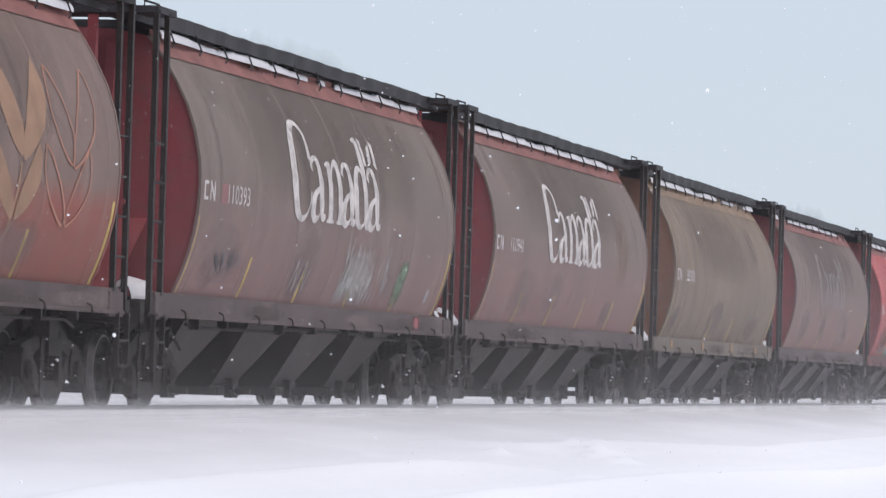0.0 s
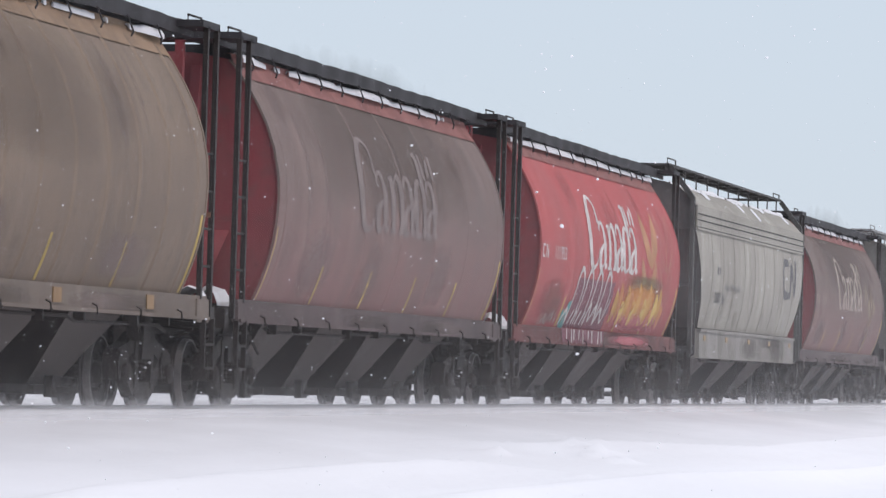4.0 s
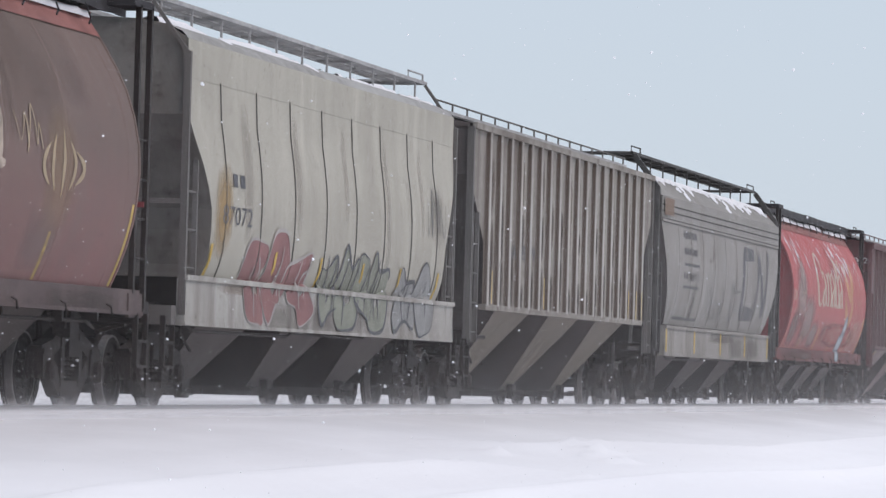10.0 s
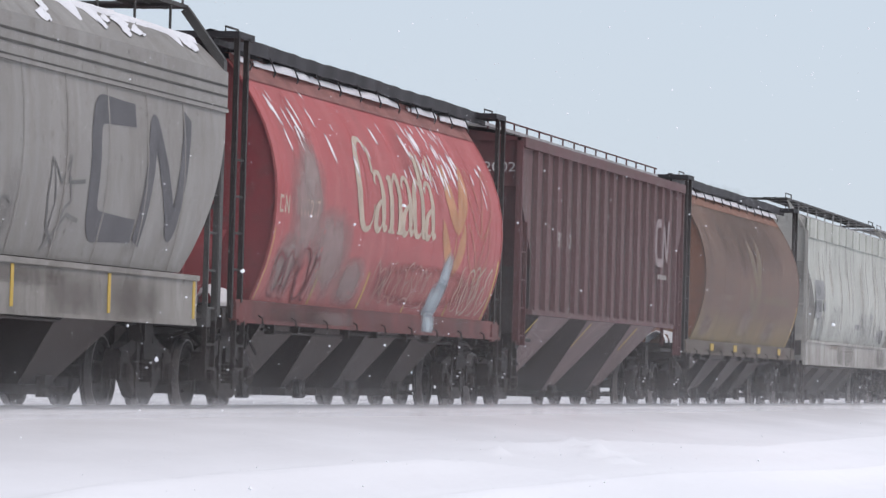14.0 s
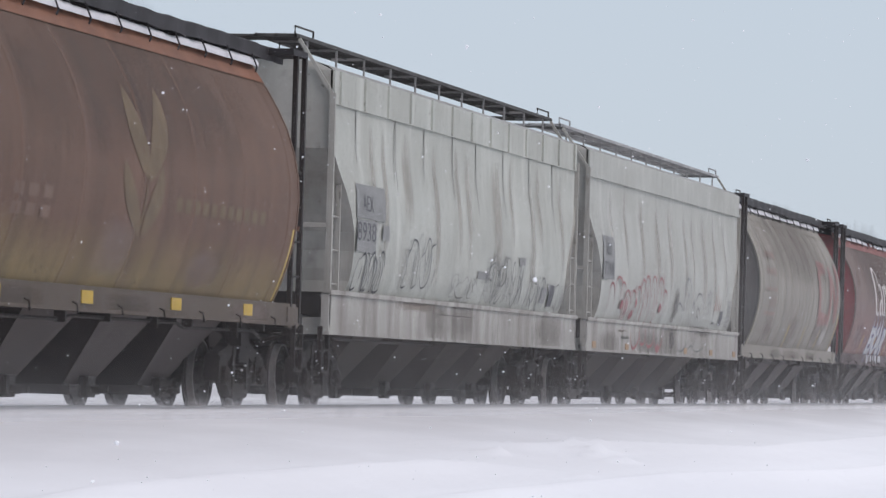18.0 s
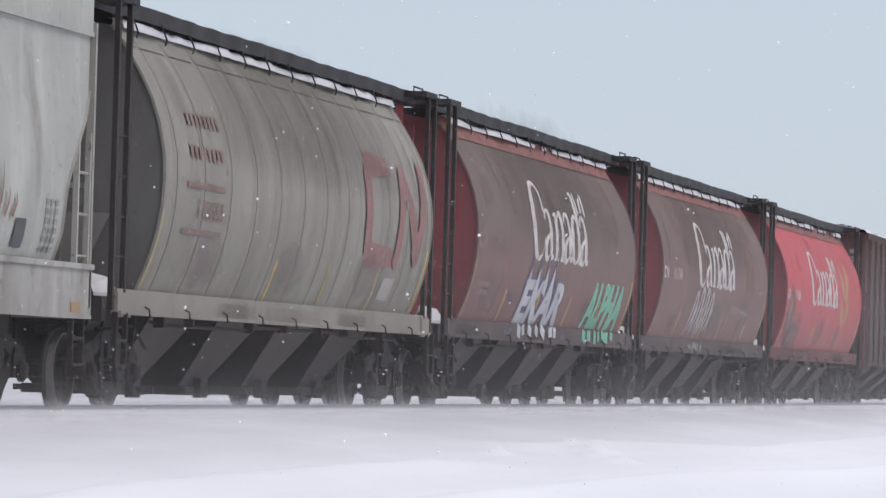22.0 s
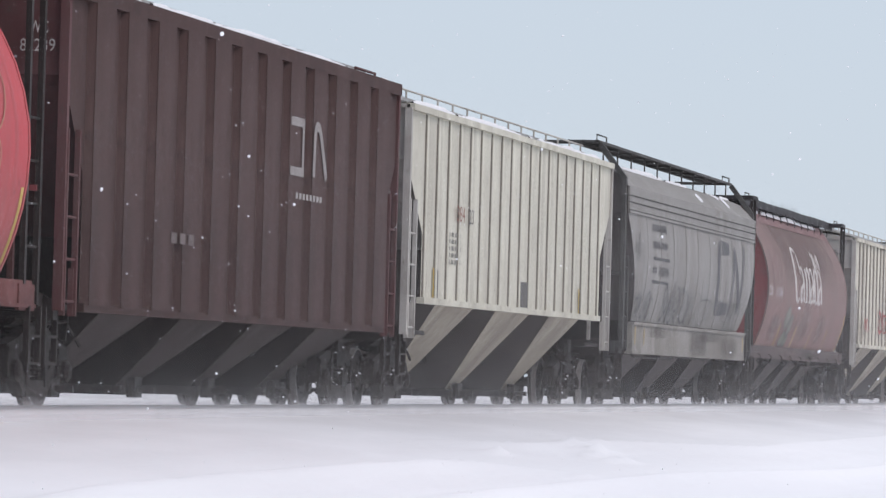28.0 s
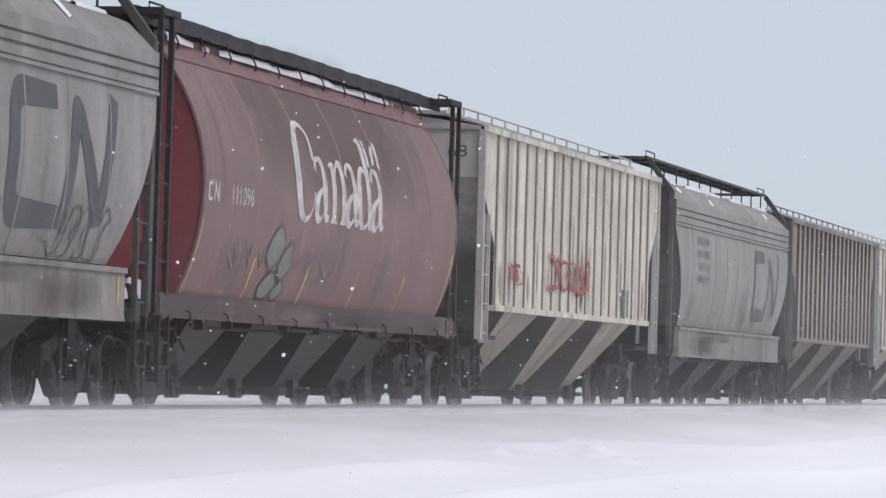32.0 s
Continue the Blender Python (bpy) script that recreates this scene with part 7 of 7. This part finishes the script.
LOWDIRT = stain_mat("caked_dark_dirt", (0.075, 0.062, 0.055), 0.75, 5.0)
for k in range(17):
    x = -7.13 + 14.26 / 17 * (k + 0.12)
    stain(CARS[9], [(1.5, 1.50, 0), (4.3, 1.50, 0)], x, x + 0.55, 1.45, rs.uniform(2.0, 2.9), LOWDIRT, 0.007)
    if k % 2:
        stain(CARS[9], [(1.5, 1.50, 0), (4.3, 1.50, 0)], x + 0.05, x + 0.5, rs.uniform(2.2, 2.6), rs.uniform(2.9, 3.3), LOWDIRT, 0.009)
for x in (5.6, 6.45, 7.05, -6.9, -2.6):
    marks("reflective_stripe", [(0, 1.572, 0), (5, 1.572, 0)], [([(x, 1.6), (x, 2.1)], 0.06)], STRIPE, CARS[9], 0.003, "worn yellow reflective stripe")
stain(CARS[8], F8, -6.6, -5.5, 1.7, 3.0, stain_mat("ochre_rust", (0.36, 0.25, 0.12), 0.8, 3.0), label="ochre rust bleeding from the corner")
stain(CARS[8], F8, 5.4, 6.6, 2.2, 3.3, GRIME, 0.006)

# ---- falling and blowing snow, and haze on sheets ----
FLAKE = plain("snowflake", (0.92, 0.92, 0.95), 0.9, 0, 0.05)
WIND = Vector((-0.9, 0.9, -1.1))
GUST = Vector((-5.0, 0.0, 0.0))


G = 1.618 / 1.902
H = 1 / 1.902
ICO = [(0, H, G), (0, H, -G), (0, -H, G), (0, -H, -G), (H, G, 0), (H, -G, 0), (-H, G, 0), (-H, -G, 0), (G, 0, H), (-G, 0, H), (G, 0, -H), (-G, 0, -H)]
ICO_FACES = [(i, j, k) for i in range(12) for j in range(i + 1, 12) for k in range(j + 1, 12)
             if all(abs((Vector(ICO[a]) - Vector(ICO[b])).length - 2 * H) < 0.02 for a, b in ((i, j), (j, k), (i, k)))]


def build_flakes(bm):
    r = random.Random(11)
    m = EYE.to_3x3()
    for k in range(8500):
        t = r.uniform(-1, 33)
        d = 9.0 + 42.0 * r.random() ** 0.75
        p = EYE.translation + m @ Vector((d * r.uniform(-0.105, 0.105), d * r.uniform(-0.06, 0.06), -d))
        if p.z < -0.3 or p.y > -1.9:
            continue
        p -= WIND * t
        s = r.choice((0.002, 0.003, 0.003, 0.004, 0.005, 0.007))
        q = Euler((r.uniform(0, 6), r.uniform(0, 6), 0)).to_matrix()
        vs = [bm.verts.new(p + q @ (s * Vector(v) * r.uniform(0.55, 1.1))) for v in ICO]
        for f in ICO_FACES:
            bm.faces.new([vs[i] for i in f])


flakes = part("falling_snow", "falling_snow", build_flakes, FLAKE, None)
tagged(flakes, "loose white snowflakes blown through the air", "snowflakes", kind="stuff")


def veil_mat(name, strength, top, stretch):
    """Blown-snow haze painted into a sheet: mostly clear, thickest near the ground and in uneven gusts."""
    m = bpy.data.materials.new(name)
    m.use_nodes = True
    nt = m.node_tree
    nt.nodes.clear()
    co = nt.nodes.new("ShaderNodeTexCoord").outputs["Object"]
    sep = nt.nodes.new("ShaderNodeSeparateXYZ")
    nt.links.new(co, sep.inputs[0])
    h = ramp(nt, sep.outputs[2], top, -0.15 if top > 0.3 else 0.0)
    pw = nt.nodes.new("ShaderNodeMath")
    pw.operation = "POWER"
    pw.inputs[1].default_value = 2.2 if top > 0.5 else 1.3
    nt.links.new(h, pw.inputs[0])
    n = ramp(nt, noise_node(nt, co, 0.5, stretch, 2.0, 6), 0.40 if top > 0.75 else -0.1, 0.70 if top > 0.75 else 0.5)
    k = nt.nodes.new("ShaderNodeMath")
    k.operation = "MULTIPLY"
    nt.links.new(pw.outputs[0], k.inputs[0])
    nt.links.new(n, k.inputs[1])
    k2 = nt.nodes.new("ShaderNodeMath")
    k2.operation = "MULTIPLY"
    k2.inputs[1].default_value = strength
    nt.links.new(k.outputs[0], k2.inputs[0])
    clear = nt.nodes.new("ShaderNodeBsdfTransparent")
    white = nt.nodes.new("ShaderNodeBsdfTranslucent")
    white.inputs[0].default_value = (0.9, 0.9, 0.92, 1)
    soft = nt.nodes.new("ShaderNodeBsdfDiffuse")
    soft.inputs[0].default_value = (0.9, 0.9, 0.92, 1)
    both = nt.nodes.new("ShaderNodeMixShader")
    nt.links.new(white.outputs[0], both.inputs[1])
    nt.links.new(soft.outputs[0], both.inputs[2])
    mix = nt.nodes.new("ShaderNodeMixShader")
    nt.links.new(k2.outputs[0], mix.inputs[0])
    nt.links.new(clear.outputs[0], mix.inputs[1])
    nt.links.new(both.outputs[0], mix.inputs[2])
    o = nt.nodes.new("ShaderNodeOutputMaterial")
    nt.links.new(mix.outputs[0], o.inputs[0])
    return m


VEILS = []
# flat moving sheets carry the blown-snow haze as alpha
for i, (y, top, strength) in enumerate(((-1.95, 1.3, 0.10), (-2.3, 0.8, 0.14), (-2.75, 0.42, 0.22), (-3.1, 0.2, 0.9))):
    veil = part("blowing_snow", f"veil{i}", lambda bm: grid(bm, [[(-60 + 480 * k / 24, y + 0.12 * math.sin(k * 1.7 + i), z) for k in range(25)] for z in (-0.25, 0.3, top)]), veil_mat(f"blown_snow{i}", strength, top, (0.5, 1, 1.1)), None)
    tagged(veil, "thin flat sheet with powder-snow haze painted along the rails", "blowing snow", kind="stuff")
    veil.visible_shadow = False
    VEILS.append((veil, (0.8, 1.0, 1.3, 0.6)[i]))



def haze_mat():
    """Haze painted into a sheet before the cars: clear close by, thicker with distance."""
    m = bpy.data.materials.new("painted_haze")
    m.use_nodes = True
    nt = m.node_tree
    nt.nodes.clear()
    co = nt.nodes.new("ShaderNodeTexCoord").outputs["Object"]
    sep = nt.nodes.new("ShaderNodeSeparateXYZ")
    nt.links.new(co, sep.inputs[0])
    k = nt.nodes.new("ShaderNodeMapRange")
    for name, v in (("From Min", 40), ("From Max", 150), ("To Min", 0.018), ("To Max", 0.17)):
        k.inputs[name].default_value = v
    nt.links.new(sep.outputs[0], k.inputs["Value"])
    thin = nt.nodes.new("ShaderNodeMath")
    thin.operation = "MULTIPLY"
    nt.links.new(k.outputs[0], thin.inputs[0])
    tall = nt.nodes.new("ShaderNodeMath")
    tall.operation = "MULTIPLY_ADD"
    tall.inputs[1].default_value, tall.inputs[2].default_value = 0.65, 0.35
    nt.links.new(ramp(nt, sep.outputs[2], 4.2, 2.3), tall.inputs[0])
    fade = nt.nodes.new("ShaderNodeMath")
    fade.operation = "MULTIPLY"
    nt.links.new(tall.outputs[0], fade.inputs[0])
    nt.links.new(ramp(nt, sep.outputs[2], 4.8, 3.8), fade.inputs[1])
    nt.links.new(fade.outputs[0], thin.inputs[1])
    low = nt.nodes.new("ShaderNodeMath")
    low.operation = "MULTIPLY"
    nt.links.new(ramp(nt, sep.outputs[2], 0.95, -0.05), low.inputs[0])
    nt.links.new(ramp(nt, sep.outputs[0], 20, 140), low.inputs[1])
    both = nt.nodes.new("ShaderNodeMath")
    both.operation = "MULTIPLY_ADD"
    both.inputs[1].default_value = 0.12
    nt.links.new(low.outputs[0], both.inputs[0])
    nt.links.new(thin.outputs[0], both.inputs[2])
    clear = nt.nodes.new("ShaderNodeBsdfTransparent")
    white = nt.nodes.new("ShaderNodeBsdfTranslucent")
    white.inputs[0].default_value = (0.9, 0.9, 0.92, 1)
    soft = nt.nodes.new("ShaderNodeBsdfDiffuse")
    soft.inputs[0].default_value = (0.9, 0.9, 0.92, 1)
    lit = nt.nodes.new("ShaderNodeMixShader")
    lit.inputs[0].default_value = 0.75
    nt.links.new(white.outputs[0], lit.inputs[1])
    nt.links.new(soft.outputs[0], lit.inputs[2])
    mix = nt.nodes.new("ShaderNodeMixShader")
    nt.links.new(both.outputs[0], mix.inputs[0])
    nt.links.new(clear.outputs[0], mix.inputs[1])
    nt.links.new(lit.outputs[0], mix.inputs[2])
    o = nt.nodes.new("ShaderNodeOutputMaterial")
    nt.links.new(mix.outputs[0], o.inputs[0])
    return m


# one added sheet beside the train pales the far cars by its alpha
haze = part("painted_haze", "painted_haze", lambda bm: grid(bm, [[(20 + 30 * k, -1.85, z) for k in range(9)] for z in (-0.2, 4, 14)]), haze_mat(), None)
tagged(haze, "sheet before the cars with faint distance haze painted in", "snowfall", kind="stuff")
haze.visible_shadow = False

SPEED, SLOWING = 12.226, 0.0097


def gone(t):
    """How far the train has rolled by t seconds: it slows a little."""
    return SPEED * t - SLOWING * t * t / 2


def motions():
    for car in CARS:
        x = car.matrix_basis.translation.x
        walk(car, [(2.0 * k, pose(x - gone(2.0 * k), 0, 0)) for k in range(17)])
    turn = math.degrees(SPEED / 0.42) / FPS
    for w, d, car in ROLLERS:
        x = CARS_X[car.name] + w.parent.matrix_basis.translation.x
        first = max(0, int((x - 135) / SPEED * FPS))
        last = min(32 * FPS, max(2, int((x - 38) / SPEED * FPS)))
        rows = [(0.0, pose(d, 0, 0.42))] if first > 0 else []
        n = 0
        for f in range(first, last + 1):
            rows.append((f / FPS, pose(d, 0, 0.42, 0, -turn * n % 360, 0)))
            n += 1
        if last < 32 * FPS:
            rows.append((32.0, rows[-1][1]))
        walk(w, rows)
    walk(flakes, [(t, Matrix.Translation(WIND * t)) for t in (0.0, 16.0, 32.0)])
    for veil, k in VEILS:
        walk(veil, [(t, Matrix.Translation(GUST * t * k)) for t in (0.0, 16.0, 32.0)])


CARS_X = {c.name: c.matrix_basis.translation.x for c in CARS}
motions()
